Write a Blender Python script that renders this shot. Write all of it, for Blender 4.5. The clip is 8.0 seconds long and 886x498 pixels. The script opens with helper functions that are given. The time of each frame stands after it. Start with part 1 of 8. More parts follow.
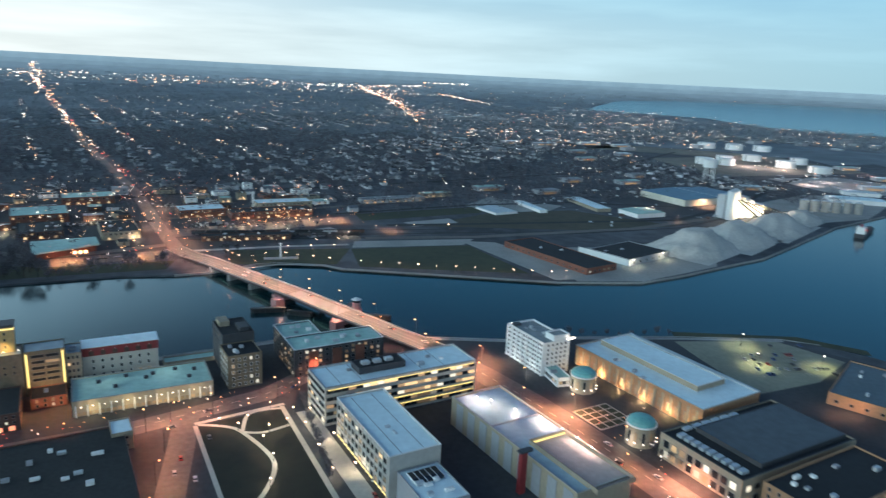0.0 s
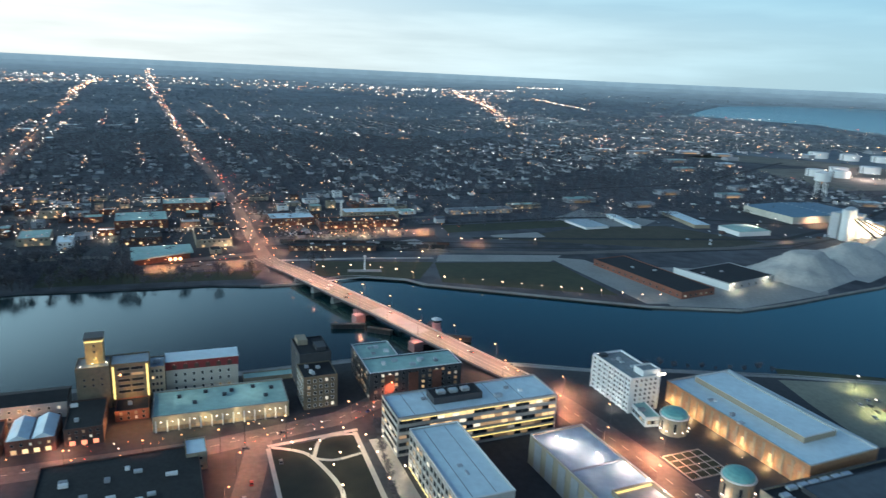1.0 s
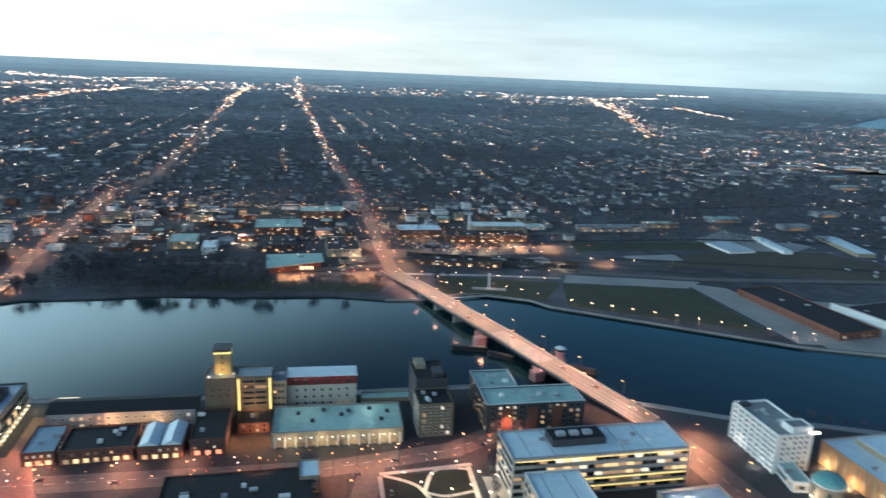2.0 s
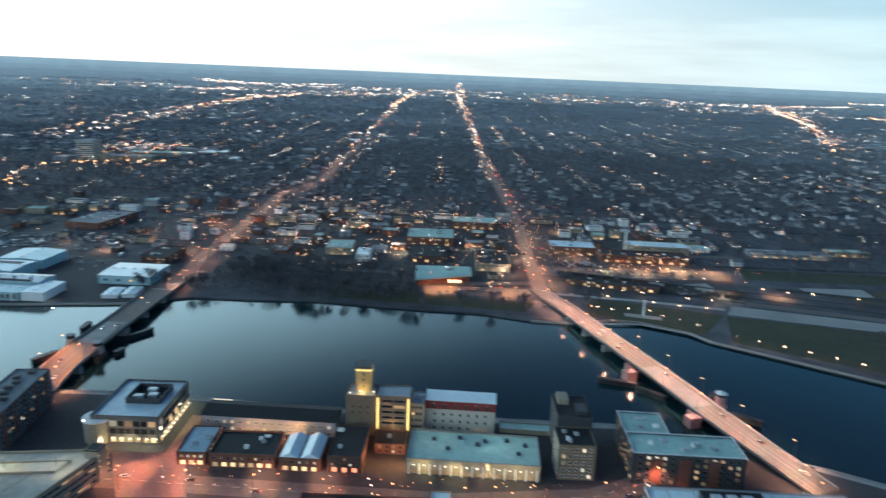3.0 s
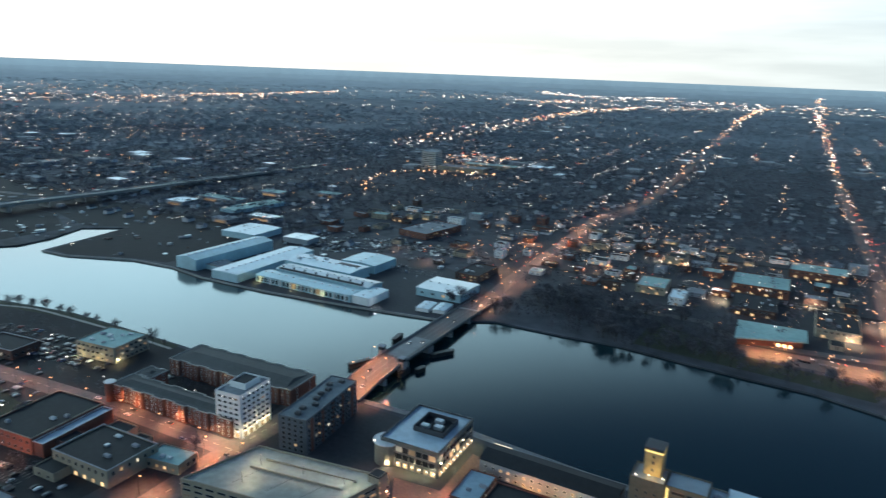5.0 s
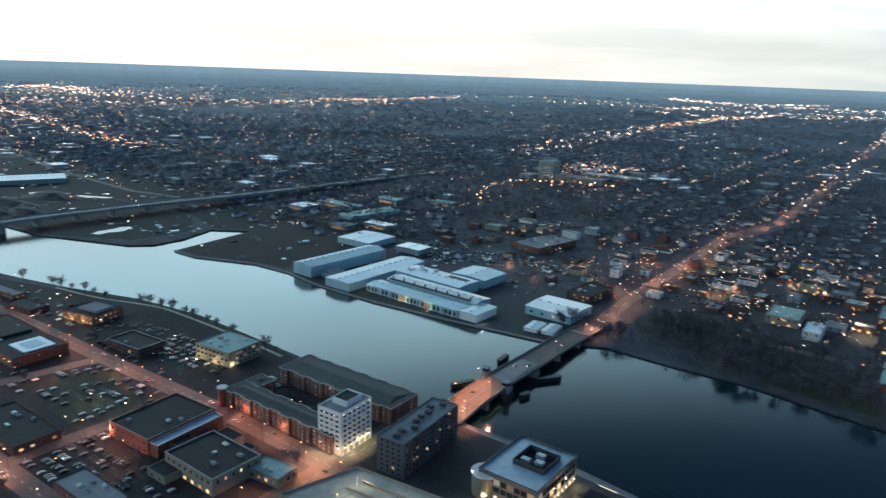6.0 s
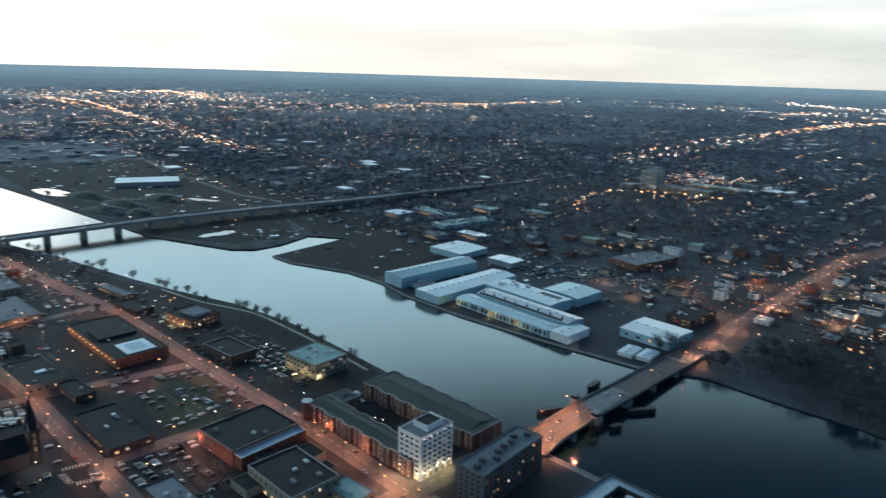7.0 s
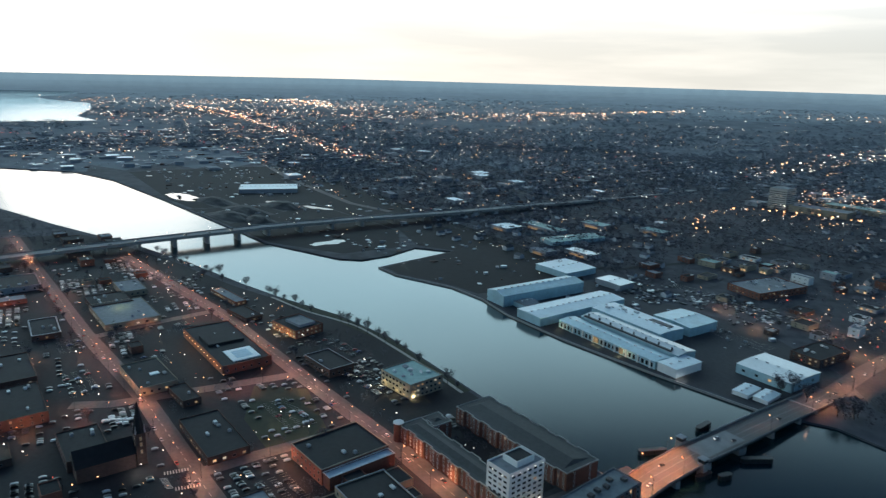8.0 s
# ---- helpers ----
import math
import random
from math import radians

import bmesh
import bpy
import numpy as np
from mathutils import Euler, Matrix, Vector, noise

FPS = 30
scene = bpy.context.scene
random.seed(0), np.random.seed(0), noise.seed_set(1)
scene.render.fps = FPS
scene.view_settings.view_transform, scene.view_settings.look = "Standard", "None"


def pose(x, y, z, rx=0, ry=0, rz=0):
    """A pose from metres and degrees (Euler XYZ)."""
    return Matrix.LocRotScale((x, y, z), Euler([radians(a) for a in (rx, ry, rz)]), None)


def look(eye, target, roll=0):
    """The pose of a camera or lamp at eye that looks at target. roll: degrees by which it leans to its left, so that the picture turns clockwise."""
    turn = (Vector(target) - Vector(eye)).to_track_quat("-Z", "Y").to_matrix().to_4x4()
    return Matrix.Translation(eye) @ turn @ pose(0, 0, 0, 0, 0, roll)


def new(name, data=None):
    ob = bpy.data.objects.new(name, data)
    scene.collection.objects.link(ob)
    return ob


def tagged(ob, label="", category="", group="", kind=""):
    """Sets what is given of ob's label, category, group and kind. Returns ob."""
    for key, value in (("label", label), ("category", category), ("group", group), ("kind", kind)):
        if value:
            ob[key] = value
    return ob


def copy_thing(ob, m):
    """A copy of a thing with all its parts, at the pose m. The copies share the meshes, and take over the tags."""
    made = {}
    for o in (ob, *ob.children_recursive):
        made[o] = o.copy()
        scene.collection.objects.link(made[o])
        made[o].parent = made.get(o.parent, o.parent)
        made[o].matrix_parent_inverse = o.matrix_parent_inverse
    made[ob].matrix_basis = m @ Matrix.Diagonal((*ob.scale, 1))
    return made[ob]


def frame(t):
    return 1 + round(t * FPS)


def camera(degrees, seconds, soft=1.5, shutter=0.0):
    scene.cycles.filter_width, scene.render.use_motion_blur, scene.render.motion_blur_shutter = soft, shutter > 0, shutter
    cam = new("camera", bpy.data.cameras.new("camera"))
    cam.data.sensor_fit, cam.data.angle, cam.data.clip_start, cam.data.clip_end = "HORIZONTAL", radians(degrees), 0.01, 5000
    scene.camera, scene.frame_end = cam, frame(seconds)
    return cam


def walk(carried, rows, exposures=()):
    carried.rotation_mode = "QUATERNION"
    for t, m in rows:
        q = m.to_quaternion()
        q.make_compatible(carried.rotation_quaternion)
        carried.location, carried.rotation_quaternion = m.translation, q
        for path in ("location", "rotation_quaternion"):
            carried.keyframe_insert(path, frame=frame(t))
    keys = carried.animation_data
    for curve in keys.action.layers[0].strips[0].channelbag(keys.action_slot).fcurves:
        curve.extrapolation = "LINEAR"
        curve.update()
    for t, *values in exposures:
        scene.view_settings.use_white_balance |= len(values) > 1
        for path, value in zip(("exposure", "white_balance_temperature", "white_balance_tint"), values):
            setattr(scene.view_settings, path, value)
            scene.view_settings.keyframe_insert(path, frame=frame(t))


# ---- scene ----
cam = camera(65.13, 8.0, soft=1.3, shutter=0.6)
PATH = [
    (0.0, pose(-6.60, -123.54, 181.99, 90, 0, -26.686) @ pose(0, 0, 0, -14.240, 0, 0) @ pose(0, 0, 0, 0, 0, 2.648)),
    (0.5, pose(-0.34, -115.88, 185.99, 90, 0, -22.376) @ pose(0, 0, 0, -14.278, 0, 0) @ pose(0, 0, 0, 0, 0, 2.524)),
    (1.0, pose(4.63, -107.98, 190.09, 90, 0, -19.071) @ pose(0, 0, 0, -14.290, 0, 0) @ pose(0, 0, 0, 0, 0, 2.400)),
    (2.5, pose(13.43, -81.03, 201.30, 90, 0, -1.630) @ pose(0, 0, 0, -14.256, 0, 0) @ pose(0, 0, 0, 0, 0, 2.112)),
    (3.0, pose(14.68, -71.69, 205.19, 90, 0, 4.854) @ pose(0, 0, 0, -14.275, 0, 0) @ pose(0, 0, 0, 0, 0, 2.047)),
    (3.5, pose(15.44, -61.57, 208.96, 90, 0, 12.614) @ pose(0, 0, 0, -14.291, 0, 0) @ pose(0, 0, 0, 0, 0, 1.956)),
    (4.0, pose(15.19, -52.01, 212.73, 90, 0, 19.347) @ pose(0, 0, 0, -14.285, 0, 0) @ pose(0, 0, 0, 0, 0, 1.875)),
    (4.5, pose(14.19, -42.64, 216.73, 90, 0, 25.698) @ pose(0, 0, 0, -14.322, 0, 0) @ pose(0, 0, 0, 0, 0, 1.847)),
    (5.0, pose(11.92, -33.75, 220.56, 90, 0, 31.609) @ pose(0, 0, 0, -14.312, 0, 0) @ pose(0, 0, 0, 0, 0, 1.844)),
    (6.5, pose(2.41, -10.43, 232.81, 90, 0, 45.451) @ pose(0, 0, 0, -14.255, 0, 0) @ pose(0, 0, 0, 0, 0, 1.574)),
    (7.0, pose(-2.09, -2.44, 236.59, 90, 0, 49.649) @ pose(0, 0, 0, -14.224, 0, 0) @ pose(0, 0, 0, 0, 0, 1.424)),
    (7.5, pose(-6.85, 6.02, 240.50, 90, 0, 55.425) @ pose(0, 0, 0, -14.020, 0, 0) @ pose(0, 0, 0, 0, 0, 1.292)),
    (8.0, pose(-9.53, 14.61, 244.19, 90, 0, 59.214) @ pose(0, 0, 0, -13.827, 0, 0) @ pose(0, 0, 0, 0, 0, 1.231)),
]
walk(cam, PATH, [(0.0, 1.46, 6050, 10), (2.5, 1.54, 6100, 10), (4.0, 1.52, 6100, 10), (5.0, 1.4, 6100, 10), (6.5, 1.18, 6150, 10), (8.0, 1.08, 6200, 10)])

# ---------------------------------------------------------------- world and light
world = bpy.data.worlds.new("dusk")
scene.world = world
world.use_nodes = True
wn, wl = world.node_tree.nodes, world.node_tree.links
wn.clear()
sky = wn.new("ShaderNodeTexSky")
sky.sky_type = 'NISHITA'
sky.sun_disc = False
sky.sun_elevation = radians(6)
sky.sun_rotation = radians(-95)
sky.altitude = 200
sky.dust_density = 0.6
sky.ozone_density = 4.0
bg = wn.new("ShaderNodeBackground")
bg.inputs["Strength"].default_value = 0.15
wo = wn.new("ShaderNodeOutputWorld")
# thin streaks of high cloud
tc = wn.new("ShaderNodeTexCoord")
mp = wn.new("ShaderNodeMapping")
mp.inputs["Scale"].default_value = (1.6, 1.6, 14.0)
cn = wn.new("ShaderNodeTexNoise")
cn.inputs["Scale"].default_value = 2.2
cn.inputs["Detail"].default_value = 6.0
cr = wn.new("ShaderNodeValToRGB")
cr.color_ramp.elements[0].position, cr.color_ramp.elements[1].position = 0.42, 0.72
mixc = wn.new("ShaderNodeMix")
mixc.data_type = 'RGBA'
mixc.inputs[7].default_value = (1.25, 1.6, 1.72, 1)
mulc = wn.new("ShaderNodeMath")
mulc.operation = 'MULTIPLY'
mulc.inputs[1].default_value = 0.26
veil = wn.new("ShaderNodeMath")
veil.operation = 'ADD'
veil.inputs[1].default_value = 0.76
softsky = wn.new("ShaderNodeHueSaturation")
softsky.inputs["Saturation"].default_value = 0.65
tint = wn.new("ShaderNodeMix")
tint.data_type, tint.blend_type = 'RGBA', 'MULTIPLY'
tint.inputs[0].default_value = 1.0
tint.inputs[7].default_value = (0.23, 0.31, 0.4, 1)
wl.new(tc.outputs["Generated"], mp.inputs["Vector"])
wl.new(mp.outputs["Vector"], cn.inputs["Vector"])
wl.new(cn.outputs["Fac"], cr.inputs["Fac"])
wl.new(cr.outputs["Color"], mulc.inputs[0])
# the veil thins towards the zenith and glows on the side where the sun went down
sep = wn.new("ShaderNodeSeparateXYZ")
wl.new(tc.outputs["Generated"], sep.inputs[0])
fade = wn.new("ShaderNodeMapRange")
fade.interpolation_type = 'SMOOTHSTEP'
fade.inputs[1].default_value, fade.inputs[2].default_value = 0.27, 0.42
fade.inputs[3].default_value, fade.inputs[4].default_value = 1.0, 0.0
west = wn.new("ShaderNodeMath")
west.operation = 'MINIMUM'
west.inputs[1].default_value = 0.0
wl.new(sep.outputs["X"], west.inputs[0])
slant = wn.new("ShaderNodeMath")
slant.operation = 'MULTIPLY_ADD'
slant.inputs[1].default_value = 0.15
wl.new(west.outputs[0], slant.inputs[0])
wl.new(sep.outputs["Z"], slant.inputs[2])
wl.new(slant.outputs[0], fade.inputs[0])
thin = wn.new("ShaderNodeMath")
thin.operation = 'MULTIPLY'
wl.new(veil.outputs[0], thin.inputs[0])
wl.new(fade.outputs[0], thin.inputs[1])
side = wn.new("ShaderNodeMapRange")
side.inputs[1].default_value, side.inputs[2].default_value = -1.0, 0.9
side.inputs[3].default_value, side.inputs[4].default_value = 1.0, 0.0
wl.new(sep.outputs["X"], side.inputs[0])
gentle = wn.new("ShaderNodeMapRange")
gentle.interpolation_type = 'SMOOTHSTEP'
gentle.inputs[1].default_value, gentle.inputs[2].default_value = -0.6, 0.5
gentle.inputs[3].default_value, gentle.inputs[4].default_value = 1.0, 0.0
wl.new(sep.outputs["X"], gentle.inputs[0])
glow = wn.new("ShaderNodeMix")
glow.data_type = 'RGBA'
glow.inputs[6].default_value, glow.inputs[7].default_value = (0.85, 1.65, 1.95, 1), (5.2, 5.1, 4.7, 1)
upper = wn.new("ShaderNodeMix")
upper.data_type = 'RGBA'
upper.inputs[6].default_value, upper.inputs[7].default_value = (0.22, 0.95, 1.65, 1), (7.3, 11.2, 12.2, 1)
climb = wn.new("ShaderNodeMapRange")
climb.interpolation_type = 'SMOOTHSTEP'
climb.inputs[1].default_value, climb.inputs[2].default_value = 0.13, 0.3
lean = wn.new("ShaderNodeMath")
lean.operation = 'MULTIPLY_ADD'
lean.inputs[1].default_value = 0.05
east = wn.new("ShaderNodeMath")
east.operation = 'MAXIMUM'
east.inputs[1].default_value = 0.0
wl.new(sep.outputs["X"], east.inputs[0])
wl.new(east.outputs[0], lean.inputs[0])
wl.new(sep.outputs["Z"], lean.inputs[2])
wl.new(lean.outputs[0], climb.inputs[0])
rise = wn.new("ShaderNodeMix")
rise.data_type = 'RGBA'
wl.new(climb.outputs[0], rise.inputs[0])
wl.new(gentle.outputs[0], glow.inputs[0])
high = wn.new("ShaderNodeMapRange")
high.interpolation_type = 'SMOOTHSTEP'
high.inputs[1].default_value, high.inputs[2].default_value = -0.85, 0.4
high.inputs[3].default_value, high.inputs[4].default_value = 1.0, 0.0
wl.new(sep.outputs["X"], high.inputs[0])
wl.new(high.outputs[0], upper.inputs[0])
low = wn.new("ShaderNodeMix")
low.data_type = 'RGBA'
low.inputs[6].default_value, low.inputs[7].default_value = (1.1, 1.8, 2.0, 1), (4.1, 3.65, 3.05, 1)
wl.new(side.outputs[0], low.inputs[0])
lift = wn.new("ShaderNodeMapRange")
lift.interpolation_type = 'SMOOTHSTEP'
lift.inputs[1].default_value, lift.inputs[2].default_value = 0.035, 0.17
wl.new(sep.outputs["Z"], lift.inputs[0])
band = wn.new("ShaderNodeMix")
band.data_type = 'RGBA'
wl.new(lift.outputs[0], band.inputs[0])
wl.new(low.outputs[2], band.inputs[6])
wl.new(glow.outputs[2], band.inputs[7])
wl.new(band.outputs[2], rise.inputs[6])
wl.new(upper.outputs[2], rise.inputs[7])
wl.new(rise.outputs[2], mixc.inputs[7])
wl.new(mulc.outputs[0], veil.inputs[0])
wl.new(thin.outputs[0], mixc.inputs[0])
wl.new(sky.outputs["Color"], softsky.inputs["Color"])
wl.new(softsky.outputs["Color"], tint.inputs[6])
wl.new(tint.outputs[2], mixc.inputs[6])
wl.new(mixc.outputs[2], bg.inputs["Color"])
wl.new(bg.outputs[0], wo.inputs["Surface"])

sun_data = bpy.data.lights.new("sun", 'SUN')
sun_data.energy, sun_data.angle, sun_data.color = 0.05, radians(15), (1.0, 0.86, 0.72)
sun = new("sun", sun_data)
sun.matrix_world = look((0, 0, 0), (0.99, -0.09, -0.12))


# ---------------------------------------------------------------- materials
def mat(name, color, rough=0.8, metal=0.0, var=0.25, scale=0.3, bump=0.0, color2=None, scale2=None, emit=None, strength=0.0, obj_random=0.0, island=0.0, vary=False):
    m = bpy.data.materials.new(name)
    m.use_nodes = True
    nt = m.node_tree
    n, l = nt.nodes, nt.links
    b = n["Principled BSDF"]
    b.inputs["Roughness"].default_value, b.inputs["Metallic"].default_value = rough, metal
    c = (*color, 1)
    if emit:
        b.inputs["Emission Color"].default_value, b.inputs["Emission Strength"].default_value = (*emit, 1), strength
    if vary:
        ri = n.new("ShaderNodeObjectInfo")
        rm = n.new("ShaderNodeMapRange")
        rm.inputs[3].default_value, rm.inputs[4].default_value = strength * 0.2, strength * 1.8
        l.new(ri.outputs["Random"], rm.inputs[0])
        l.new(rm.outputs[0], b.inputs["Emission Strength"])
    co = n.new("ShaderNodeNewGeometry")
    n1 = n.new("ShaderNodeTexNoise")
    n1.inputs["Scale"].default_value, n1.inputs["Detail"].default_value = scale, 5.0
    n2 = n.new("ShaderNodeTexNoise")
    n2.inputs["Scale"].default_value, n2.inputs["Detail"].default_value = scale2 or scale * 0.08, 3.0
    l.new(co.outputs["Position"], n1.inputs["Vector"])
    l.new(co.outputs["Position"], n2.inputs["Vector"])
    mx = n.new("ShaderNodeMix")
    mx.data_type = 'RGBA'
    lo = color2 or tuple(v * (1 - var) for v in color)
    mx.inputs[6].default_value, mx.inputs[7].default_value = (*lo, 1), c
    ad = n.new("ShaderNodeMath")
    ad.operation = 'ADD'
    l.new(n1.outputs["Fac"], ad.inputs[0])
    l.new(n2.outputs["Fac"], ad.inputs[1])
    mr = n.new("ShaderNodeMapRange")
    mr.inputs[1].default_value, mr.inputs[2].default_value = 0.75, 1.25
    l.new(ad.outputs[0], mr.inputs[0])
    l.new(mr.outputs[0], mx.inputs[0])
    out = mx.outputs[2]
    if obj_random or island:
        hv = n.new("ShaderNodeHueSaturation")
        mr2 = n.new("ShaderNodeMapRange")
        amp = obj_random or island
        mr2.inputs[3].default_value, mr2.inputs[4].default_value = 1 - amp, 1 + amp
        if obj_random:
            oi = n.new("ShaderNodeObjectInfo")
            l.new(oi.outputs["Random"], mr2.inputs[0])
        else:
            l.new(co.outputs["Random Per Island"], mr2.inputs[0])
        l.new(mr2.outputs[0], hv.inputs["Value"])
        l.new(out, hv.inputs["Color"])
        out = hv.outputs["Color"]
    l.new(out, b.inputs["Base Color"])
    if bump:
        bp = n.new("ShaderNodeBump")
        bp.inputs["Strength"].default_value, bp.inputs["Distance"].default_value = bump, 0.3
        l.new(n1.outputs["Fac"], bp.inputs["Height"])
        l.new(bp.outputs["Normal"], b.inputs["Normal"])
    return m


M_GROUND = mat("winter_ground", (0.095, 0.1, 0.115), 0.95, scale=0.05, color2=(0.03, 0.033, 0.04), scale2=0.006)
M_FAR2 = mat("haze_painted_distance", (0.18, 0.22, 0.245), 0.95, scale=0.01, color2=(0.12, 0.15, 0.17), scale2=0.002, emit=(0.58, 0.86, 1.0), strength=0.03)
# haze over the farther land is put into this paler bluish colour
M_FAR = mat("haze_tinted_land", (0.18, 0.21, 0.235), 0.95, scale=0.012, color2=(0.11, 0.13, 0.15), scale2=0.0015)
M_ASPHALT = mat("asphalt", (0.155, 0.14, 0.132), 0.9, scale=0.35, var=0.35, scale2=0.02)
M_LOT = mat("parking_asphalt", (0.024, 0.025, 0.028), 0.9, scale=0.3, var=0.4, scale2=0.02)
M_CONCRETE = mat("concrete", (0.33, 0.325, 0.31), 0.85, scale=0.4, var=0.3, scale2=0.03)
M_DECK = mat("bridge_concrete", (0.13, 0.125, 0.12), 0.85, scale=0.5, var=0.2, scale2=0.04)
M_STEEL = mat("dark_steel", (0.035, 0.037, 0.04), 0.55, metal=0.3, scale=0.8)
M_PINKSTONE = mat("pink_pier_stone", (0.38, 0.2, 0.19), 0.85, scale=0.5)
M_GRASS = mat("dormant_grass", (0.05, 0.056, 0.028), 0.95, scale=0.12, color2=(0.03, 0.036, 0.02), scale2=0.012)
# white roofing, with the blue cast of skylight put into its colour
M_WHITE_ROOF = mat("sky_tinted_membrane", (0.72, 0.84, 0.87), 0.4, scale=0.25, var=0.16, scale2=0.03)
M_GREY_ROOF = mat("grey_roof", (0.3, 0.32, 0.33), 0.85, scale=0.3, var=0.3, scale2=0.03)
M_DARK_ROOF = mat("black_roof", (0.019, 0.02, 0.023), 0.85, scale=0.3, var=0.4, scale2=0.03)
M_BROWN_ROOF = mat("gravel_roof", (0.027, 0.028, 0.03), 0.95, scale=0.5, var=0.45, scale2=0.04)
M_TEAL_ROOF = mat("pale_green_roof", (0.4, 0.59, 0.53), 0.75, scale=0.25, var=0.25, scale2=0.03)
M_TAN = mat("tan_masonry", (0.32, 0.27, 0.2), 0.85, scale=0.5, var=0.2)
M_BRICK = mat("red_brick", (0.2, 0.085, 0.06), 0.9, scale=0.8, var=0.35)
M_BRICK_D = mat("dark_brick", (0.1, 0.06, 0.05), 0.9, scale=0.8, var=0.35)
M_WHITE = mat("white_paint", (0.74, 0.74, 0.72), 0.7, scale=0.4, var=0.1)
M_GREYWALL = mat("grey_cladding", (0.3, 0.31, 0.33), 0.7, scale=0.4, var=0.15)
M_DARKWALL = mat("charcoal_cladding", (0.05, 0.052, 0.058), 0.6, scale=0.4, var=0.25)
M_METAL = mat("pale_metal", (0.55, 0.58, 0.6), 0.36, metal=0.4, scale=0.4, var=0.15)
M_GLASS = mat("window_glass", (0.02, 0.025, 0.03), 0.08, scale=0.2)
M_WARM = mat("lit_window", (0.3, 0.24, 0.14), 0.4, emit=(1.0, 0.6, 0.27), strength=0.3, vary=True)
M_AMBER = mat("amber_lamp", (0.6, 0.4, 0.2), 0.4, emit=(1.0, 0.45, 0.18), strength=3.0)
M_LAMPW = mat("white_lamp", (0.7, 0.7, 0.65), 0.4, emit=(1.0, 0.84, 0.66), strength=3.4)
M_RED = mat("red_lamp", (0.5, 0.05, 0.04), 0.4, emit=(1.0, 0.12, 0.07), strength=1.6)
M_BARK = mat("bark", (0.05, 0.04, 0.034), 0.95, scale=1.0, island=0.4)
M_HOUSE = mat("house_siding", (0.46, 0.46, 0.47), 0.85, scale=0.3, island=0.5)
M_PALE_ROOF = mat("pale_membrane", (0.36, 0.43, 0.47), 0.6, scale=0.2, var=0.2)
M_SHINGLE = mat("shingles", (0.11, 0.117, 0.132), 0.95, scale=0.5, island=0.7)
M_GRAVEL = mat("pale_aggregate", (0.52, 0.5, 0.46), 0.95, scale=0.3, var=0.25, bump=0.3)

# plain far backdrop: haze put into colour and glow, paler towards the horizon
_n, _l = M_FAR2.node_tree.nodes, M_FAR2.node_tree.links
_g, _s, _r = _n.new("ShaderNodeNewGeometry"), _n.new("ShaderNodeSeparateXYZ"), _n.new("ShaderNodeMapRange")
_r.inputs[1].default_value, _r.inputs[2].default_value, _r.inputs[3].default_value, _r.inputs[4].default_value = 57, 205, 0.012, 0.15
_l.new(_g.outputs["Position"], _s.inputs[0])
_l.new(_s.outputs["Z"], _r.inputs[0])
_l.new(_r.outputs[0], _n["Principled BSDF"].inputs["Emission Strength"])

M_WATER = bpy.data.materials.new("river_water")
M_WATER.use_nodes = True
_n, _l = M_WATER.node_tree.nodes, M_WATER.node_tree.links
_b = _n["Principled BSDF"]
_b.inputs["Base Color"].default_value = (0.005, 0.024, 0.03, 1)
_b.inputs["Roughness"].default_value = 0.13
_b.inputs["IOR"].default_value = 1.33
_g = _n.new("ShaderNodeNewGeometry")
_w = _n.new("ShaderNodeTexNoise")
_w.inputs["Scale"].default_value, _w.inputs["Detail"].default_value = 0.5, 4.0
_w2 = _n.new("ShaderNodeTexNoise")
_w2.inputs["Scale"].default_value = 0.02
_bp = _n.new("ShaderNodeBump")
_bp.inputs["Strength"].default_value, _bp.inputs["Distance"].default_value = 0.1, 0.4
_l.new(_g.outputs["Position"], _w.inputs["Vector"])
_l.new(_g.outputs["Position"], _w2.inputs["Vector"])
_l.new(_w.outputs["Fac"], _bp.inputs["Height"])
_l.new(_bp.outputs["Normal"], _b.inputs["Normal"])


# the sky's teal reflection on the bay is put into this base colour
M_BAY = mat("sky_tinted_bay", (0.06, 0.19, 0.21), 0.2, scale=0.01, var=0.2)


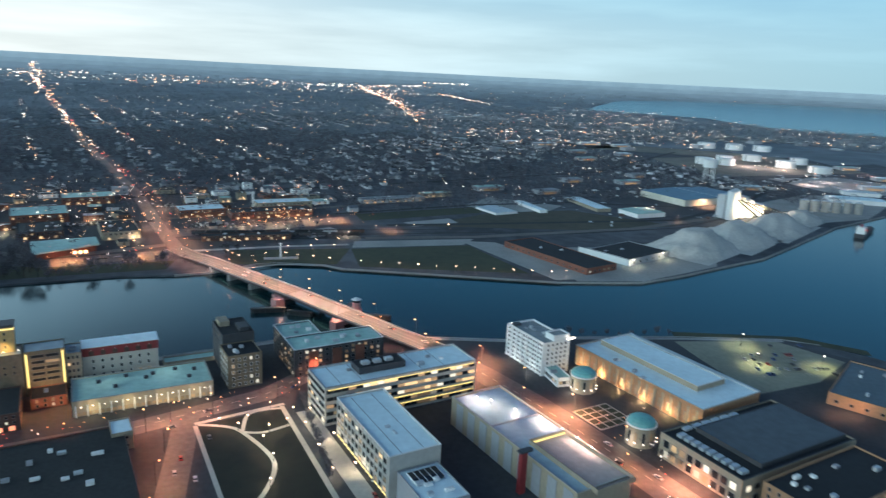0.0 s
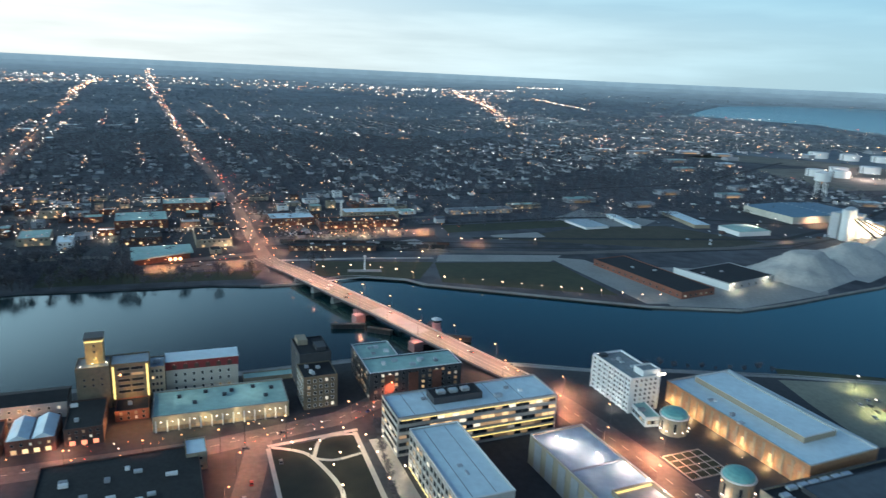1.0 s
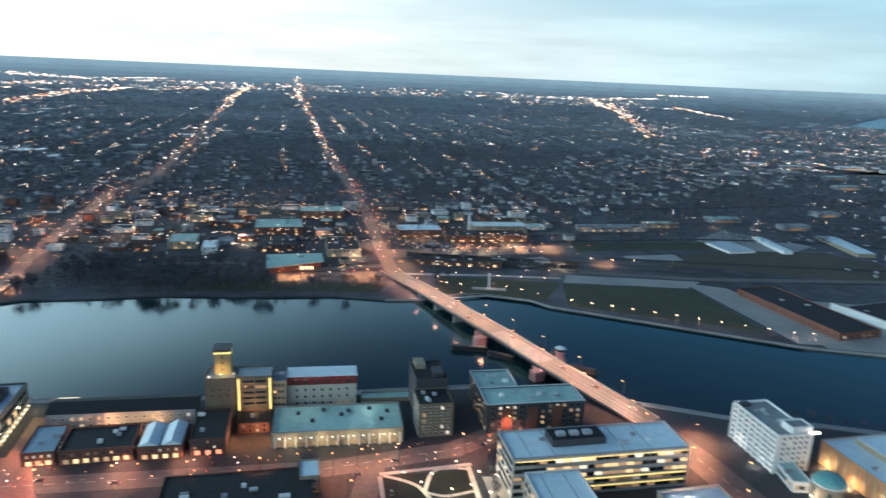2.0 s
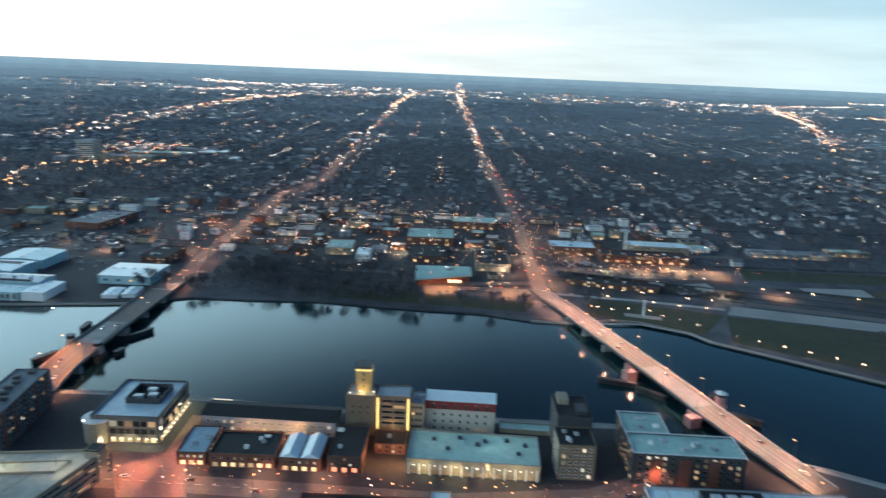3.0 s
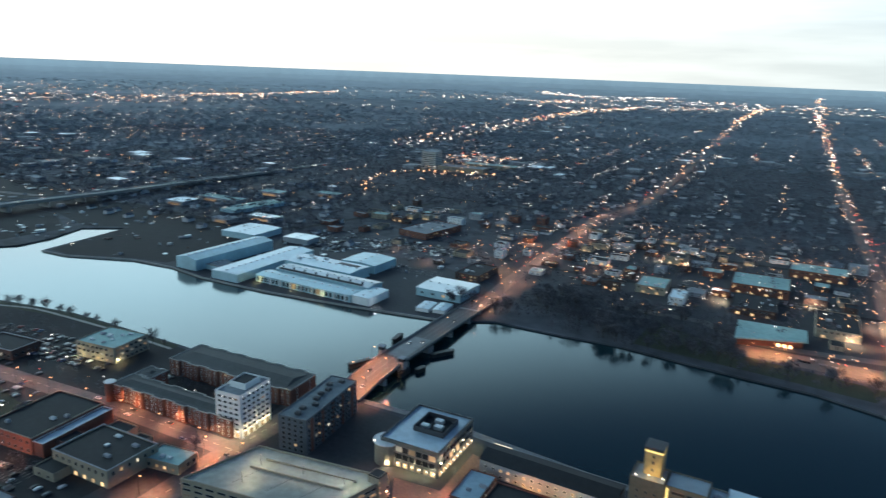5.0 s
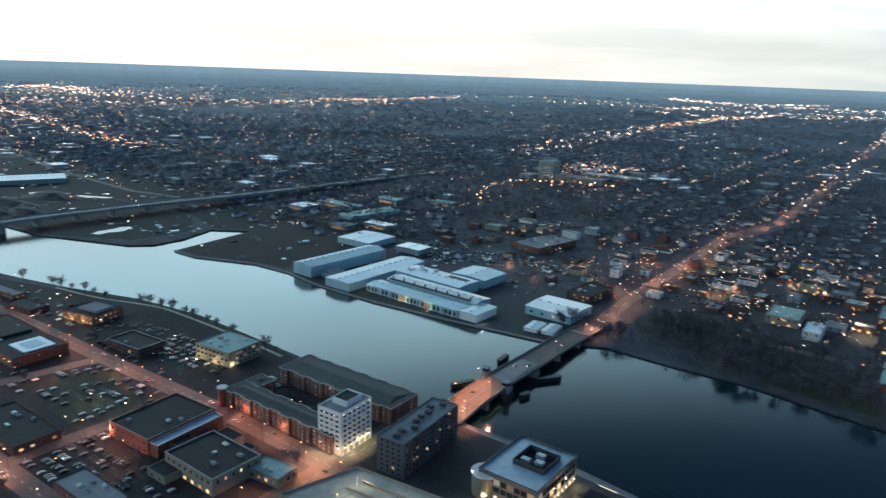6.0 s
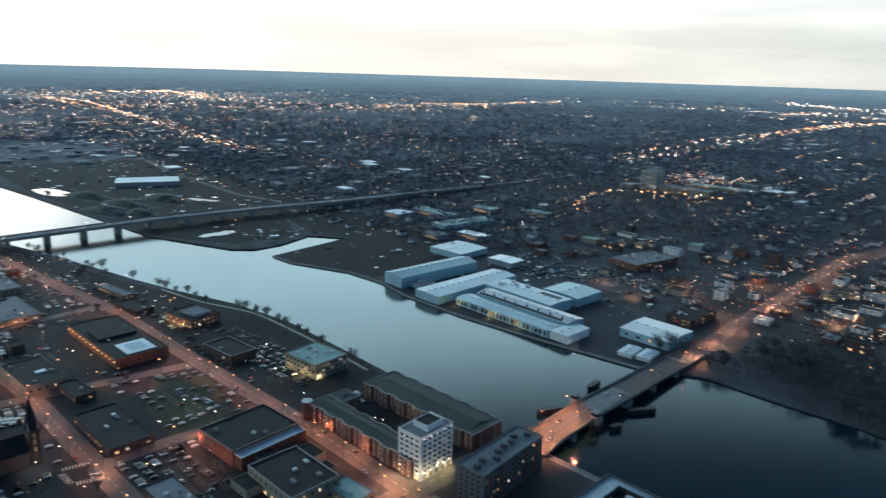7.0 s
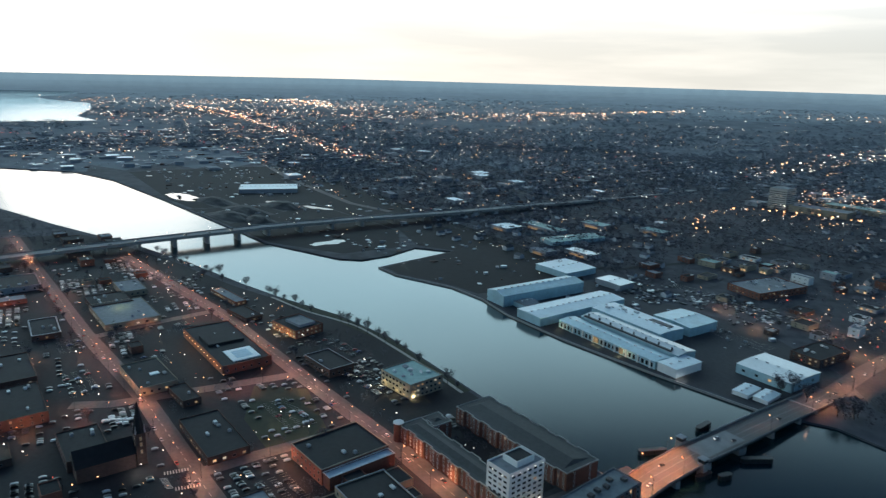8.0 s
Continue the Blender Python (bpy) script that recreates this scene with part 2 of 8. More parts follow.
# ---------------------------------------------------------------- mesh helpers
class Build:
    """Collects faces for one mesh."""

    def __init__(self):
        self.v, self.f, self.m = [], [], []

    def add(self, verts, faces, mi=0):
        o = len(self.v)
        self.v.extend(verts)
        self.f.extend([tuple(i + o for i in f) for f in faces])
        self.m.extend([mi] * len(faces))
        return self

    def prism(self, poly, z0, z1, mi=0, top=None):
        """An upright prism over a polygon (counter-clockwise)."""
        n = len(poly)
        vs = [(x, y, z0) for x, y in poly] + [(x, y, z1) for x, y in poly]
        self.add(vs, [(i, (i + 1) % n, n + (i + 1) % n, n + i) for i in range(n)] + [tuple(range(n - 1, -1, -1))], mi)
        self.add([(x, y, z1) for x, y in poly], [tuple(range(n))], mi if top is None else top)
        return self

    def box(self, x0, x1, y0, y1, z0, z1, mi=0):
        vs = [(x, y, z) for z in (z0, z1) for y in (y0, y1) for x in (x0, x1)]
        return self.add(vs, [(0, 2, 3, 1), (4, 5, 7, 6), (0, 1, 5, 4), (2, 6, 7, 3), (0, 4, 6, 2), (1, 3, 7, 5)], mi)

    def cyl(self, x, y, z0, z1, r0, r1=None, n=12, mi=0, caps=True):
        r1 = r0 if r1 is None else r1
        a = [2 * math.pi * i / n for i in range(n)]
        vs = [(x + r0 * math.cos(t), y + r0 * math.sin(t), z0) for t in a] + [(x + r1 * math.cos(t), y + r1 * math.sin(t), z1) for t in a]
        fs = [(i, (i + 1) % n, n + (i + 1) % n, n + i) for i in range(n)]
        if caps:
            fs += [tuple(range(n - 1, -1, -1)), tuple(range(n, 2 * n))]
        return self.add(vs, fs, mi)

    def strut(self, a, b, r, n=4, mi=0):
        a, b = Vector(a), Vector(b)
        q = (b - a).to_track_quat('Z', 'Y')
        ring = [q @ Vector((r * math.cos(t), r * math.sin(t), 0)) for t in [math.pi / 4 + 2 * math.pi * i / n for i in range(n)]]
        vs = [tuple(a + p) for p in ring] + [tuple(b + p) for p in ring]
        return self.add(vs, [(i, (i + 1) % n, n + (i + 1) % n, n + i) for i in range(n)] + [tuple(range(n - 1, -1, -1)), tuple(range(n, 2 * n))], mi)

    def mesh(self, name, *mats):
        me = bpy.data.meshes.new(name)
        me.from_pydata(self.v, [], self.f)
        for m in mats:
            me.materials.append(m)
        if any(self.m):
            me.polygons.foreach_set("material_index", self.m)
        me.update()
        return me


def part(name, build, mats, parent=None, label=""):
    mats = mats if isinstance(mats, (tuple, list)) else (mats,)
    me = build if isinstance(build, bpy.types.Mesh) else build.mesh(name, *mats)
    ob = new(name, me)
    if parent is not None:
        ob.parent = parent
    return tagged(ob, label)


def thing(name, x, y, z, ang, label, category, group="", kind=""):
    ob = new(name)
    ob.empty_display_size = 0.5
    ob.matrix_world = pose(x, y, z, 0, 0, ang)
    return tagged(ob, label, category, group, kind)


# ---------------------------------------------------------------- terrain
CENTRE = (0.0, -40.0)
NEAR = 2000.0


def warp(x, y, lift=0.0):
    """Beyond NEAR, far land is drawn in and raised along its line of sight, so that the horizon fits the camera's view.
    """
    dx, dy = x - CENTRE[0], y - CENTRE[1]
    d = math.hypot(dx, dy)
    if d <= NEAR:
        return (x, y, lift)
    # the height follows the camera's climb over its turn
    yaw = math.degrees(math.atan2(-dx, dy))
    h = 212 + 28 * max(-1.0, min(1.0, (yaw - 18) / 50)) if yaw > -120 else 212
    e = NEAR + 2880 * (1 - math.exp(-(d - NEAR) / 2880))
    s = e / d
    return (CENTRE[0] + dx * s, CENTRE[1] + dy * s, h * (1 - s) + lift * s)


RIVER_W = [(-2400, -330), (-2098, -58), (-1954, 100), (-1768, 171), (-1452, 230), (-1112, 286), (-1010, 302), (-876, 365), (-857, 390), (-862, 434), (-888, 490), (-844, 527),
           (-813, 395), (-771, 399), (-693, 435), (-637, 442), (-577, 436), (-491, 442), (-393, 459), (-324, 474), (-300, 480), (-260, 505), (-198, 509), (-147, 516), (-104, 513),
           (-45, 510), (1, 511), (45, 500), (78, 500), (118, 515), (139, 513), (178, 494), (190, 477), (235, 451), (280, 425), (323, 400), (365, 376), (440, 350), (501, 356),
           (567, 368), (641, 380), (723, 409), (897, 473), (1065, 509), (1500, 600)]
RIVER_E = [(1500, 60), (482, 130), (476, 150), (460, 180), (441, 199), (370, 230), (296, 256), (246, 268), (203, 288), (150, 306), (92, 322), (20, 318), (-100, 314), (-200, 318), (-258, 312),
           (-330, 306), (-434, 302), (-505, 299), (-576, 295), (-659, 276), (-741, 242), (-815, 217), (-950, 178), (-1079, 131), (-1186, 80), (-1275, 38), (-1560, -80), (-2300, -480)]
RIVER = RIVER_W + RIVER_E
BAY_N = [(4326, 4993), (3400, 4100), (2710, 3389), (2950, 2950), (3062, 2773), (2850, 2300), (2777, 2007), (3025, 1734), (4500, 2000), (7000, 3600), (7959, 4817), (7059, 5338), (5493, 5481)]
BAY_S = [(-9801, -700), (-10346, -236), (-9604, 648), (-8300, 430), (-7812, 139), (-7000, 220), (-6200, 480), (-5200, 400), (-4413, 265), (-3991, 329), (-3983, -99), (-4100, -600)]


def dense(points, step=60):
    out = []
    for a, b in zip(points, points[1:]):
        n = max(1, int(math.hypot(b[0] - a[0], b[1] - a[1]) / step))
        out += [tuple(a[k] + (b[k] - a[k]) * i / n for k in range(len(a))) for i in range(n)]
    return out + [points[-1]]


def inside(x, y, poly):
    hit = False
    j = len(poly) - 1
    for i in range(len(poly)):
        (xi, yi), (xj, yj) = poly[i], poly[j]
        if (yi > y) != (yj > y) and x < (xj - xi) * (y - yi) / (yj - yi) + xi:
            hit = not hit
        j = i
    return hit


def terrain():
    from mathutils.geometry import delaunay_2d_cdt
    pts, edges = [], []
    for poly in (RIVER, BAY_N, BAY_S):
        fine = poly if poly is RIVER else dense(poly + poly[:1], 220)[:-1]
        o, n = len(pts), len(fine)
        pts += [Vector(p) for p in fine]
        edges += [(o + i, o + (i + 1) % n) for i in range(n)]
    radii = [60 * 1.22 ** i for i in range(18)]
    radii = [r for r in radii if r < 1900] + [1950, 2100, 2300, 2550, 2850, 3200, 3600, 4100, 4700, 5500, 6500, 8000, 10000, 14000, 22000, 40000, 85000]
    for k, r in enumerate(radii):
        for i in range(144):
            a = 2 * math.pi * (i + (0.5 * (k % 2) if r < 1900 else 0.0)) / 144
            pts.append(Vector((CENTRE[0] + r * math.sin(a), CENTRE[1] + r * math.cos(a))))
    vs, _, fs, *_ = delaunay_2d_cdt(pts, edges, [], 0, 0.01)
    land, bay, back = Build(), Build(), Build()
    pos = [warp(v.x, v.y) for v in vs]
    lf, bf, kf = [], [], []
    for f in fs:
        cx, cy = sum(vs[i].x for i in f) / len(f), sum(vs[i].y for i in f) / len(f)
        if inside(cx, cy, RIVER):
            continue
        d = math.hypot(cx - CENTRE[0], cy - CENTRE[1])
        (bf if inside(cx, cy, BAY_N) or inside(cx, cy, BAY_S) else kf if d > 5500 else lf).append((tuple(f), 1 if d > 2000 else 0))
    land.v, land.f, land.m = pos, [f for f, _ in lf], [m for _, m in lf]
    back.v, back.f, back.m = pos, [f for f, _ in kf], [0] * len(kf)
    bay.v, bay.f, bay.m = pos, [f for f, _ in bf], [0] * len(bf)
    # banks drop to the river bed
    n = len(RIVER)
    for i in range(n):
        (x0, y0), (x1, y1) = RIVER[i], RIVER[(i + 1) % n]
        land.add([(x0, y0, 0), (x1, y1, 0), (x1, y1, -4), (x0, y0, -4)], [(0, 1, 2, 3)])
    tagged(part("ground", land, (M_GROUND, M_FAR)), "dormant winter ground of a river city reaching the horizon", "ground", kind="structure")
    tagged(part("backdrop", back, M_FAR2), "far woods backdrop with painted blue haze at the horizon", "distance", kind="structure")
    tagged(part("bay_water", bay, M_BAY), "pale open bay water far off", "water", kind="structure")


terrain()
wb = Build()
wb.add([(-2600, -700, -1.5), (1700, -700, -1.5), (1700, 700, -1.5), (-2600, 700, -1.5)], [(0, 1, 2, 3)])
tagged(part("river_water", wb, M_WATER), "calm dark blue river reflecting the dusk sky", "water", kind="structure")


def ribbon(points, width, z0, lift=None):
    """A strip along a line of points: left and right edges."""
    b = Build()
    vs = []
    n = len(points)
    for i, p in enumerate(points):
        a, c = points[max(i - 1, 0)], points[min(i + 1, n - 1)]
        d = Vector((c[0] - a[0], c[1] - a[1])).normalized()
        w = width[i] if isinstance(width, (list, tuple)) else width
        z = p[2] if len(p) > 2 else z0
        for s in (1, -1):
            q = (p[0] - d.y * w / 2 * s, p[1] + d.x * w / 2 * s)
            vs.append(warp(*q, z))
    b.add(vs, [(2 * i, 2 * i + 1, 2 * i + 3, 2 * i + 2) for i in range(n - 1)])
    return b


ROADS = {
    "main_west": ([(58, 572), (47, 715), (37, 915), (15, 1109), (-34, 1585), (-151, 2985), (-391, 5687), (-900, 14000)], 15),
    "walnut_west": ([(-290, 520), (-310, 638), (-331, 850), (-354, 1036), (-330, 1200), (-399, 1908), (-668, 4256), (-829, 6139)], 16),
    "main_east": ([(190, 262), (200, 225), (209, 176), (214, 132), (222, 20), (232, -200)], 20),
    "washington": ([(-1014, 110), (-708, 171), (-525, 191), (-391, 208), (-280, 216), (-160, 224), (0, 229), (69, 243), (100, 262)], 15),
    "adams": ([(-1200, -20), (-1014, 3), (-720, 41), (-554, 69), (-415, 83), (-300, 96), (-100, 118), (30, 130)], 14),
    "walnut_east": ([(-288, 330), (-284, 216), (-272, 98), (-255, -60), (-240, -250)], 18),
    "park_street": ([(25, 231), (19, 200), (12, 168), (2, 120), (-12, 40)], 13),
    "jefferson": ([(-420, 78), (-424, 120), (-428, 208)], 12),
    "stuart": ([(-704, 44), (-718, 90), (-730, 160)], 11),
    "cherry": ([(-560, 20), (-548, 48), (-535, 192)], 12),
}
FAR_ROADS = [
    ([(-5407, 1025), (-3146, 1016), (-1909, 876), (-1443, 939), (-1100, 960)], 22), ([(-2300, 600), (-1603, 547), (-1268, 549), (-1156, 581)], 14), ([(-1988, 900), (-1900, 840), (-1747, 753), (-1640, 700)], 12),
    ([(1979, 5326), (1578, 3774), (1033, 2152), (860, 1700)], 20), ([(-1242, 1650), (-1435, 2666), (-1632, 4496)], 20), ([(2500, 1400), (1800, 1700), (1300, 2300), (1500, 3600), (2000, 5200)], 16),
    ([(-760, 680), (-900, 700), (-1040, 760), (-1080, 900)], 9), ([(-700, 600), (-660, 690), (-640, 800), (-620, 1000)], 10), ([(300, 640), (520, 600), (700, 570), (900, 640), (1200, 800), (1700, 1000)], 10),
    ([(260, 720), (470, 735), (620, 720), (800, 640)], 8), ([(-360, 1040), (-800, 1010), (-1080, 1000)], 10), ([(40, 900), (400, 930), (900, 1000), (1400, 1300)], 10), ([(-340, 860), (40, 890)], 9), ([(-318, 700), (45, 730)], 9),
    ([(2176, 1218), (2117, 1493), (1797, 1720), (1583, 1920), (1480, 2300)], 18), ([(2508, 5048), (2118, 3477), (1950, 2900), (1700, 2300)], 18),
    ([(61, 739), (189, 755), (330, 773), (425, 806)], 12), ([(-191, 615), (-101, 622), (-66, 592), (-15, 596), (48, 610)], 12), ([(252, 584), (377, 556), (598, 542), (788, 571)], 12),
]
for k, (pts, wid) in enumerate(FAR_ROADS):
    tagged(part("road", ribbon(dense(pts), wid, 0.2 + 0.012 * k), M_LOT if wid < 12 else M_ASPHALT), "far asphalt road across the flat city", "road", kind="structure")
for k, (pts, wid) in enumerate(ROADS.values()):
    tagged(part("road", ribbon(dense(pts), wid, 0.06 + 0.012 * k), M_ASPHALT), "grey asphalt city street at dusk", "road", kind="structure")


M_PAVE = mat("city_paving", (0.056, 0.058, 0.064), 0.9, scale=0.3, var=0.35, scale2=0.02)
M_MILL = mat("old_mill_brick", (0.17, 0.14, 0.1), 0.88, scale=0.5, var=0.3)
M_OFFICE = mat("pale_precast", (0.42, 0.41, 0.38), 0.8, scale=0.4, var=0.18)
M_PATH = mat("pale_path", (0.5, 0.46, 0.4), 0.85, scale=0.4, var=0.2)
M_MARK = mat("road_paint", (0.62, 0.6, 0.52), 0.8, scale=0.8, var=0.3)
M_FRAME = mat("window_frame", (0.2, 0.2, 0.2), 0.6, scale=0.6)
M_COOLLIT = mat("cool_lit_window", (0.3, 0.3, 0.28), 0.4, emit=(1.0, 0.84, 0.58), strength=0.28, vary=True)
M_DIMLIT = mat("dim_lit_window", (0.2, 0.16, 0.1), 0.4, emit=(1.0, 0.58, 0.28), strength=0.1, vary=True)
M_SHOP = mat("shop_window_light", (0.4, 0.3, 0.2), 0.4, emit=(1.0, 0.6, 0.26), strength=0.42, vary=True)
M_STRIP = mat("yellow_light_strip", (0.5, 0.4, 0.2), 0.4, emit=(1.0, 0.72, 0.2), strength=0.6)
M_REDPAINT = mat("red_paint", (0.2, 0.02, 0.024), 0.55, scale=0.5, var=0.2)
M_DOME = mat("green_copper", (0.16, 0.4, 0.38), 0.5, scale=0.5, var=0.25)
M_TYRE = mat("tyre_rubber", (0.02, 0.02, 0.02), 0.9)
CAR_PAINT = [mat("car_paint_" + n, c, 0.3, metal=0.2, var=0.08) for n, c in
             (("white", (0.6, 0.6, 0.6)), ("silver", (0.36, 0.37, 0.38)), ("black", (0.02, 0.02, 0.022)), ("grey", (0.12, 0.125, 0.13)), ("red", (0.3, 0.03, 0.025)), ("blue", (0.03, 0.07, 0.2)))]
RNG = random.Random(7)


# ---------------------------------------------------------------- paving, lawns, lots
def slab(name, pts, m, label, cat, z=0.02):
    b = Build()
    n = len(pts)
    b.add([(x, y, z) for x, y in pts], [tuple(range(n))])
    area = sum(pts[i][0] * pts[(i + 1) % n][1] - pts[(i + 1) % n][0] * pts[i][1] for i in range(n))
    if area < 0:
        b.f = [tuple(reversed(f)) for f in b.f]
    return tagged(part(name, b, m), label, cat, kind="structure")


slab("pavement", [(-310, -160), (330, -160), (500, 60), (440, 190), (366, 226), (292, 252), (200, 284), (92, 318), (-100, 310), (-310, 303)],
     M_PAVE, "worn grey paving of the downtown blocks", "pavement", 0.012)
slab("pavement", [(-1240, -160), (-310.5, -160), (-310.5, 302), (-434, 298), (-505, 295), (-570, 290), (-655, 272), (-736, 236), (-812, 205), (-950, 165), (-1075, 118), (-1180, 70)], M_LOT, "dark asphalt of parking lots and yards", "pavement", 0.02)
slab("lawn", [(31, 120), (76, 120), (75, 224), (28, 220)], mat("dark_turf", (0.02, 0.022, 0.014), 0.95, scale=0.12, color2=(0.012, 0.013, 0.01), scale2=0.02), "dark winter lawn of a small city park", "lawn", 0.05)
slab("lawn", [(96, 521), (190, 492), (222, 547), (104, 572)], M_GRASS, "riverside lawn with rows of lamps", "lawn", 0.05)
slab("lawn", [(208, 478), (354, 408), (350, 524), (222, 545)], M_GRASS, "large dull green riverside lawn", "lawn", 0.055)
slab("lawn", [(280, 672), (455, 682), (470, 722), (284, 714)], M_GRASS, "strip of green grass by the railway", "lawn", 0.05)
slab("lawn", [(335, 628), (520, 556), (672, 540), (590, 668), (460, 676)], mat("dry_meadow", (0.075, 0.065, 0.042), 0.95, scale=0.08, color2=(0.045, 0.045, 0.03), scale2=0.01), "brown dry meadow beside the tracks", "meadow", 0.045)
slab("pavement", [(225, 549), (345, 527), (370, 549), (236, 575)], M_CONCRETE, "pale concrete hardstanding", "pavement", 0.06)
slab("pavement", [(350, 545), (386, 527), (420, 372), (366, 382)], M_CONCRETE, "diagonal concrete apron by the quay", "pavement", 0.07)
slab("pavement", [(384, 372), (446, 352), (560, 370), (620, 430), (470, 480), (400, 500)], M_CONCRETE, "concrete quay yard", "pavement", 0.05)
slab("pavement", [(360, 224), (434, 198), (448, 152), (400, 136), (345, 138), (352, 188)], mat("sandy_asphalt", (0.27, 0.26, 0.2), 0.9, scale=0.3, var=0.25, scale2=0.03), "pale parking lot by the water", "parking lot", 0.07)
slab("lawn", [(366, 229), (440, 202), (478, 152), (484, 160), (458, 198), (372, 240)], M_GRASS, "grass verge along the river", "lawn", 0.09)
slab("lawn", [(-740, 232), (-660, 262), (-575, 283), (-505, 287), (-440, 290), (-440, 300), (-505, 297), (-576, 293), (-658, 274), (-740, 240)], M_GRASS, "grass strip on the river bank", "lawn", 0.08)
slab("lawn", [(-530, 150), (-505, 186), (-412, 172), (-430, 130), (-478, 128)], M_GRASS, "dark grass around a parking lot", "lawn", 0.06)
slab("pavement", [(-655, 446), (-577, 440), (-491, 446), (-393, 463), (-306, 482), (-306, 600), (-420, 640), (-640, 600)], M_PAVE, "worn asphalt works yard on the quay", "pavement", 0.05)
slab("pavement", [(-260, 560), (260, 600), (260, 900), (-380, 960), (-360, 640)], M_PAVE, "dull paving of the west side blocks", "pavement", 0.03)
slab("pavement", [(57, 643), (262, 664), (272, 702), (58, 680)], M_ASPHALT, "asphalt lot with parked cars under orange lamps", "parking lot", 0.07)
slab("pavement", [(-62, 556), (46, 562), (46, 590), (-62, 584)], M_ASPHALT, "small lot under orange lamps by the bridge", "parking lot", 0.07)
slab("pavement", [(190, 634), (231, 649), (241, 617), (195, 602)], M_CONCRETE, "pale concrete lot beside the tracks", "parking lot", 0.08)
slab("pavement", [(327, 652), (394, 659), (393, 633), (329, 626)], M_CONCRETE, "pale concrete lot beside the meadow", "parking lot", 0.08)
slab("pavement", [(476, 739), (540, 772), (600, 700), (560, 672), (477, 677)], M_CONCRETE, "broad pale paved yard", "pavement", 0.085)
slab("lawn", [(-140, 528), (-20, 524), (40, 520), (50, 548), (-60, 556), (-140, 600)], M_GRASS, "dull grass on the west bank", "lawn", 0.06)
slab("pavement", [(-188, 247), (-160, 251), (-164, 294), (-154, 292), (-149, 252), (-131, 214), (-164, 209)], mat("pink_brick_paving", (0.3, 0.18, 0.15), 0.85, scale=0.6, var=0.35, scale2=0.05), "pink brick plaza between bank and shops", "pavement", 0.16)
slab("ground_pit", [(-1330, 255), (-1010, 308), (-900, 380), (-900, 470), (-1000, 520), (-1300, 480)], mat("coal_yard", (0.014, 0.0145, 0.017), 0.95, scale=0.1, var=0.5), "dark coal and gravel yard", "yard", 0.05)
for pts in ([(-900, 500), (-846, 532), (-808, 402), (-771, 404), (-693, 440), (-655, 448), (-642, 600), (-700, 640), (-1000, 640), (-1000, 522)],
            [(-1900, 220), (-1452, 240), (-1332, 262), (-1302, 482), (-1001, 523), (-1001, 640), (-1900, 640)]):
    slab("ground_pit", pts, bpy.data.materials["coal_yard"], "dark cinder ground of the river yards", "yard", 0.03)
for cx, cy, rx, ry, a in ((-1470, 270, 60, 22, 15), (-971, 385, 12, 30, 5), (-1330, 420, 30, 14, 20), (-1250, 470, 40, 8, 35)):
    pts = [(cx + rx * math.cos(t) * math.cos(radians(a)) - ry * math.sin(t) * math.sin(radians(a)), cy + rx * math.cos(t) * math.sin(radians(a)) + ry * math.sin(t) * math.cos(radians(a)))
           for t in [2 * math.pi * i / 20 for i in range(20)]]
    pts = [(x + RNG.uniform(-4, 4), y + RNG.uniform(-3, 3)) for x, y in pts]
    slab("pond", pts, M_WATER, "shallow pond shining with the sky", "pond", 0.1)


def path_strip(pts, w, label, m=M_PATH, z=0.09):
    return tagged(part("path", ribbon(dense(pts, 4), w, z), m), label, "path", kind="structure")


def smooth(pts, n=8):
    """A curve through the points."""
    out = []
    for i in range(len(pts) - 1):
        p0, p1, p2, p3 = pts[max(i - 1, 0)], pts[i], pts[i + 1], pts[min(i + 2, len(pts) - 1)]
        for k in range(n):
            t = k / n
            out.append(tuple(0.5 * (2 * p1[j] + (p2[j] - p0[j]) * t + (2 * p0[j] - 5 * p1[j] + 4 * p2[j] - p3[j]) * t * t + (3 * p1[j] - p0[j] - 3 * p2[j] + p3[j]) * t ** 3) for j in range(2)))
    return out + [pts[-1]]


path_strip(smooth([(29, 221), (42, 214), (49, 205), (57, 179), (56, 164), (47, 147), (36, 136)]), 2.2, "winding pale park path lit at night", z=0.10)
path_strip(smooth([(49, 205), (55, 222), (65, 225), (75, 223)]), 2.0, "curved pale park path to the street", z=0.115)
path_strip(smooth([(49, 205), (59, 201), (73, 204)]), 2.0, "short curved pale park path", z=0.125)
path_strip([(74, 226), (75, 180), (76, 130)], 2.6, "straight pale walk beside the office", z=0.135)
path_strip([(31, 130), (28, 220)], 2.2, "pale sidewalk along the park", z=0.145)
path_strip([(28, 222), (76, 228)], 2.6, "pale sidewalk along the street", z=0.155)
path_strip([(89, 120), (84, 216)], 9.0, "bright paved court beside the office", z=0.11)
path_strip(smooth([(-750, 232), (-689, 249), (-647, 268), (-614, 280), (-560, 286), (-505, 290), (-440, 292)]), 3.0, "riverside footpath", z=0.12)
path_strip([(84, 500), (139, 508), (176, 492), (192, 475), (280, 424), (366, 374)], 4.5, "concrete river promenade", M_CONCRETE, z=0.10)
path_strip([(71, 580), (150, 574), (226, 563)], 7.0, "pale walk behind the riverside lawn", M_CONCRETE, z=0.12)
path_strip([(-258, 310), (-200, 315), (-100, 312), (20, 315), (92, 319), (150, 303)], 5.0, "concrete river promenade with lamps", M_CONCRETE, z=0.10)
path_strip([(195, 288), (246, 265), (296, 253), (370, 226), (440, 196)], 4.0, "concrete river walk", M_CONCRETE, z=0.11)
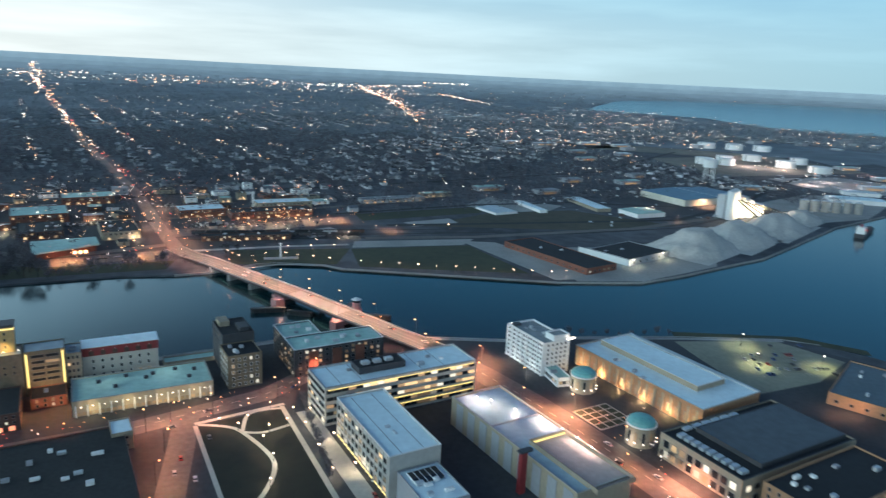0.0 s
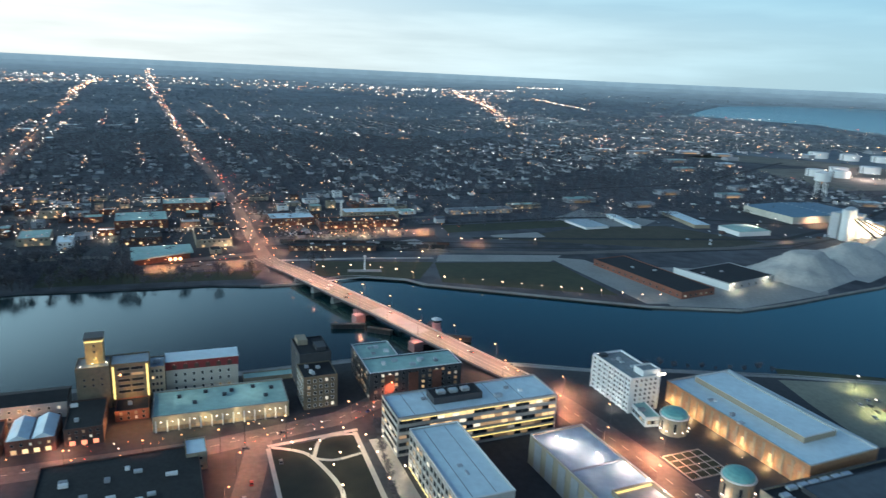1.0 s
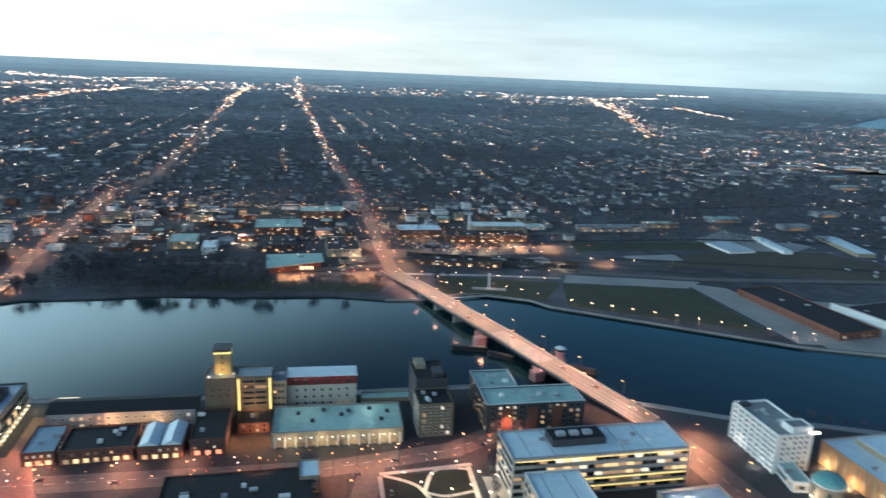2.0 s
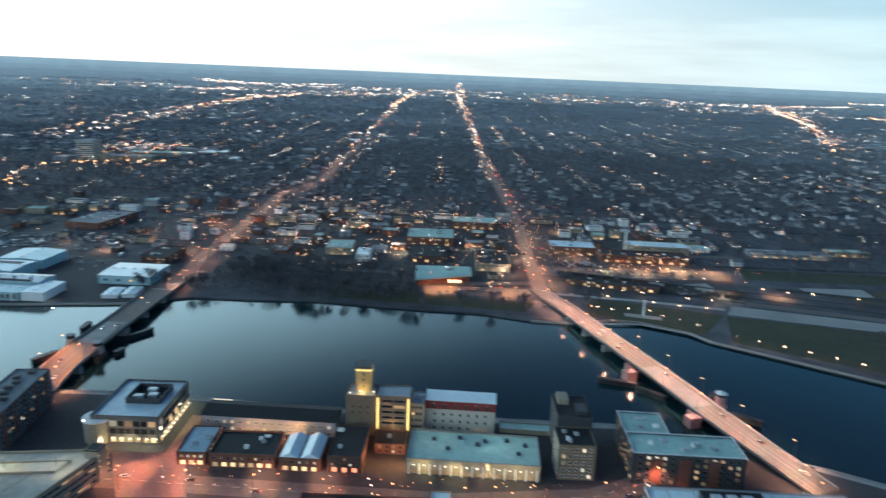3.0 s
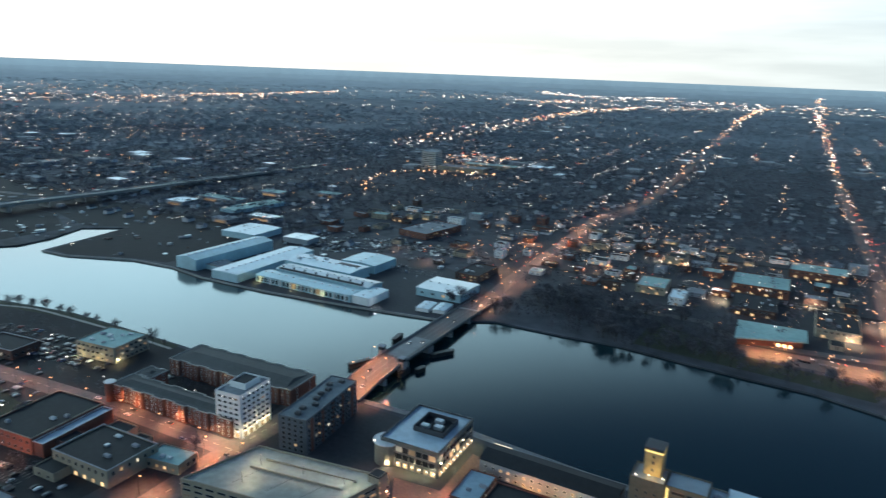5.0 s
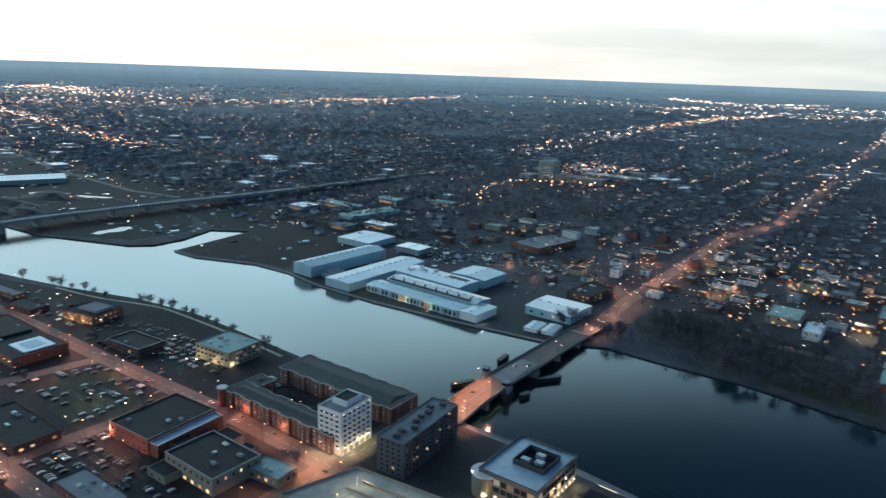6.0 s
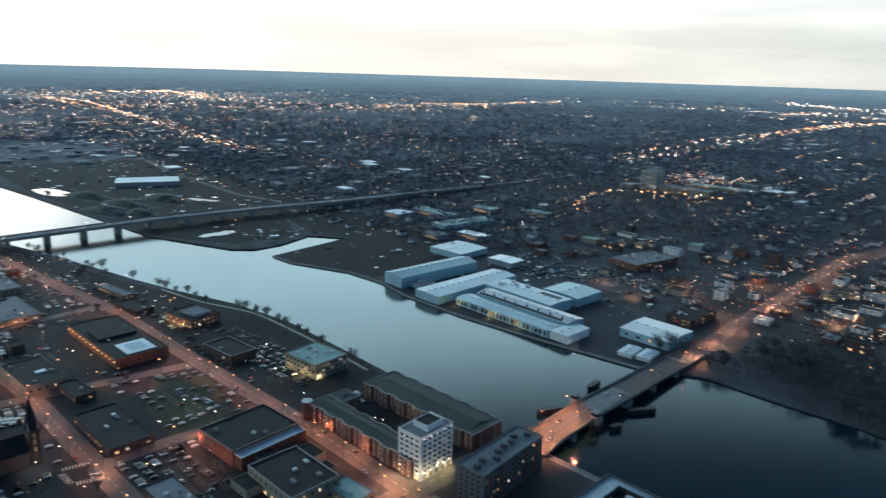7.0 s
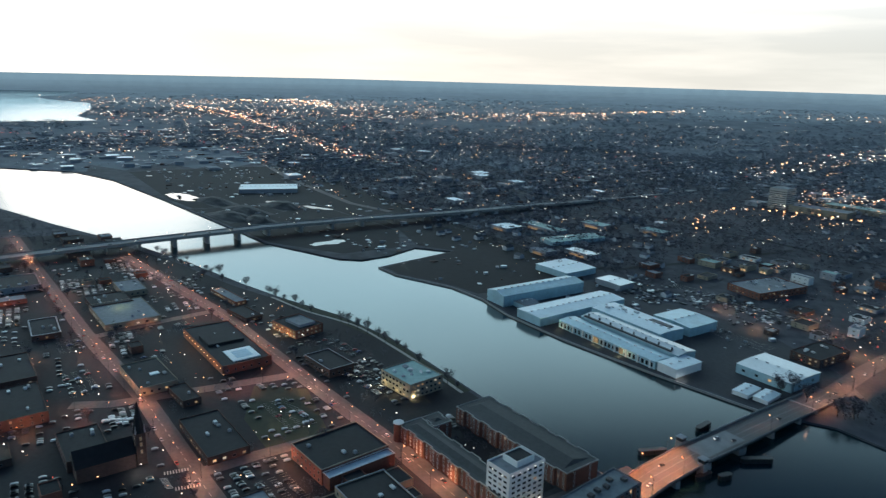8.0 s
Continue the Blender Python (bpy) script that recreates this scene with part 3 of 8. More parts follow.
# rails and tracks on the west bank
for k, pts in enumerate(([(71, 629), (255, 586), (501, 540), (672, 530), (900, 600)], [(80, 645), (260, 603), (505, 552), (700, 545)], [(80, 658), (268, 623), (420, 590)])):
    tagged(part("railway_track", ribbon(dense(pts), 4.0, 0.12 + 0.01 * k), M_LOT), "dark ballasted railway track", "railway", kind="structure")
# quay walls with a pale cap
for pts in (RIVER_W[27:44], RIVER_W[12:21], RIVER_E[3:16]):
    b = Build()
    for (x0, y0), (x1, y1) in zip(pts, pts[1:]):
        d = Vector((x1 - x0, y1 - y0)).normalized()
        nx, ny = d.y * 0.5, -d.x * 0.5
        b.prism([(x0 + nx, y0 + ny), (x1 + nx, y1 + ny), (x1 - nx, y1 - ny), (x0 - nx, y0 - ny)], -3.5, 0.35)
    tagged(part("quay_wall", b, M_CONCRETE), "concrete capped sheet pile quay wall", "wall", kind="structure")
# white markings: bridge lanes and a zebra crossing
def marks(lines, w=0.35, z=0.2):
    b = Build()
    for (x0, y0, z0), (x1, y1, z1) in lines:
        d = Vector((x1 - x0, y1 - y0)).normalized()
        nx, ny = -d.y * w / 2, d.x * w / 2
        b.add([(x0 + nx, y0 + ny, z0 + z), (x0 - nx, y0 - ny, z0 + z), (x1 - nx, y1 - ny, z1 + z), (x1 + nx, y1 + ny, z1 + z)], [(0, 1, 2, 3)])
    return b


mk = marks([((-424 + i * 1.6, 66 + i * 0.2, 0), (-425 + i * 1.6, 62 + i * 0.2, 0)) for i in range(9)] + [((-432 + i * 0.25, 66 + i * 1.7, 0), (-428 + i * 0.25, 65.5 + i * 1.7, 0)) for i in range(9)]
           + [((-411 + i * 0.25, 69 + i * 1.7, 0), (-407 + i * 0.25, 68.5 + i * 1.7, 0)) for i in range(9)], 0.7, 0.2)
tagged(part("crosswalk", mk, M_MARK), "white painted zebra crosswalk bars at a junction", "road marking", kind="structure")
for pts, wid in (ROADS["main_east"], ROADS["washington"], ROADS["adams"], ROADS["walnut_east"]):
    ln = []
    for a, c in zip(dense(pts, 9), dense(pts, 9)[1:]):
        ln.append(((a[0], a[1], 0), (a[0] + (c[0] - a[0]) * 0.45, a[1] + (c[1] - a[1]) * 0.45, 0)))
    tagged(part("lane_marking", marks(ln, 0.3, 0.2), M_MARK), "dashed pale centre line of a street", "road marking", kind="structure")


# ---------------------------------------------------------------- building kit
WIN = {}


def win_mesh(w, h, glass, frame_m=M_FRAME):
    key = (round(w, 2), round(h, 2), glass.name, frame_m.name)
    if key not in WIN:
        b = Build()
        x, t, d = w / 2, min(0.14, w * 0.08), 0.14
        b.add([(-x, -0.04, 0), (x, -0.04, 0), (x, -0.04, h), (-x, -0.04, h)], [(0, 1, 2, 3)], 0)
        o = [(-x, 0), (x, 0), (x, h), (-x, h)]
        i = [(-x + t, t), (x - t, t), (x - t, h - t), (-x + t, h - t)]
        vs = [(px, 0.0, pz) for px, pz in o] + [(px, -d, pz) for px, pz in o] + [(px, -d, pz) for px, pz in i] + [(px, -0.03, pz) for px, pz in i]
        fs = []
        for k in range(4):
            n = (k + 1) % 4
            fs += [(k, n, 4 + n, 4 + k), (4 + k, 4 + n, 8 + n, 8 + k), (8 + k, 8 + n, 12 + n, 12 + k)]
        b.add(vs, fs, 1)
        WIN[key] = b.mesh("window", glass, frame_m)
    return WIN[key]


LIT = (M_WARM, M_COOLLIT, M_DIMLIT)
TURN = {"front": 0, "right": 90, "back": 180, "left": -90}


def side_pose(side, lx, ly, u, z):
    """Where a point u along a facade lies, in the building's own axes."""
    if side == "front":
        return pose(u, -ly / 2, z)
    if side == "back":
        return pose(-u, ly / 2, z, 0, 0, 180)
    if side == "right":
        return pose(lx / 2, u, z, 0, 0, 90)
    return pose(-lx / 2, -u, z, 0, 0, -90)


def windows(b, side, lx, ly, z0, floors, fh, n, w, h, lit=0.2, margin=1.0, glass=M_GLASS, frame_m=M_FRAME, off=(0, 0), name="window"):
    span = (lx if side in ("front", "back") else ly) - 2 * margin
    for f in range(floors):
        for i in range(n):
            u = -span / 2 + span * (i + 0.5) / n
            g = RNG.choice(LIT) if RNG.random() < lit else glass
            ob = part(name, win_mesh(w, h, g, frame_m), (), b)
            ob.matrix_basis = pose(off[0], off[1], 0) @ side_pose(side, lx, ly, u, z0 + f * fh)


def ribbons(b, side, lx, ly, z0, floors, fh, n, h, lit=0.3, margin=0.8, off=(0, 0), frame_m=M_FRAME):
    """Continuous window bands, one a storey, each split into bays by mullions; some bays are lit."""
    span = (lx if side in ("front", "back") else ly) - 2 * margin
    for f in range(floors):
        g = Build()
        for i in range(n):
            x0, x1 = -span / 2 + span * i / n, -span / 2 + span * (i + 1) / n
            k = 1 + RNG.randrange(3) if RNG.random() < lit else 0
            g.add([(x0, -0.05, 0.1), (x1, -0.05, 0.1), (x1, -0.05, h - 0.1), (x0, -0.05, h - 0.1)], [(0, 1, 2, 3)], k)
            g.box(x0 - 0.09, x0 + 0.09, -0.18, -0.06, 0.1, h - 0.1, 4)
        g.box(-span / 2 - 0.1, span / 2 + 0.1, -0.32, 0.0, 0, 0.12, 4)
        g.box(-span / 2 - 0.1, span / 2 + 0.1, -0.22, 0.0, h - 0.12, h, 4)
        ob = part("window_band", g, (M_GLASS, *LIT, frame_m), b)
        ob.matrix_basis = pose(off[0], off[1], 0) @ side_pose(side, lx, ly, 0, z0 + f * fh)


def shell(lx, ly, z0, z1, t=0.4):
    """Four walls in one piece, open above and below."""
    b = Build()
    o = [(-lx / 2, -ly / 2), (lx / 2, -ly / 2), (lx / 2, ly / 2), (-lx / 2, ly / 2)]
    i = [(x - math.copysign(t, x), y - math.copysign(t, y)) for x, y in o]
    vs = [(x, y, z0) for x, y in o] + [(x, y, z1) for x, y in o] + [(x, y, z1) for x, y in i] + [(x, y, z0) for x, y in i]
    fs = []
    for k in range(4):
        n = (k + 1) % 4
        fs += [(k, n, 4 + n, 4 + k), (4 + k, 4 + n, 8 + n, 8 + k), (8 + k, 8 + n, 12 + n, 12 + k)]
    return b.add(vs, fs)


def at(b, x=0, y=0, z=0):
    b.v = [(a + x, c + y, d + z) for a, c, d in b.v]
    return b


def volume(b, lx, ly, h, wall, roof, x=0, y=0, z0=0, parapet=0.7, coping=None):
    """A storeyed box with a parapet: wall, roof and coping."""
    part("wall", at(shell(lx, ly, z0, h + parapet), x, y), wall, b)
    r = Build()
    r.box(-lx / 2 + 0.4, lx / 2 - 0.4, -ly / 2 + 0.4, ly / 2 - 0.4, h - 0.5, h)
    part("roof", at(r, x, y), roof, b)
    if coping:
        part("coping", at(shell(lx + 0.3, ly + 0.3, h + parapet + 0.01, h + parapet + 0.22, 0.7), x, y), coping, b)


def hvac(b, x, y, z, sx=3, sy=2, sz=1.6, m=M_METAL):
    u = Build()
    u.box(-sx / 2, sx / 2, -sy / 2, sy / 2, 0.25, sz)
    u.cyl(-sx * 0.2, 0, sz, sz + 0.25, min(sx, sy) * 0.28, n=10)
    u.box(-sx / 2 + 0.2, sx / 2 - 0.2, -sy / 2 + 0.2, sy / 2 - 0.2, 0, 0.25)
    u.box(sx * 0.15, sx * 0.42, -sy * 0.35, sy * 0.35, sz, sz + 0.12)
    part("rooftop_unit", at(u, x, y, z), m, b)


def units(b, n, lx, ly, z, x=0, y=0):
    for _ in range(n):
        hvac(b, x + RNG.uniform(-0.38, 0.38) * lx, y + RNG.uniform(-0.36, 0.36) * ly, z, RNG.uniform(1.8, 4.2), RNG.uniform(1.5, 2.6), RNG.uniform(1.0, 2.0), RNG.choice((M_METAL, M_GREYWALL, M_WHITE)))


def shopfront(b, side, lx, ly, n, h=2.6, glow=M_SHOP, margin=1.0, z=0.4, w=None, off=(0, 0)):
    span = (lx if side in ("front", "back") else ly) - 2 * margin
    for i in range(n):
        u = -span / 2 + span * (i + 0.5) / n
        ob = part("shop_window", win_mesh(w or min(span / n * 0.78, 2.8), h, glow), (), b)
        ob.matrix_basis = pose(off[0], off[1], 0) @ side_pose(side, lx, ly, u, z)


def block(name, label, cx, cy, lx, ly, ang, h, wall, roof, category="building", floors=0, nf=0, ns=0, lit=0.15, w=1.3, wh=1.6, hv=3, shop=0, coping=None, glow=M_SHOP, sides=None, parapet=0.7):
    sides = sides or (("front", "right") if cx < 0 else ("front", "left"))
    b = thing(name, cx, cy, 0, ang, label, category)
    volume(b, lx, ly, h, wall, roof, parapet=parapet, coping=coping)
    fh = h / max(floors, 1)
    first = 1 if shop and floors > 1 else 0
    for s in sides:
        n = nf if s in ("front", "back") else ns
        if floors and n:
            windows(b, s, lx, ly, fh * first + fh * 0.3, floors - first, fh, n, w, wh, lit)
    if shop:
        shopfront(b, "front", lx, ly, shop, glow=glow)
    units(b, hv, lx, ly, h)
    return b


def lamp_bulb(b, x, y, z, r=0.35, m=M_LAMPW, name="lamp"):
    r *= 0.7
    u = Build()
    u.cyl(0, 0, -r * 0.7, 0, r * 0.6, r, n=8, caps=True).cyl(0, 0, 0, r * 0.7, r, r * 0.5, n=8)
    return part(name, at(u, x, y, z), m, b)


def light(x, y, z, power, color=(1.0, 0.56, 0.3), size=0.6, down=0):
    d = bpy.data.lights.new("lamp_light", 'SPOT' if down else 'POINT')
    d.energy, d.color, d.shadow_soft_size = power, color, size
    if down:
        d.spot_size, d.spot_blend = radians(down), 0.7
    o = new("lamp_light", d)
    o.location = (x, y, z)
    return o


# ---------------------------------------------------------------- downtown, north of the park
b = thing("office_building", 134.6, 211.6, 0, 3.4, "pale concrete office building with white roof and lit ribbon windows", "office building")
volume(b, 92, 26.7, 21, M_OFFICE, M_WHITE_ROOF, coping=M_GREYWALL)
for s, n in (("front", 22), ("left", 6), ("right", 6)):
    ribbons(b, s, 92, 26.7, 1.6, 5, 4.1, n, 2.2, 0.55 if s == "front" else 0.2, 0.8)
part("eave_glow", Build().box(-44.5, 44.5, -13.62, -13.5, 19.9, 20.25), M_STRIP, b, "yellow light line under the eave")
part("storey_glow", Build().box(-16, 44.5, -13.62, -13.5, 8.0, 8.5), M_STRIP, b, "yellow light line along the second storey")
part("storey_glow", Build().box(-16, 44.5, -13.62, -13.5, 3.9, 4.3), M_STRIP, b, "yellow light line over the ground floor")
part("penthouse", at(shell(28, 12, 21, 24.6), -9, 2), M_DARKWALL, b, "dark louvred plant room")
part("penthouse_roof", at(Build().box(-13.6, 13.6, -5.6, 5.6, 23.6, 24.0), -9, 2), M_DARK_ROOF, b)
for x in (-17, -10, -3):
    hvac(b, x, 2, 24.0, 4.5, 3.2, 1.8)
units(b, 5, 80, 20, 21)
for x in (-36, -24, 12, 26):
    part("roof_seam", Build().box(x - 0.15, x + 0.15, -12.5, 12.5, 21.0, 21.1), M_GREY_ROOF, b)
for i in range(20):
    lamp_bulb(b, -42 + i * 4.4, -13.75, 20.3, 0.4, M_SHOP, "eave_lamp")
# the long wing
wx, wy = -30.5, -54.5
volume(b, 25.6, 62.3, 20, M_OFFICE, M_WHITE_ROOF, wx, wy, coping=M_WHITE)
ribbons(b, "left", 25.6, 62.3, 1.8, 4, 4.6, 13, 2.4, 0.35, 1.5, off=(wx, wy))
ribbons(b, "right", 25.6, 62.3, 1.8, 4, 4.6, 13, 2.2, 0.3, 1.5, off=(wx, wy))
windows(b, "front", 25.6, 62.3, 2.4, 1, 4.6, 3, 2.4, 2.6, 0.3, 3, off=(wx, wy))
for i in range(14):
    part("pilaster", at(Build().box(-0.35, 0.35, -0.4, 0.4, 0, 20), wx - 12.9, wy - 29.6 + i * 4.55), M_OFFICE, b)
shopfront(b, "left", 25.6, 62.3, 16, 1.0, M_SHOP, 1, 0.3, off=(wx, wy))
part("base_glow", at(Build().box(-13.1, -12.95, -30, 30, 0.4, 1.2), wx, wy), M_STRIP, b, "yellow light line along the wall's foot")
for x in (-6, 5):
    part("roof_seam", at(Build().box(x - 0.15, x + 0.15, -29, 29, 20, 20.12), wx, wy), M_GREY_ROOF, b)
hvac(b, wx - 2, wy - 6, 20, 2.4, 1.6, 0.9)
hvac(b, wx - 1, wy - 12, 20, 1.2, 3.6, 0.6)
ax, ay = -30, -101
volume(b, 20, 28, 13, M_GREYWALL, M_WHITE_ROOF, ax, ay)
part("skylight", at(Build().box(-7, 7, 2, 11, 13, 13.9), ax, ay), M_GLASS, b, "dark glass roof light")
for i in range(6):
    part("skylight_bar", at(Build().box(-7.1 + i * 2.8, -6.9 + i * 2.8, 1.9, 11.1, 13.2, 14.0), ax, ay), M_WHITE, b)
units(b, 5, 16, 20, 13, ax, ay - 4)

b = thing("exhibition_hall", 172.4, 126.5, 0, 5.1, "windowless pale exhibition hall with floodlit grey roof", "hall")
volume(b, 31.3, 98.4, 15, M_TAN, mat("blue_grey_membrane", (0.36, 0.46, 0.54), 0.6, scale=0.25, var=0.25, scale2=0.03), parapet=1.0, coping=M_OFFICE)
for i in range(9):
    part("wall_panel", Build().box(-16.0, -15.66, -47 + i * 10.6, -41.2 + i * 10.6, 0.3, 14.6), M_GREYWALL, b)
for i in range(4):
    part("end_fin", Build().box(-13.8 + i * 6.6, -10.4 + i * 6.6, 49.2, 49.6, 0.3, 14.8), M_WHITE, b)
part("terrace_wall", at(shell(22, 46, 15.02, 17.4, 0.5), 3, -30), M_TAN, b)
part("terrace_deck", at(Build().box(-10.4, 10.4, -22.4, 22.4, 15.02, 15.3), 3, -30), mat("pink_deck", (0.42, 0.36, 0.34), 0.85, scale=0.4, var=0.2), b, "sunken pale terrace")
part("terrace_glow", at(Build().box(-10.4, 10.4, 22.2, 22.4, 15.4, 16.2), 3, -30), M_STRIP, b, "yellow light along the terrace end")
part("roof_ridge", Build().box(-15, 15, 14, 14.6, 15, 15.7), M_GREYWALL, b)
for x, y in ((-6, 40), (-1, 34), (4, 20), (11, 8), (13, -6), (13.6, -16), (13.6, -26)):
    part("lamp_post", at(Build().cyl(0, 0, 15, 17.4, 0.1, n=6), x, y), M_STEEL, b)
    lamp_bulb(b, x, y, 17.6, 0.55, M_LAMPW, "flood_lamp")
    q = b.matrix_world @ Vector((x, y, 18.4))
    light(q.x, q.y, q.z, 1500, (1.0, 0.72, 0.58), 0.6)
p = thing("pylon_sign", 153.5, 106, 0, 5, "tall red pylon sign with a dark cap", "sign")
part("pylon", Build().box(-1.6, 1.6, -1.2, 1.2, 0, 20.5), M_REDPAINT, p)
part("cap", Build().prism([(-2.6, -1.6), (4.2, -1.6), (4.8, 0), (4.2, 1.6), (-2.6, 1.6)], 20.5, 21.3), M_DARKWALL, p)

b = thing("hotel", 242.4, 227.8, 0, 3.5, "white seven storey hotel with projecting window bays", "hotel")
volume(b, 20.8, 39, 21, M_WHITE, M_GREY_ROOF, parapet=1.0, coping=M_WHITE)
windows(b, "left", 20.8, 39, 1.4, 7, 2.95, 14, 1.7, 1.7, 0.06, 0.8, frame_m=M_WHITE)
windows(b, "front", 20.8, 39, 1.4, 7, 2.95, 5, 1.6, 1.7, 0.06, 2, frame_m=M_WHITE)
for i in range(8):
    part("pier", Build().box(-11.3, -10.4, -19.5 + i * 5.45, -18.7 + i * 5.45, 0, 21.4), M_WHITE, b, "white vertical bay pier")
volume(b, 12, 9, 24, M_WHITE, M_GREY_ROOF, 5, -13, 21, coping=M_WHITE)
part("roof_cap", Build().box(-9, -3, 14.6, 18.4, 21, 22.6), M_DARKWALL, b)
part("roof_sign", Build().box(8, 13.5, -19.9, -19.5, 21.7, 22.8), M_LAMPW, b, "bright white rooftop sign band")
lamp_bulb(b, -8.5, 18, 22.4, 0.7, M_LAMPW)
units(b, 4, 14, 26, 21)
q = b.matrix_world @ Vector((-15, 0, 3))
light(q.x, q.y - 12, 2.5, 350, (1, 0.93, 0.8))
light(q.x, q.y + 8, 2.5, 350, (1, 0.93, 0.8))

def rotunda(x, y, r, h, label):
    b = thing("rotunda", x, y, 0, 0, label, "rotunda")
    part("drum", Build().cyl(0, 0, 0, h, r, n=24), M_TAN, b)
    part("cornice", Build().cyl(0, 0, h, h + 0.7, r + 0.6, n=24), M_WHITE, b)
    d = Build()
    for k in range(4):
        a0, a1 = math.pi / 2 * k / 4, math.pi / 2 * (k + 1) / 4
        d.cyl(0, 0, h + 0.7 + 0.5 * r * math.sin(a0), h + 0.7 + 0.5 * r * math.sin(a1), r * math.cos(a0), max(0.05, r * math.cos(a1)), n=24, caps=False)
    part("dome", d, M_DOME, b, "teal copper dome")
    for k in range(12):
        a = 2 * math.pi * k / 12
        ob = part("window", win_mesh(1.5, h * 0.55, M_DIMLIT if k % 2 else M_GLASS), (), b)
        ob.matrix_basis = pose(r * math.cos(a), r * math.sin(a), h * 0.25, 0, 0, math.degrees(a) + 90)
    for k in range(7):
        a = math.pi + math.pi * k / 6
        lamp_bulb(b, (r + 1) * math.cos(a), (r + 1) * math.sin(a), 3.2, 0.5, M_LAMPW, "wall_lamp")
        part("lamp_post", Build().cyl((r + 1) * math.cos(a), (r + 1) * math.sin(a), 0, 2.9, 0.08, n=6), M_STEEL, b)
    light(x - r - 2.5, y - 2, 3.2, 700, (1, 0.8, 0.55))


rotunda(246, 183, 7.5, 10, "round entrance rotunda with teal dome")
rotunda(236, 121, 7.5, 11, "round corner rotunda with teal copper dome")
block("hotel_podium", "low white lit entrance wing of the hotel", 239, 200, 9, 20, -8, 5.5, M_WHITE, M_TEAL_ROOF, "podium", 1, 3, 6, 0.6, 2.2, 2.2, 1)

b = thing("convention_hall", 294.7, 169.2, 0, 5.1, "large convention hall with white roof and uplit brick pilasters", "hall")
M_WARMBRICK = mat("warm_tan_brick", (0.36, 0.21, 0.12), 0.88, scale=0.6, var=0.25)
volume(b, 49.1, 101.1, 12.5, M_WARMBRICK, M_WHITE_ROOF, parapet=0.5, coping=M_OFFICE)
volume(b, 24, 78, 15.5, M_TAN, M_WHITE_ROOF, 4, 6, 12.5, parapet=0.3, coping=M_WHITE)
part("gutter", Build().box(23.6, 25.4, -50, 50, 12.2, 13.6), M_METAL, b, "bright metal roof edge")
for i in range(17):
    part("pilaster", Build().box(-25.0, -24.5, -48 + i * 6, -46.6 + i * 6, 0, 11.2), M_TAN, b)
    ob = part("arched_window", win_mesh(2.6, 5.2, M_DIMLIT if i % 3 else M_WARM), (), b)
    ob.matrix_basis = side_pose("left", 49.1, 101.1, 50.3 - 4.3 - i * 6 if i < 16 else -47, 2.0)
    if i % 3 == 0:
        q = b.matrix_world @ Vector((-27.5, -47 + i * 6, 1.6))
        light(q.x, q.y, q.z, 1300, (1.0, 0.62, 0.27), 0.4)
units(b, 4, 20, 90, 12.5, -16, 0)

b = thing("convention_hall", 279.9, 85.4, 0, 3.3, "broad convention centre block with black roof and louvre rows", "hall")
volume(b, 85.8, 48.1, 12.5, M_TAN, M_DARK_ROOF, parapet=1.0, coping=M_DARKWALL)
volume(b, 66, 38, 14.5, M_DARKWALL, mat("slate_roof", (0.1, 0.115, 0.13), 0.7, scale=0.2, var=0.3, scale2=0.02), 8, -1, 12.5, parapet=0.3)
for i in range(9):
    part("louvre_unit", Build().box(-38, -33.6, -20 + i * 4.4, -17 + i * 4.4, 12.5, 14.0), M_METAL, b)
for i in range(6):
    part("louvre_unit", Build().box(-30 + i * 7, -25 + i * 7, 19.6, 22.2, 12.5, 13.7), M_METAL, b)
windows(b, "left", 85.8, 48.1, 1.2, 2, 5.4, 9, 3.6, 3.8, 0.5, 2)
windows(b, "front", 85.8, 48.1, 1.2, 2, 5.4, 14, 3.6, 3.0, 0.2, 2)
block("hotel_annex", "tan stone block with striped dark roof", 282, 42, 70, 30, 4, 13.5, M_WARMBRICK, M_DARK_ROOF, "building", 4, 14, 6, 0.2, 1.5, 1.8, 8, coping=M_WARMBRICK)
b = block("market_shed", "low hall with grey metal roof and brick front", 412, 112, 66, 34, 24, 7, M_WARMBRICK, mat("slate_metal", (0.12, 0.15, 0.17), 0.6, scale=0.3, var=0.3), "hall", 1, 9, 4, 0.3, 2.2, 1.8, 4, sides=("front", "left"))
block("works_shed", "long low shed with dark metal roof", 398, 70, 56, 15, 16, 5.5, M_GREYWALL, M_DARK_ROOF, "shed", 1, 8, 2, 0.15, 2, 1.4, 2)
for x, y in ((367, 102), (376, 96)):
    light(x, y, 5, 900, (1.0, 0.5, 0.25), 0.5)
tr = thing("garden_court", 236, 150, 0, 4, "planted entrance court with a pale trellis of paths", "garden")
part("bed", Build().box(-12, 12, -11, 11, 0.1, 0.35), M_GRASS, tr)
for i in range(5):
    part("path_bar", Build().box(-12.3 + i * 6, -11.7 + i * 6, -11.3, 11.3, 0.12, 0.5), M_PATH, tr)
for i in range(5):
    part("path_bar", Build().box(-12.5, 12.5, -11.3 + i * 5.6, -10.7 + i * 5.6, 0.13, 0.52), M_PATH, tr)

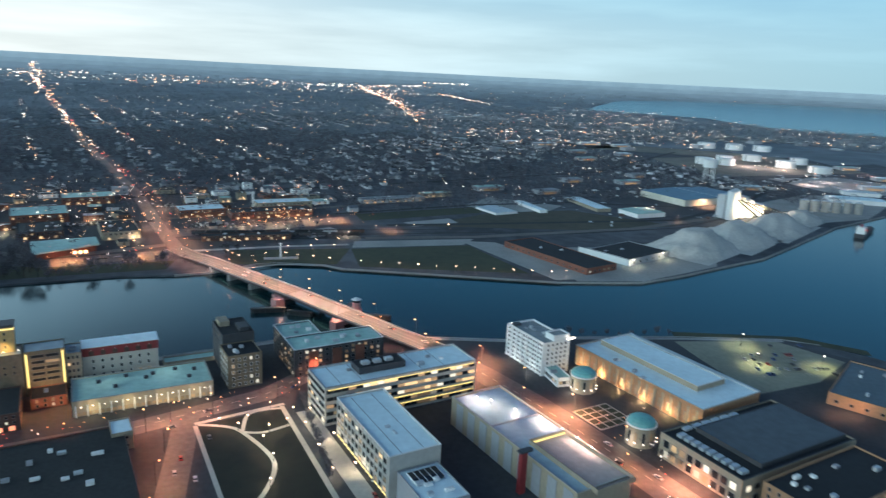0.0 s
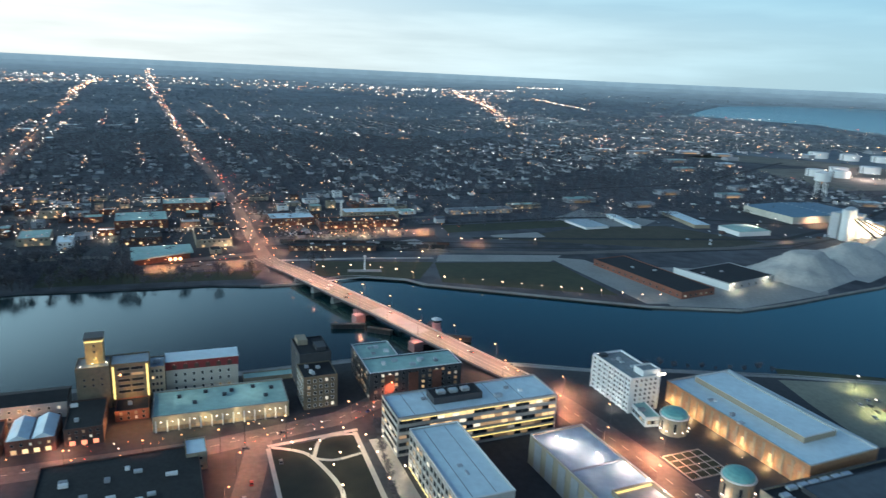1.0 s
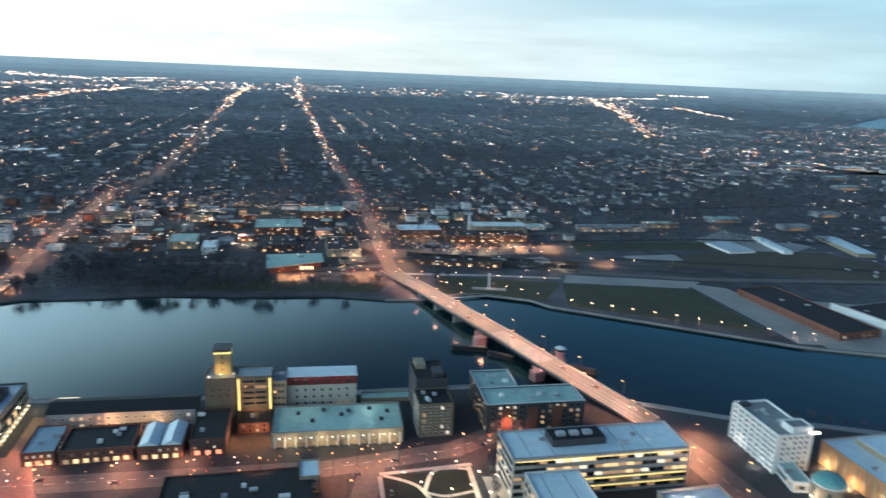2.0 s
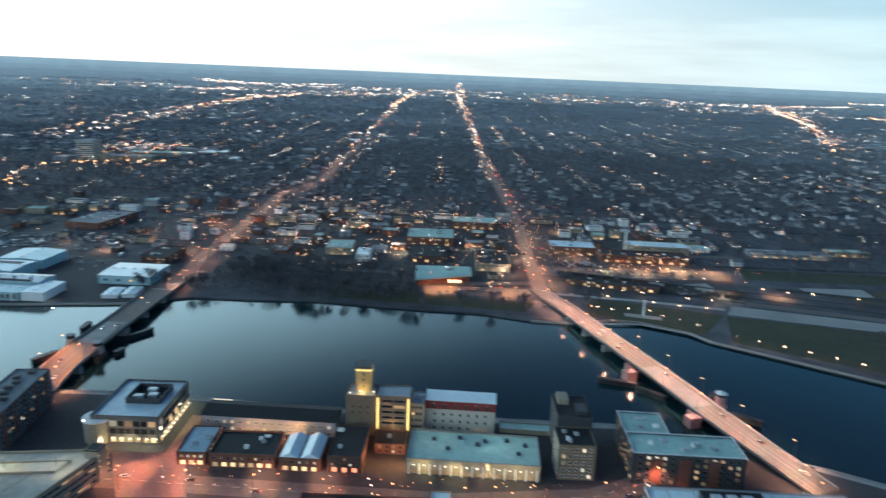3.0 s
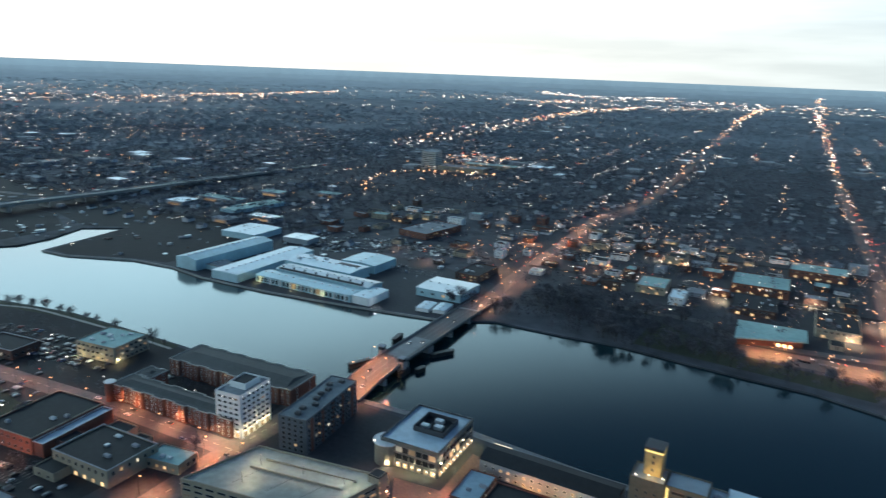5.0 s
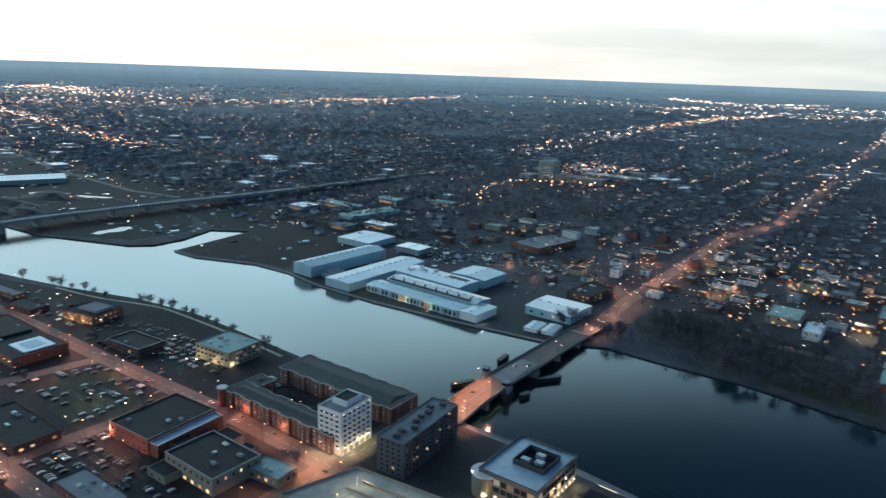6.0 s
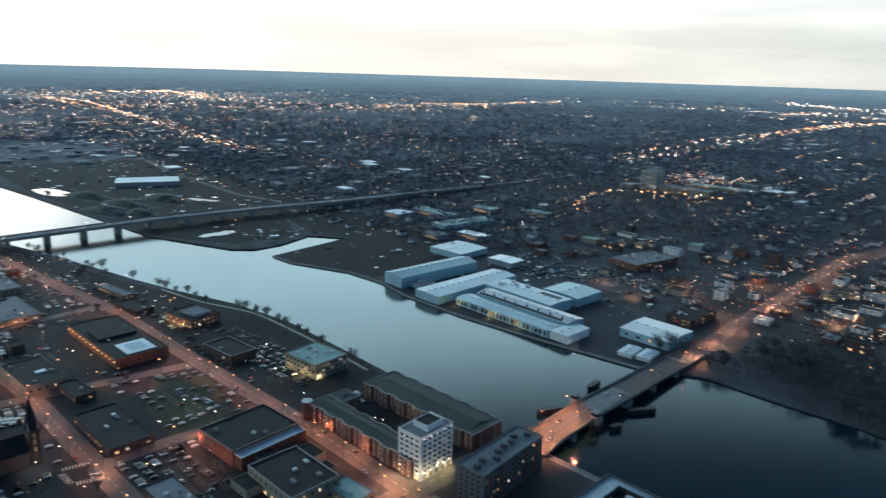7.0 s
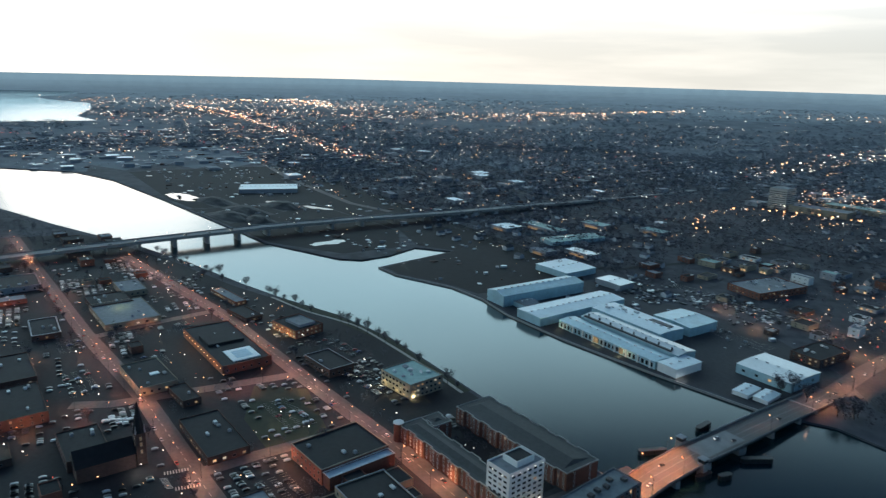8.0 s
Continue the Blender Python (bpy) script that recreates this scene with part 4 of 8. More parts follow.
# ---------------------------------------------------------------- downtown, river row
block("market_hall", "sprawling low hall with dark gravel roof", -37, 182, 68, 70, 4, 7.5, M_BRICK_D, M_BROWN_ROOF, "market hall", 1, 8, 8, 0.3, 2.4, 2.2, 16)
block("stair_house", "pale roofed stair house beside the market hall", -6.5, 216, 9.5, 15, 4, 8.6, M_TAN, M_WHITE_ROOF, "building", 2, 2, 3, 0.2, 1.4, 1.4, 0)

b = thing("apartment_block", 117.7, 280.2, 0, 2.5, "dark clad apartment block with pale green flat roof", "apartment building")
volume(b, 57.8, 22, 17, M_DARKWALL, M_TEAL_ROOF, 0, -9, coping=M_WHITE)
volume(b, 24, 24, 17, M_DARKWALL, M_TEAL_ROOF, -17, 14.1, coping=M_WHITE)
windows(b, "front", 57.8, 22, 1.0, 5, 3.35, 13, 1.9, 2.0, 0.3, 1.5, off=(0, -9))
windows(b, "left", 57.8, 22, 1.0, 5, 3.35, 5, 1.7, 2.0, 0.35, 1.5, off=(0, -9))
windows(b, "left", 24, 24, 1.0, 5, 3.35, 5, 1.7, 2.0, 0.3, 1.5, off=(-17, 14.1))
windows(b, "right", 57.8, 22, 1.0, 5, 3.35, 5, 1.7, 2.0, 0.3, 1.5, off=(0, -9))
for i in range(3):
    part("brick_bay", Build().box(-20 + i * 15, -14 + i * 15, -20.5, -20.02, 0, 15.4), M_BRICK, b)
units(b, 8, 50, 14, 17, 0, -9)
units(b, 4, 18, 16, 17, -17, 14)

b = thing("apartment_tower", 60, 267.5, 0, 4, "grey stone block with a taller dark wing behind", "apartment building")
volume(b, 19.5, 20, 19.5, M_MILL, M_DARK_ROOF)
windows(b, "front", 19.5, 20, 1.2, 5, 3.8, 5, 1.6, 2.0, 0.25, 1.2, frame_m=M_WHITE)
windows(b, "left", 19.5, 20, 1.2, 5, 3.8, 5, 1.6, 2.0, 0.1, 1.2, frame_m=M_WHITE)
volume(b, 19, 27, 25, M_DARKWALL, M_DARK_ROOF, 1.5, 23.6)
windows(b, "left", 19, 27, 1.2, 7, 3.4, 7, 1.5, 1.8, 0.12, 1.2, off=(1.5, 23.6))
windows(b, "right", 19, 27, 1.2, 7, 3.4, 7, 1.5, 1.8, 0.12, 1.2, off=(1.5, 23.6))
part("stair_head", Build().box(-6, 0, 26, 36, 25, 28.2), M_TAN, b)
part("stair_head", Build().box(3, 9, 14, 24, 25, 27.4), M_DARKWALL, b)
units(b, 4, 14, 16, 19.5)

b = thing("parking_deck", 6.5, 267.5, 0, 1.5, "low deck with pale green roof and lamp lit arcade", "parking deck")
volume(b, 70.5, 30.6, 8, M_TAN, M_TEAL_ROOF, coping=M_CONCRETE)
for i in range(13):
    part("column", Build().box(-34 + i * 5.6, -33.4 + i * 5.6, -16.4, -15.7, 0, 6.4), M_WHITE, b)
    lamp_bulb(b, -31.2 + i * 5.6 if i < 12 else 33.4, -16.1, 5.6, 0.42, M_LAMPW, "arcade_lamp")
    if i % 3 == 1:
        q = b.matrix_world @ Vector((-31.2 + i * 5.6, -19, 4.6))
        light(q.x, q.y, q.z, 500, (1.0, 0.76, 0.36), 0.5)
shopfront(b, "front", 70.5, 30.6, 24, 2.2, M_DIMLIT, 1.2)
for x, y in ((-22, 6), (-8, 9), (6, 7), (18, 9), (28, 5), (-14, -3), (2, 3), (24, -4)):
    hvac(b, x, y, 8, 2.2, 2.0, 1.5, M_DARKWALL)
# two added fill lights brighten the deck roof; no lamp hangs there
light(-12, 272, 17, 500, (0.85, 1.0, 0.9))
light(22, 272, 17, 500, (0.85, 1.0, 0.9))

b = thing("mill_building", -50, 285, 0, 3, "tall tan converted mill with yellow lit corner strips and tower", "mill")
volume(b, 17, 16, 24.6, M_MILL, M_GREY_ROOF, -10, 9)
volume(b, 20, 15, 25, M_MILL, M_PALE_ROOF, 9, 8.5)
windows(b, "front", 20, 15, 8, 5, 3.4, 2, 6.5, 1.9, 0.3, 3, off=(9, 8.5))
windows(b, "left", 17, 16, 3, 6, 3.5, 3, 1.2, 1.6, 0.15, 2, off=(-10, 9))
windows(b, "front", 17, 16, 14, 2, 3.5, 3, 1.1, 1.4, 0.1, 2, off=(-10, 9))
for x in (0.2, 17.6):
    part("light_strip", Build().box(x - 0.5, x + 0.5, 0.5, 0.9, 5, 24.4), M_STRIP, b, "yellow glowing wall strip")
# amber lamplight on the tower is put into its wall colour
part("tower", at(shell(9, 9, 24, 39), -9, 12), mat("lamplight_tinted_masonry", (0.46, 0.34, 0.16), 0.85, scale=0.5), b, "square amber lit tower")
part("tower_cap", at(Build().box(-5, 5, -5, 5, 39, 40.2), -9, 12), M_DARKWALL, b)
part("tower_band", at(shell(9.3, 9.3, 37.4, 38.2), -9, 12), M_STRIP, b, "yellow light band")
for z in (27, 31, 34.5):
    ob = part("window", win_mesh(1.1, 1.6, M_GLASS), (), b)
    ob.matrix_basis = pose(-9, 7.5, z)
for x, y, z in ((-10, 5, 26), (-16, 3, 25.6), (-3, 5, 26)):
    lamp_bulb(b, x, y, z, 0.5, M_LAMPW)
q = b.matrix_world @ Vector((-9, 4.0, 26.5))
light(q.x, q.y, q.z, 380, (1.0, 0.62, 0.16), 0.4)
q = b.matrix_world @ Vector((9, -3, 9))
light(q.x, q.y, q.z, 600, (1.0, 0.55, 0.2), 0.5)

b = thing("mill_building", -3.4, 304, 0, 1.5, "long tan mill wing with red lit mansard band", "mill")
volume(b, 40.5, 13, 18.4, mat("pale_stucco", (0.48, 0.46, 0.4), 0.85, scale=0.4, var=0.15), M_GREY_ROOF)
part("mansard", shell(41.1, 13.6, 14.6, 19.8), M_REDPAINT, b, "red painted mansard band")
part("upper_roof", Build().box(-20.8, 20.8, -7.0, 7.0, 19.82, 20.2), M_WHITE_ROOF, b)
windows(b, "front", 40.5, 13, 1.6, 3, 4.3, 7, 1.5, 2.2, 0.15, 3, frame_m=M_WHITE)
windows(b, "right", 40.5, 13, 1.6, 3, 4.3, 3, 1.4, 2.2, 0.1, 1.5, frame_m=M_WHITE)
for i in range(6):
    x = -15.5 + i * 6.2
    part("dormer", Build().box(x - 1.3, x + 1.3, -7.5, -6.7, 15.2, 17.6), M_BRICK_D, b)
    lamp_bulb(b, x, -7.6, 18.4, 0.32, M_COOLLIT, "mansard_lamp")
block("mill_link", "low link building with pale roof between mill wings", -28, 298, 8.5, 16, 1.5, 20, M_TAN, M_PALE_ROOF, "building", 5, 3, 3, 0.2, 1.4, 1.8, 2)
# this block stands in for the lit brick court below the mill
block("brick_annex", "brick block standing in for an orange lit court", -40, 276, 17, 16, 3, 5.5, M_BRICK, M_BROWN_ROOF, "building", 2, 4, 3, 0.3, 1.4, 1.8, 1)
light(-33, 256, 6, 1900, (1.0, 0.42, 0.16), 0.5)
light(-47, 256, 6, 1500, (1.0, 0.42, 0.16), 0.5)
block("dock_terrace", "long low terrace with lamp strip on the river edge", 40, 306, 40, 9, 1, 2.2, M_TAN, M_TEAL_ROOF, "terrace", 0, hv=0)

b = thing("warehouse", -112.5, 289, 0, 2, "long pale brick warehouse with pitched dark roof", "warehouse")
volume(b, 78, 19, 9, M_GREYWALL, M_DARK_ROOF, parapet=0.2)
g = Build()
g.add([(-39.5, -10, 9.3), (39.5, -10, 9.3), (39.5, 10, 9.3), (-39.5, 10, 9.3), (-39.5, 0, 12.2), (39.5, 0, 12.2)], [(0, 1, 5, 4), (2, 3, 4, 5), (1, 2, 5), (3, 0, 4), (0, 3, 2, 1)])
part("pitched_roof", g, M_DARK_ROOF, b)
windows(b, "front", 78, 19, 1.2, 2, 4, 16, 1.6, 1.7, 0.35, 1.5, frame_m=M_WHITE)
part("ridge_strip", Build().box(-39, -28, 9.9, 10.2, 9.35, 9.75), M_COOLLIT, b, "bright eave light")
for x in (-6, 17):
    q = b.matrix_world @ Vector((x, -15.5, 3.2))
    light(q.x, q.y, q.z, 1900, (1.0, 0.44, 0.2), 0.4)

b = thing("bank_building", -188, 281, 0, 5, "glass fronted bank building with pale roof and lit colonnade", "bank")
volume(b, 37.4, 46.6, 15, mat("bronze_cladding", (0.13, 0.125, 0.115), 0.6, scale=0.4, var=0.2), mat("pale_blue_membrane", (0.5, 0.62, 0.68), 0.5, scale=0.2, var=0.25), parapet=1.0, coping=M_DARKWALL)
part("roof_well", at(shell(20, 20, 15, 18.2), 3, 4), M_DARKWALL, b, "dark plant screen")
part("well_floor", at(Build().box(-9.5, 9.5, -9.5, 9.5, 15.02, 15.3), 3, 4), M_DARK_ROOF, b)
for x, y in ((-2, 0), (6, 2), (3, 9)):
    hvac(b, x, y, 15.3, 5, 3.5, 2.2)
windows(b, "front", 37.4, 46.6, 5.2, 2, 4.6, 8, 4.2, 3.6, 0.12, 1.5)
windows(b, "right", 37.4, 46.6, 5.2, 2, 4.6, 10, 4.2, 3.6, 0.12, 1.5)
windows(b, "left", 37.4, 46.6, 5.2, 2, 4.6, 10, 3.9, 3.4, 0.3, 1.5)
shopfront(b, "front", 37.4, 46.6, 8, 3.2, M_WARM)
shopfront(b, "right", 37.4, 46.6, 10, 3.2, M_WARM)
for i in range(8):
    lamp_bulb(b, -16 + i * 4.7, -24.2, 3.0, 0.45, M_LAMPW, "wall_lamp")
for i in range(9):
    lamp_bulb(b, 19.6, -20 + i * 5.0, 3.0, 0.45, M_LAMPW, "wall_lamp")
for x, y in ((-12, -27), (2, -27), (14, -27), (22.5, -12), (22.5, 4), (22.5, 18)):
    q = b.matrix_world @ Vector((x, y, 3))
    light(q.x, q.y, q.z, 520, (1.0, 0.86, 0.5), 0.4)
pb = Build()
pb.cyl(-16, -20, 0, 13, 7.5, n=20)
part("entrance_bow", pb, M_TAN, b, "curved pale entrance bay")
part("bow_cornice", Build().cyl(-16, -20, 13, 13.8, 8.3, n=20), M_WHITE, b)
lamp_bulb(b, -21, -26, 14.3, 0.6, M_LAMPW)

block("shop", "small shop with pale blue flat roof", -142.3, 255.7, 15.4, 28.2, 6, 7, M_BRICK, mat("pale_blue_roof", (0.34, 0.46, 0.52), 0.7, scale=0.3, var=0.2), "shop", 2, 4, 6, 0.3, 1.3, 1.6, 2, shop=3)
block("shop", "brick restaurant with black roof and lit front", -115.1, 255.3, 34.9, 24.5, 5, 7, M_BRICK, M_DARK_ROOF, "shop", 2, 9, 5, 0.3, 1.3, 1.5, 4, shop=7, coping=M_BRICK)
b = block("shop", "brick shop with twin pale gabled roofs", -84, 256, 22, 23.7, 3, 7, M_BRICK, M_GREY_ROOF, "shop", 2, 5, 5, 0.3, 1.3, 1.5, 0, shop=4)
for x in (-5.5, 5.5):
    g = Build()
    g.add([(x - 5, -11.5, 7.7), (x + 5, -11.5, 7.7), (x + 5, 11.5, 7.7), (x - 5, 11.5, 7.7), (x, -11.5, 10.2), (x, 11.5, 10.2)], [(0, 4, 5, 3), (1, 2, 5, 4), (0, 1, 4), (2, 3, 5), (0, 3, 2, 1)])
    part("gable_roof", g, M_WHITE_ROOF, b)
block("shop", "dark brick corner tavern with red signs", -61, 263, 18, 33, 3, 9, M_BRICK_D, M_DARK_ROOF, "shop", 3, 5, 4, 0.4, 1.2, 1.5, 2, shop=3, glow=mat("red_neon_window", (0.4, 0.1, 0.08), 0.4, emit=(1.0, 0.25, 0.12), strength=0.8))

def edge_windows(b, poly, z0, floors, fh, n, w, h, lit, edges):
    """Openings along the named edges of a polygon (counter-clockwise, the building's own axes)."""
    for e in edges:
        (x0, y0), (x1, y1) = poly[e], poly[(e + 1) % len(poly)]
        a = math.degrees(math.atan2(y1 - y0, x1 - x0))
        for f in range(floors):
            for i in range(n):
                t = (i + 0.5) / n
                ob = part("opening", win_mesh(w, h, M_DIMLIT if RNG.random() < lit else M_GLASS, M_CONCRETE), (), b)
                ob.matrix_basis = pose(x0 + (x1 - x0) * t, y0 + (y1 - y0) * t, z0 + f * fh, 0, 0, a)


M_GARAGE = mat("worn_deck_concrete", (0.46, 0.44, 0.38), 0.85, scale=0.25, var=0.3, scale2=0.03)
b = thing("parking_garage", -221.5, 197, 0, 0, "concrete parking garage with open ramp on top", "parking garage")
G4 = [(-43.5, -31), (34.5, -15), (43.5, 31), (-34.5, 15)]
inner = [(x * 0.985, y * 0.97) for x, y in G4]
gw = Build()
vs = [(x, y, 0) for x, y in G4] + [(x, y, 14.3) for x, y in G4] + [(x, y, 14.3) for x, y in inner] + [(x, y, 12) for x, y in inner]
gw.add(vs, [f for k in range(4) for f in ((k, (k + 1) % 4, 4 + (k + 1) % 4, 4 + k), (4 + k, 4 + (k + 1) % 4, 8 + (k + 1) % 4, 8 + k), (8 + k, 8 + (k + 1) % 4, 12 + (k + 1) % 4, 12 + k))])
part("wall", gw, M_TAN, b)
part("roof_deck", Build().prism([(x * 0.984, y * 0.968) for x, y in G4], 12.6, 13.2), M_GARAGE, b)
edge_windows(b, G4, 1.2, 4, 3.2, 11, 5.2, 1.5, 0.25, (0, 1))
RU = Vector((78, 16)).normalized()
RV = Vector((9, 46)).normalized()


def skew(u, v, z):
    q = RU * u + RV * v
    return (q.x, q.y, z)


for v0, v1, nm in ((2, 2.6, "ramp_wall"), (12, 12.6, "ramp_wall")):
    rw = Build()
    rw.add([skew(u, v, z) for z in (13.2, 14.4) for u, v in ((-24, v0), (30, v0), (30, v1), (-24, v1))], [(0, 1, 5, 4), (1, 2, 6, 5), (2, 3, 7, 6), (3, 0, 4, 7), (4, 5, 6, 7)])
    part(nm, rw, M_TAN, b)
rp = Build()
rp.add([skew(-24, 2.7, 13.24), skew(30, 2.7, 14.1), skew(30, 11.9, 14.1), skew(-24, 11.9, 13.24)], [(0, 1, 2, 3)])
part("ramp", rp, M_GARAGE, b)
for u, v in ((-22, 7), (4, 7), (28, 7), (-14, -12)):
    x, y, _ = skew(u, v, 0)
    part("lamp_post", at(Build().cyl(0, 0, 13.2, 19, 0.12, 0.08, n=6), x, y), M_STEEL, b)
    lamp_bulb(b, x, y, 19.2, 0.35, M_SHOP, "deck_lamp")
    light(-221.5 + x + 0.8, 197 + y, 20.5, 1000, (1.0, 0.84, 0.56), 0.5, 160)
part("stair_tower", at(shell(7, 7, 0, 18), 40, 26), M_TAN, b)
part("stair_roof", at(Build().box(-3.6, 3.6, -3.6, 3.6, 17.2, 17.9), 40, 26), M_DARK_ROOF, b)
for z in (3, 6, 9, 12, 15):
    lamp_bulb(b, 43.8, 23, z, 0.45, M_SHOP, "stair_lamp")
for u in (-18, 2, 20):
    jt = Build()
    jt.add([skew(u, -14, 13.24), skew(u + 0.25, -14, 13.24), skew(u + 0.25, 1.8, 13.24), skew(u, 1.8, 13.24)], [(0, 1, 2, 3)])
    part("roof_joint", jt, M_DARK_ROOF, b)

for x, y in ((-165, 236), (-205, 233), (-140, 236), (-100, 238), (-178, 226), (-192, 244), (-70, 240), (-152, 250)):
    light(x, y, 7, 4200, (1.0, 0.38, 0.24), 0.5, 140)
b = thing("bank_tower", -299.3, 240, 0, 8, "white eight storey office tower lit at its base", "office tower")
volume(b, 19, 28.6, 28, M_WHITE, M_GREY_ROOF, parapet=1.0)
windows(b, "front", 19, 28.6, 5.2, 7, 3.3, 4, 2.9, 1.7, 0.05, 1.2, frame_m=M_WHITE)
windows(b, "right", 19, 28.6, 5.2, 7, 3.3, 6, 2.9, 1.7, 0.05, 1.2, frame_m=M_WHITE)
windows(b, "left", 19, 28.6, 5.2, 7, 3.3, 6, 2.9, 1.7, 0.05, 1.2, frame_m=M_WHITE)
part("penthouse", at(shell(12, 14, 28, 32), 0, 2), M_WHITE, b)
part("penthouse_roof", at(Build().box(-5.6, 5.6, -6.6, 6.6, 30.8, 31.2), 0, 2), M_DARK_ROOF, b)
shopfront(b, "front", 19, 28.6, 4, 3.2, M_SHOP)
shopfront(b, "right", 19, 28.6, 5, 3.2, M_DIMLIT)
for i in range(4):
    lamp_bulb(b, -7.4 + i * 4.9, -14.8, 5.0, 0.5, M_LAMPW, "wall_lamp")
for i in range(5):
    lamp_bulb(b, 10.0, -11.4 + i * 5.6, 5.0, 0.5, M_LAMPW, "wall_lamp")
for i in range(5):
    lamp_bulb(b, 9.9, -12 + i * 6, 27.4, 0.35, M_LAMPW, "cornice_lamp")
for i in range(2):
    lamp_bulb(b, -4 + i * 8, -14.7, 26.0, 0.35, M_LAMPW, "cornice_lamp")
for x, y in ((-5, -19), (6, -19), (13.5, -8), (13.5, 6)):
    q = b.matrix_world @ Vector((x, y, 2.5))
    light(q.x, q.y, q.z, 700, (1.0, 0.8, 0.45), 0.4)

b = thing("condominium", -258.2, 264.3, 0, 10, "dark grey condominium slab with stacked balconies", "apartment building")
volume(b, 19.2, 60.2, 22, mat("slate_cladding", (0.1, 0.12, 0.14), 0.55, scale=0.4, var=0.25), mat("blue_grey_roof", (0.16, 0.2, 0.22), 0.8, scale=0.3, var=0.3), parapet=0.6)
windows(b, "right", 19.2, 60.2, 1.0, 7, 3.1, 16, 1.7, 1.9, 0.08, 1.2)
windows(b, "front", 19.2, 60.2, 1.0, 7, 3.1, 4, 2.0, 1.9, 0.06, 1.5)
for f in range(6):
    for u in (-20, -4, 12):
        part("balcony", Build().box(9.6, 11.2, u, u + 5, 3.9 + f * 3.1, 4.15 + f * 3.1), M_CONCRETE, b)
        part("balcony_rail", Build().box(11.1, 11.18, u, u + 5, 4.2 + f * 3.1, 5.1 + f * 3.1), M_STEEL, b)
for u in (-24, -12, 0, 12, 24):
    part("brick_bay", Build().box(9.55, 9.9, u - 1.6, u + 1.2, 0, 21), M_BRICK, b)
for i in range(8):
    hvac(b, RNG.uniform(-4, 4), -25 + i * 7, 22, 3.4, 2.8, 1.9, M_DARKWALL)

b = thing("courtyard_apartments", -345, 257, 0, 6, "brick courtyard apartments with dark pitched roofs edged by pale parapets", "apartment building")
M_SLATE = mat("grey_slate", (0.06, 0.066, 0.066), 0.8, scale=0.4, var=0.3)


def notched(x0, x1, y0, y1, bay=9.0, deep=1.3):
    """The outline of a wing whose long sides step in and out by bays (counter-clockwise)."""
    n = max(3, int((x1 - x0) / bay))
    cut = [x0 + (x1 - x0) * i / n for i in range(n + 1)]
    low, top = [], []
    for i in range(n):
        d = deep if i % 2 else 0.0
        low += [(cut[i], y0 + d), (cut[i + 1], y0 + d)]
        top += [(cut[i], y1 - d), (cut[i + 1], y1 - d)]
    return low + top[::-1]


def wing(b, x0, x1, y0, y1, h, lit):
    poly = notched(x0, x1, y0, y1)
    n = len(poly)
    part("wall", Build().prism(poly, 0, h - 0.02), M_BRICK, b)
    cx, cy = (x0 + x1) / 2, (y0 + y1) / 2
    part("roof", Build().prism([(cx + (x - cx) * 0.994, cy + (y - cy) * 0.975) for x, y in poly], h - 0.015, h + 0.3), M_SLATE, b)
    ridge = Build()
    hx, hy = (x1 - x0) / 2 - 5, (y1 - y0) / 2 - 4
    ridge.add([(cx - hx, cy - hy, h + 0.31), (cx + hx, cy - hy, h + 0.31), (cx + hx, cy + hy, h + 0.31), (cx - hx, cy + hy, h + 0.31), (cx - hx + 3, cy, h + 1.7), (cx + hx - 3, cy, h + 1.7)],
              [(0, 1, 5, 4), (2, 3, 4, 5), (1, 2, 5), (3, 0, 4)])
    part("ridge", ridge, M_SLATE, b)
    poly = [p for i, p in enumerate(poly) if p != poly[i - 1]]
    n = len(poly)
    rim, ring = Build(), []
    for k, z in ((0.2, h - 0.1), (0.2, h + 0.7), (-0.16, h + 0.7), (-0.16, h - 0.1)):
        for i in range(n):
            (px, py), (qx, qy), (rx, ry) = poly[i - 1], poly[i], poly[(i + 1) % n]
            u, v = Vector((qx - px, qy - py)).normalized(), Vector((rx - qx, ry - qy)).normalized()
            ox, oy = (u.y, -u.x) if u.dot(v) > 0.5 else (u.y + v.y, -u.x - v.x)
            ring.append((qx + ox * k, qy + oy * k, z))
    rim.add(ring, [(j * n + i, j * n + (i + 1) % n, (j + 1) % 4 * n + (i + 1) % n, (j + 1) % 4 * n + i) for j in range(4) for i in range(n)])
    for i in range(n):
        (ax, ay), (bx, by) = poly[i], poly[(i + 1) % n]
        d = math.hypot(bx - ax, by - ay)
        ux, uy = (bx - ax) / d, (by - ay) / d
        if d > 5:
            for f in range(4):
                for k in range(2):
                    g = RNG.choice(LIT) if RNG.random() < lit else M_GLASS
                    ob = part("window", win_mesh(1.4, 1.6, g, M_WHITE), (), b)
                    t = (k + 0.5) / 2 * d
                    ob.matrix_basis = pose(ax + ux * t, ay + uy * t, 1.1 + f * 2.8, 0, 0, math.degrees(math.atan2(uy, ux)))
    part("parapet", rim, M_OFFICE, b, "pale parapet edge stepping round the bays")


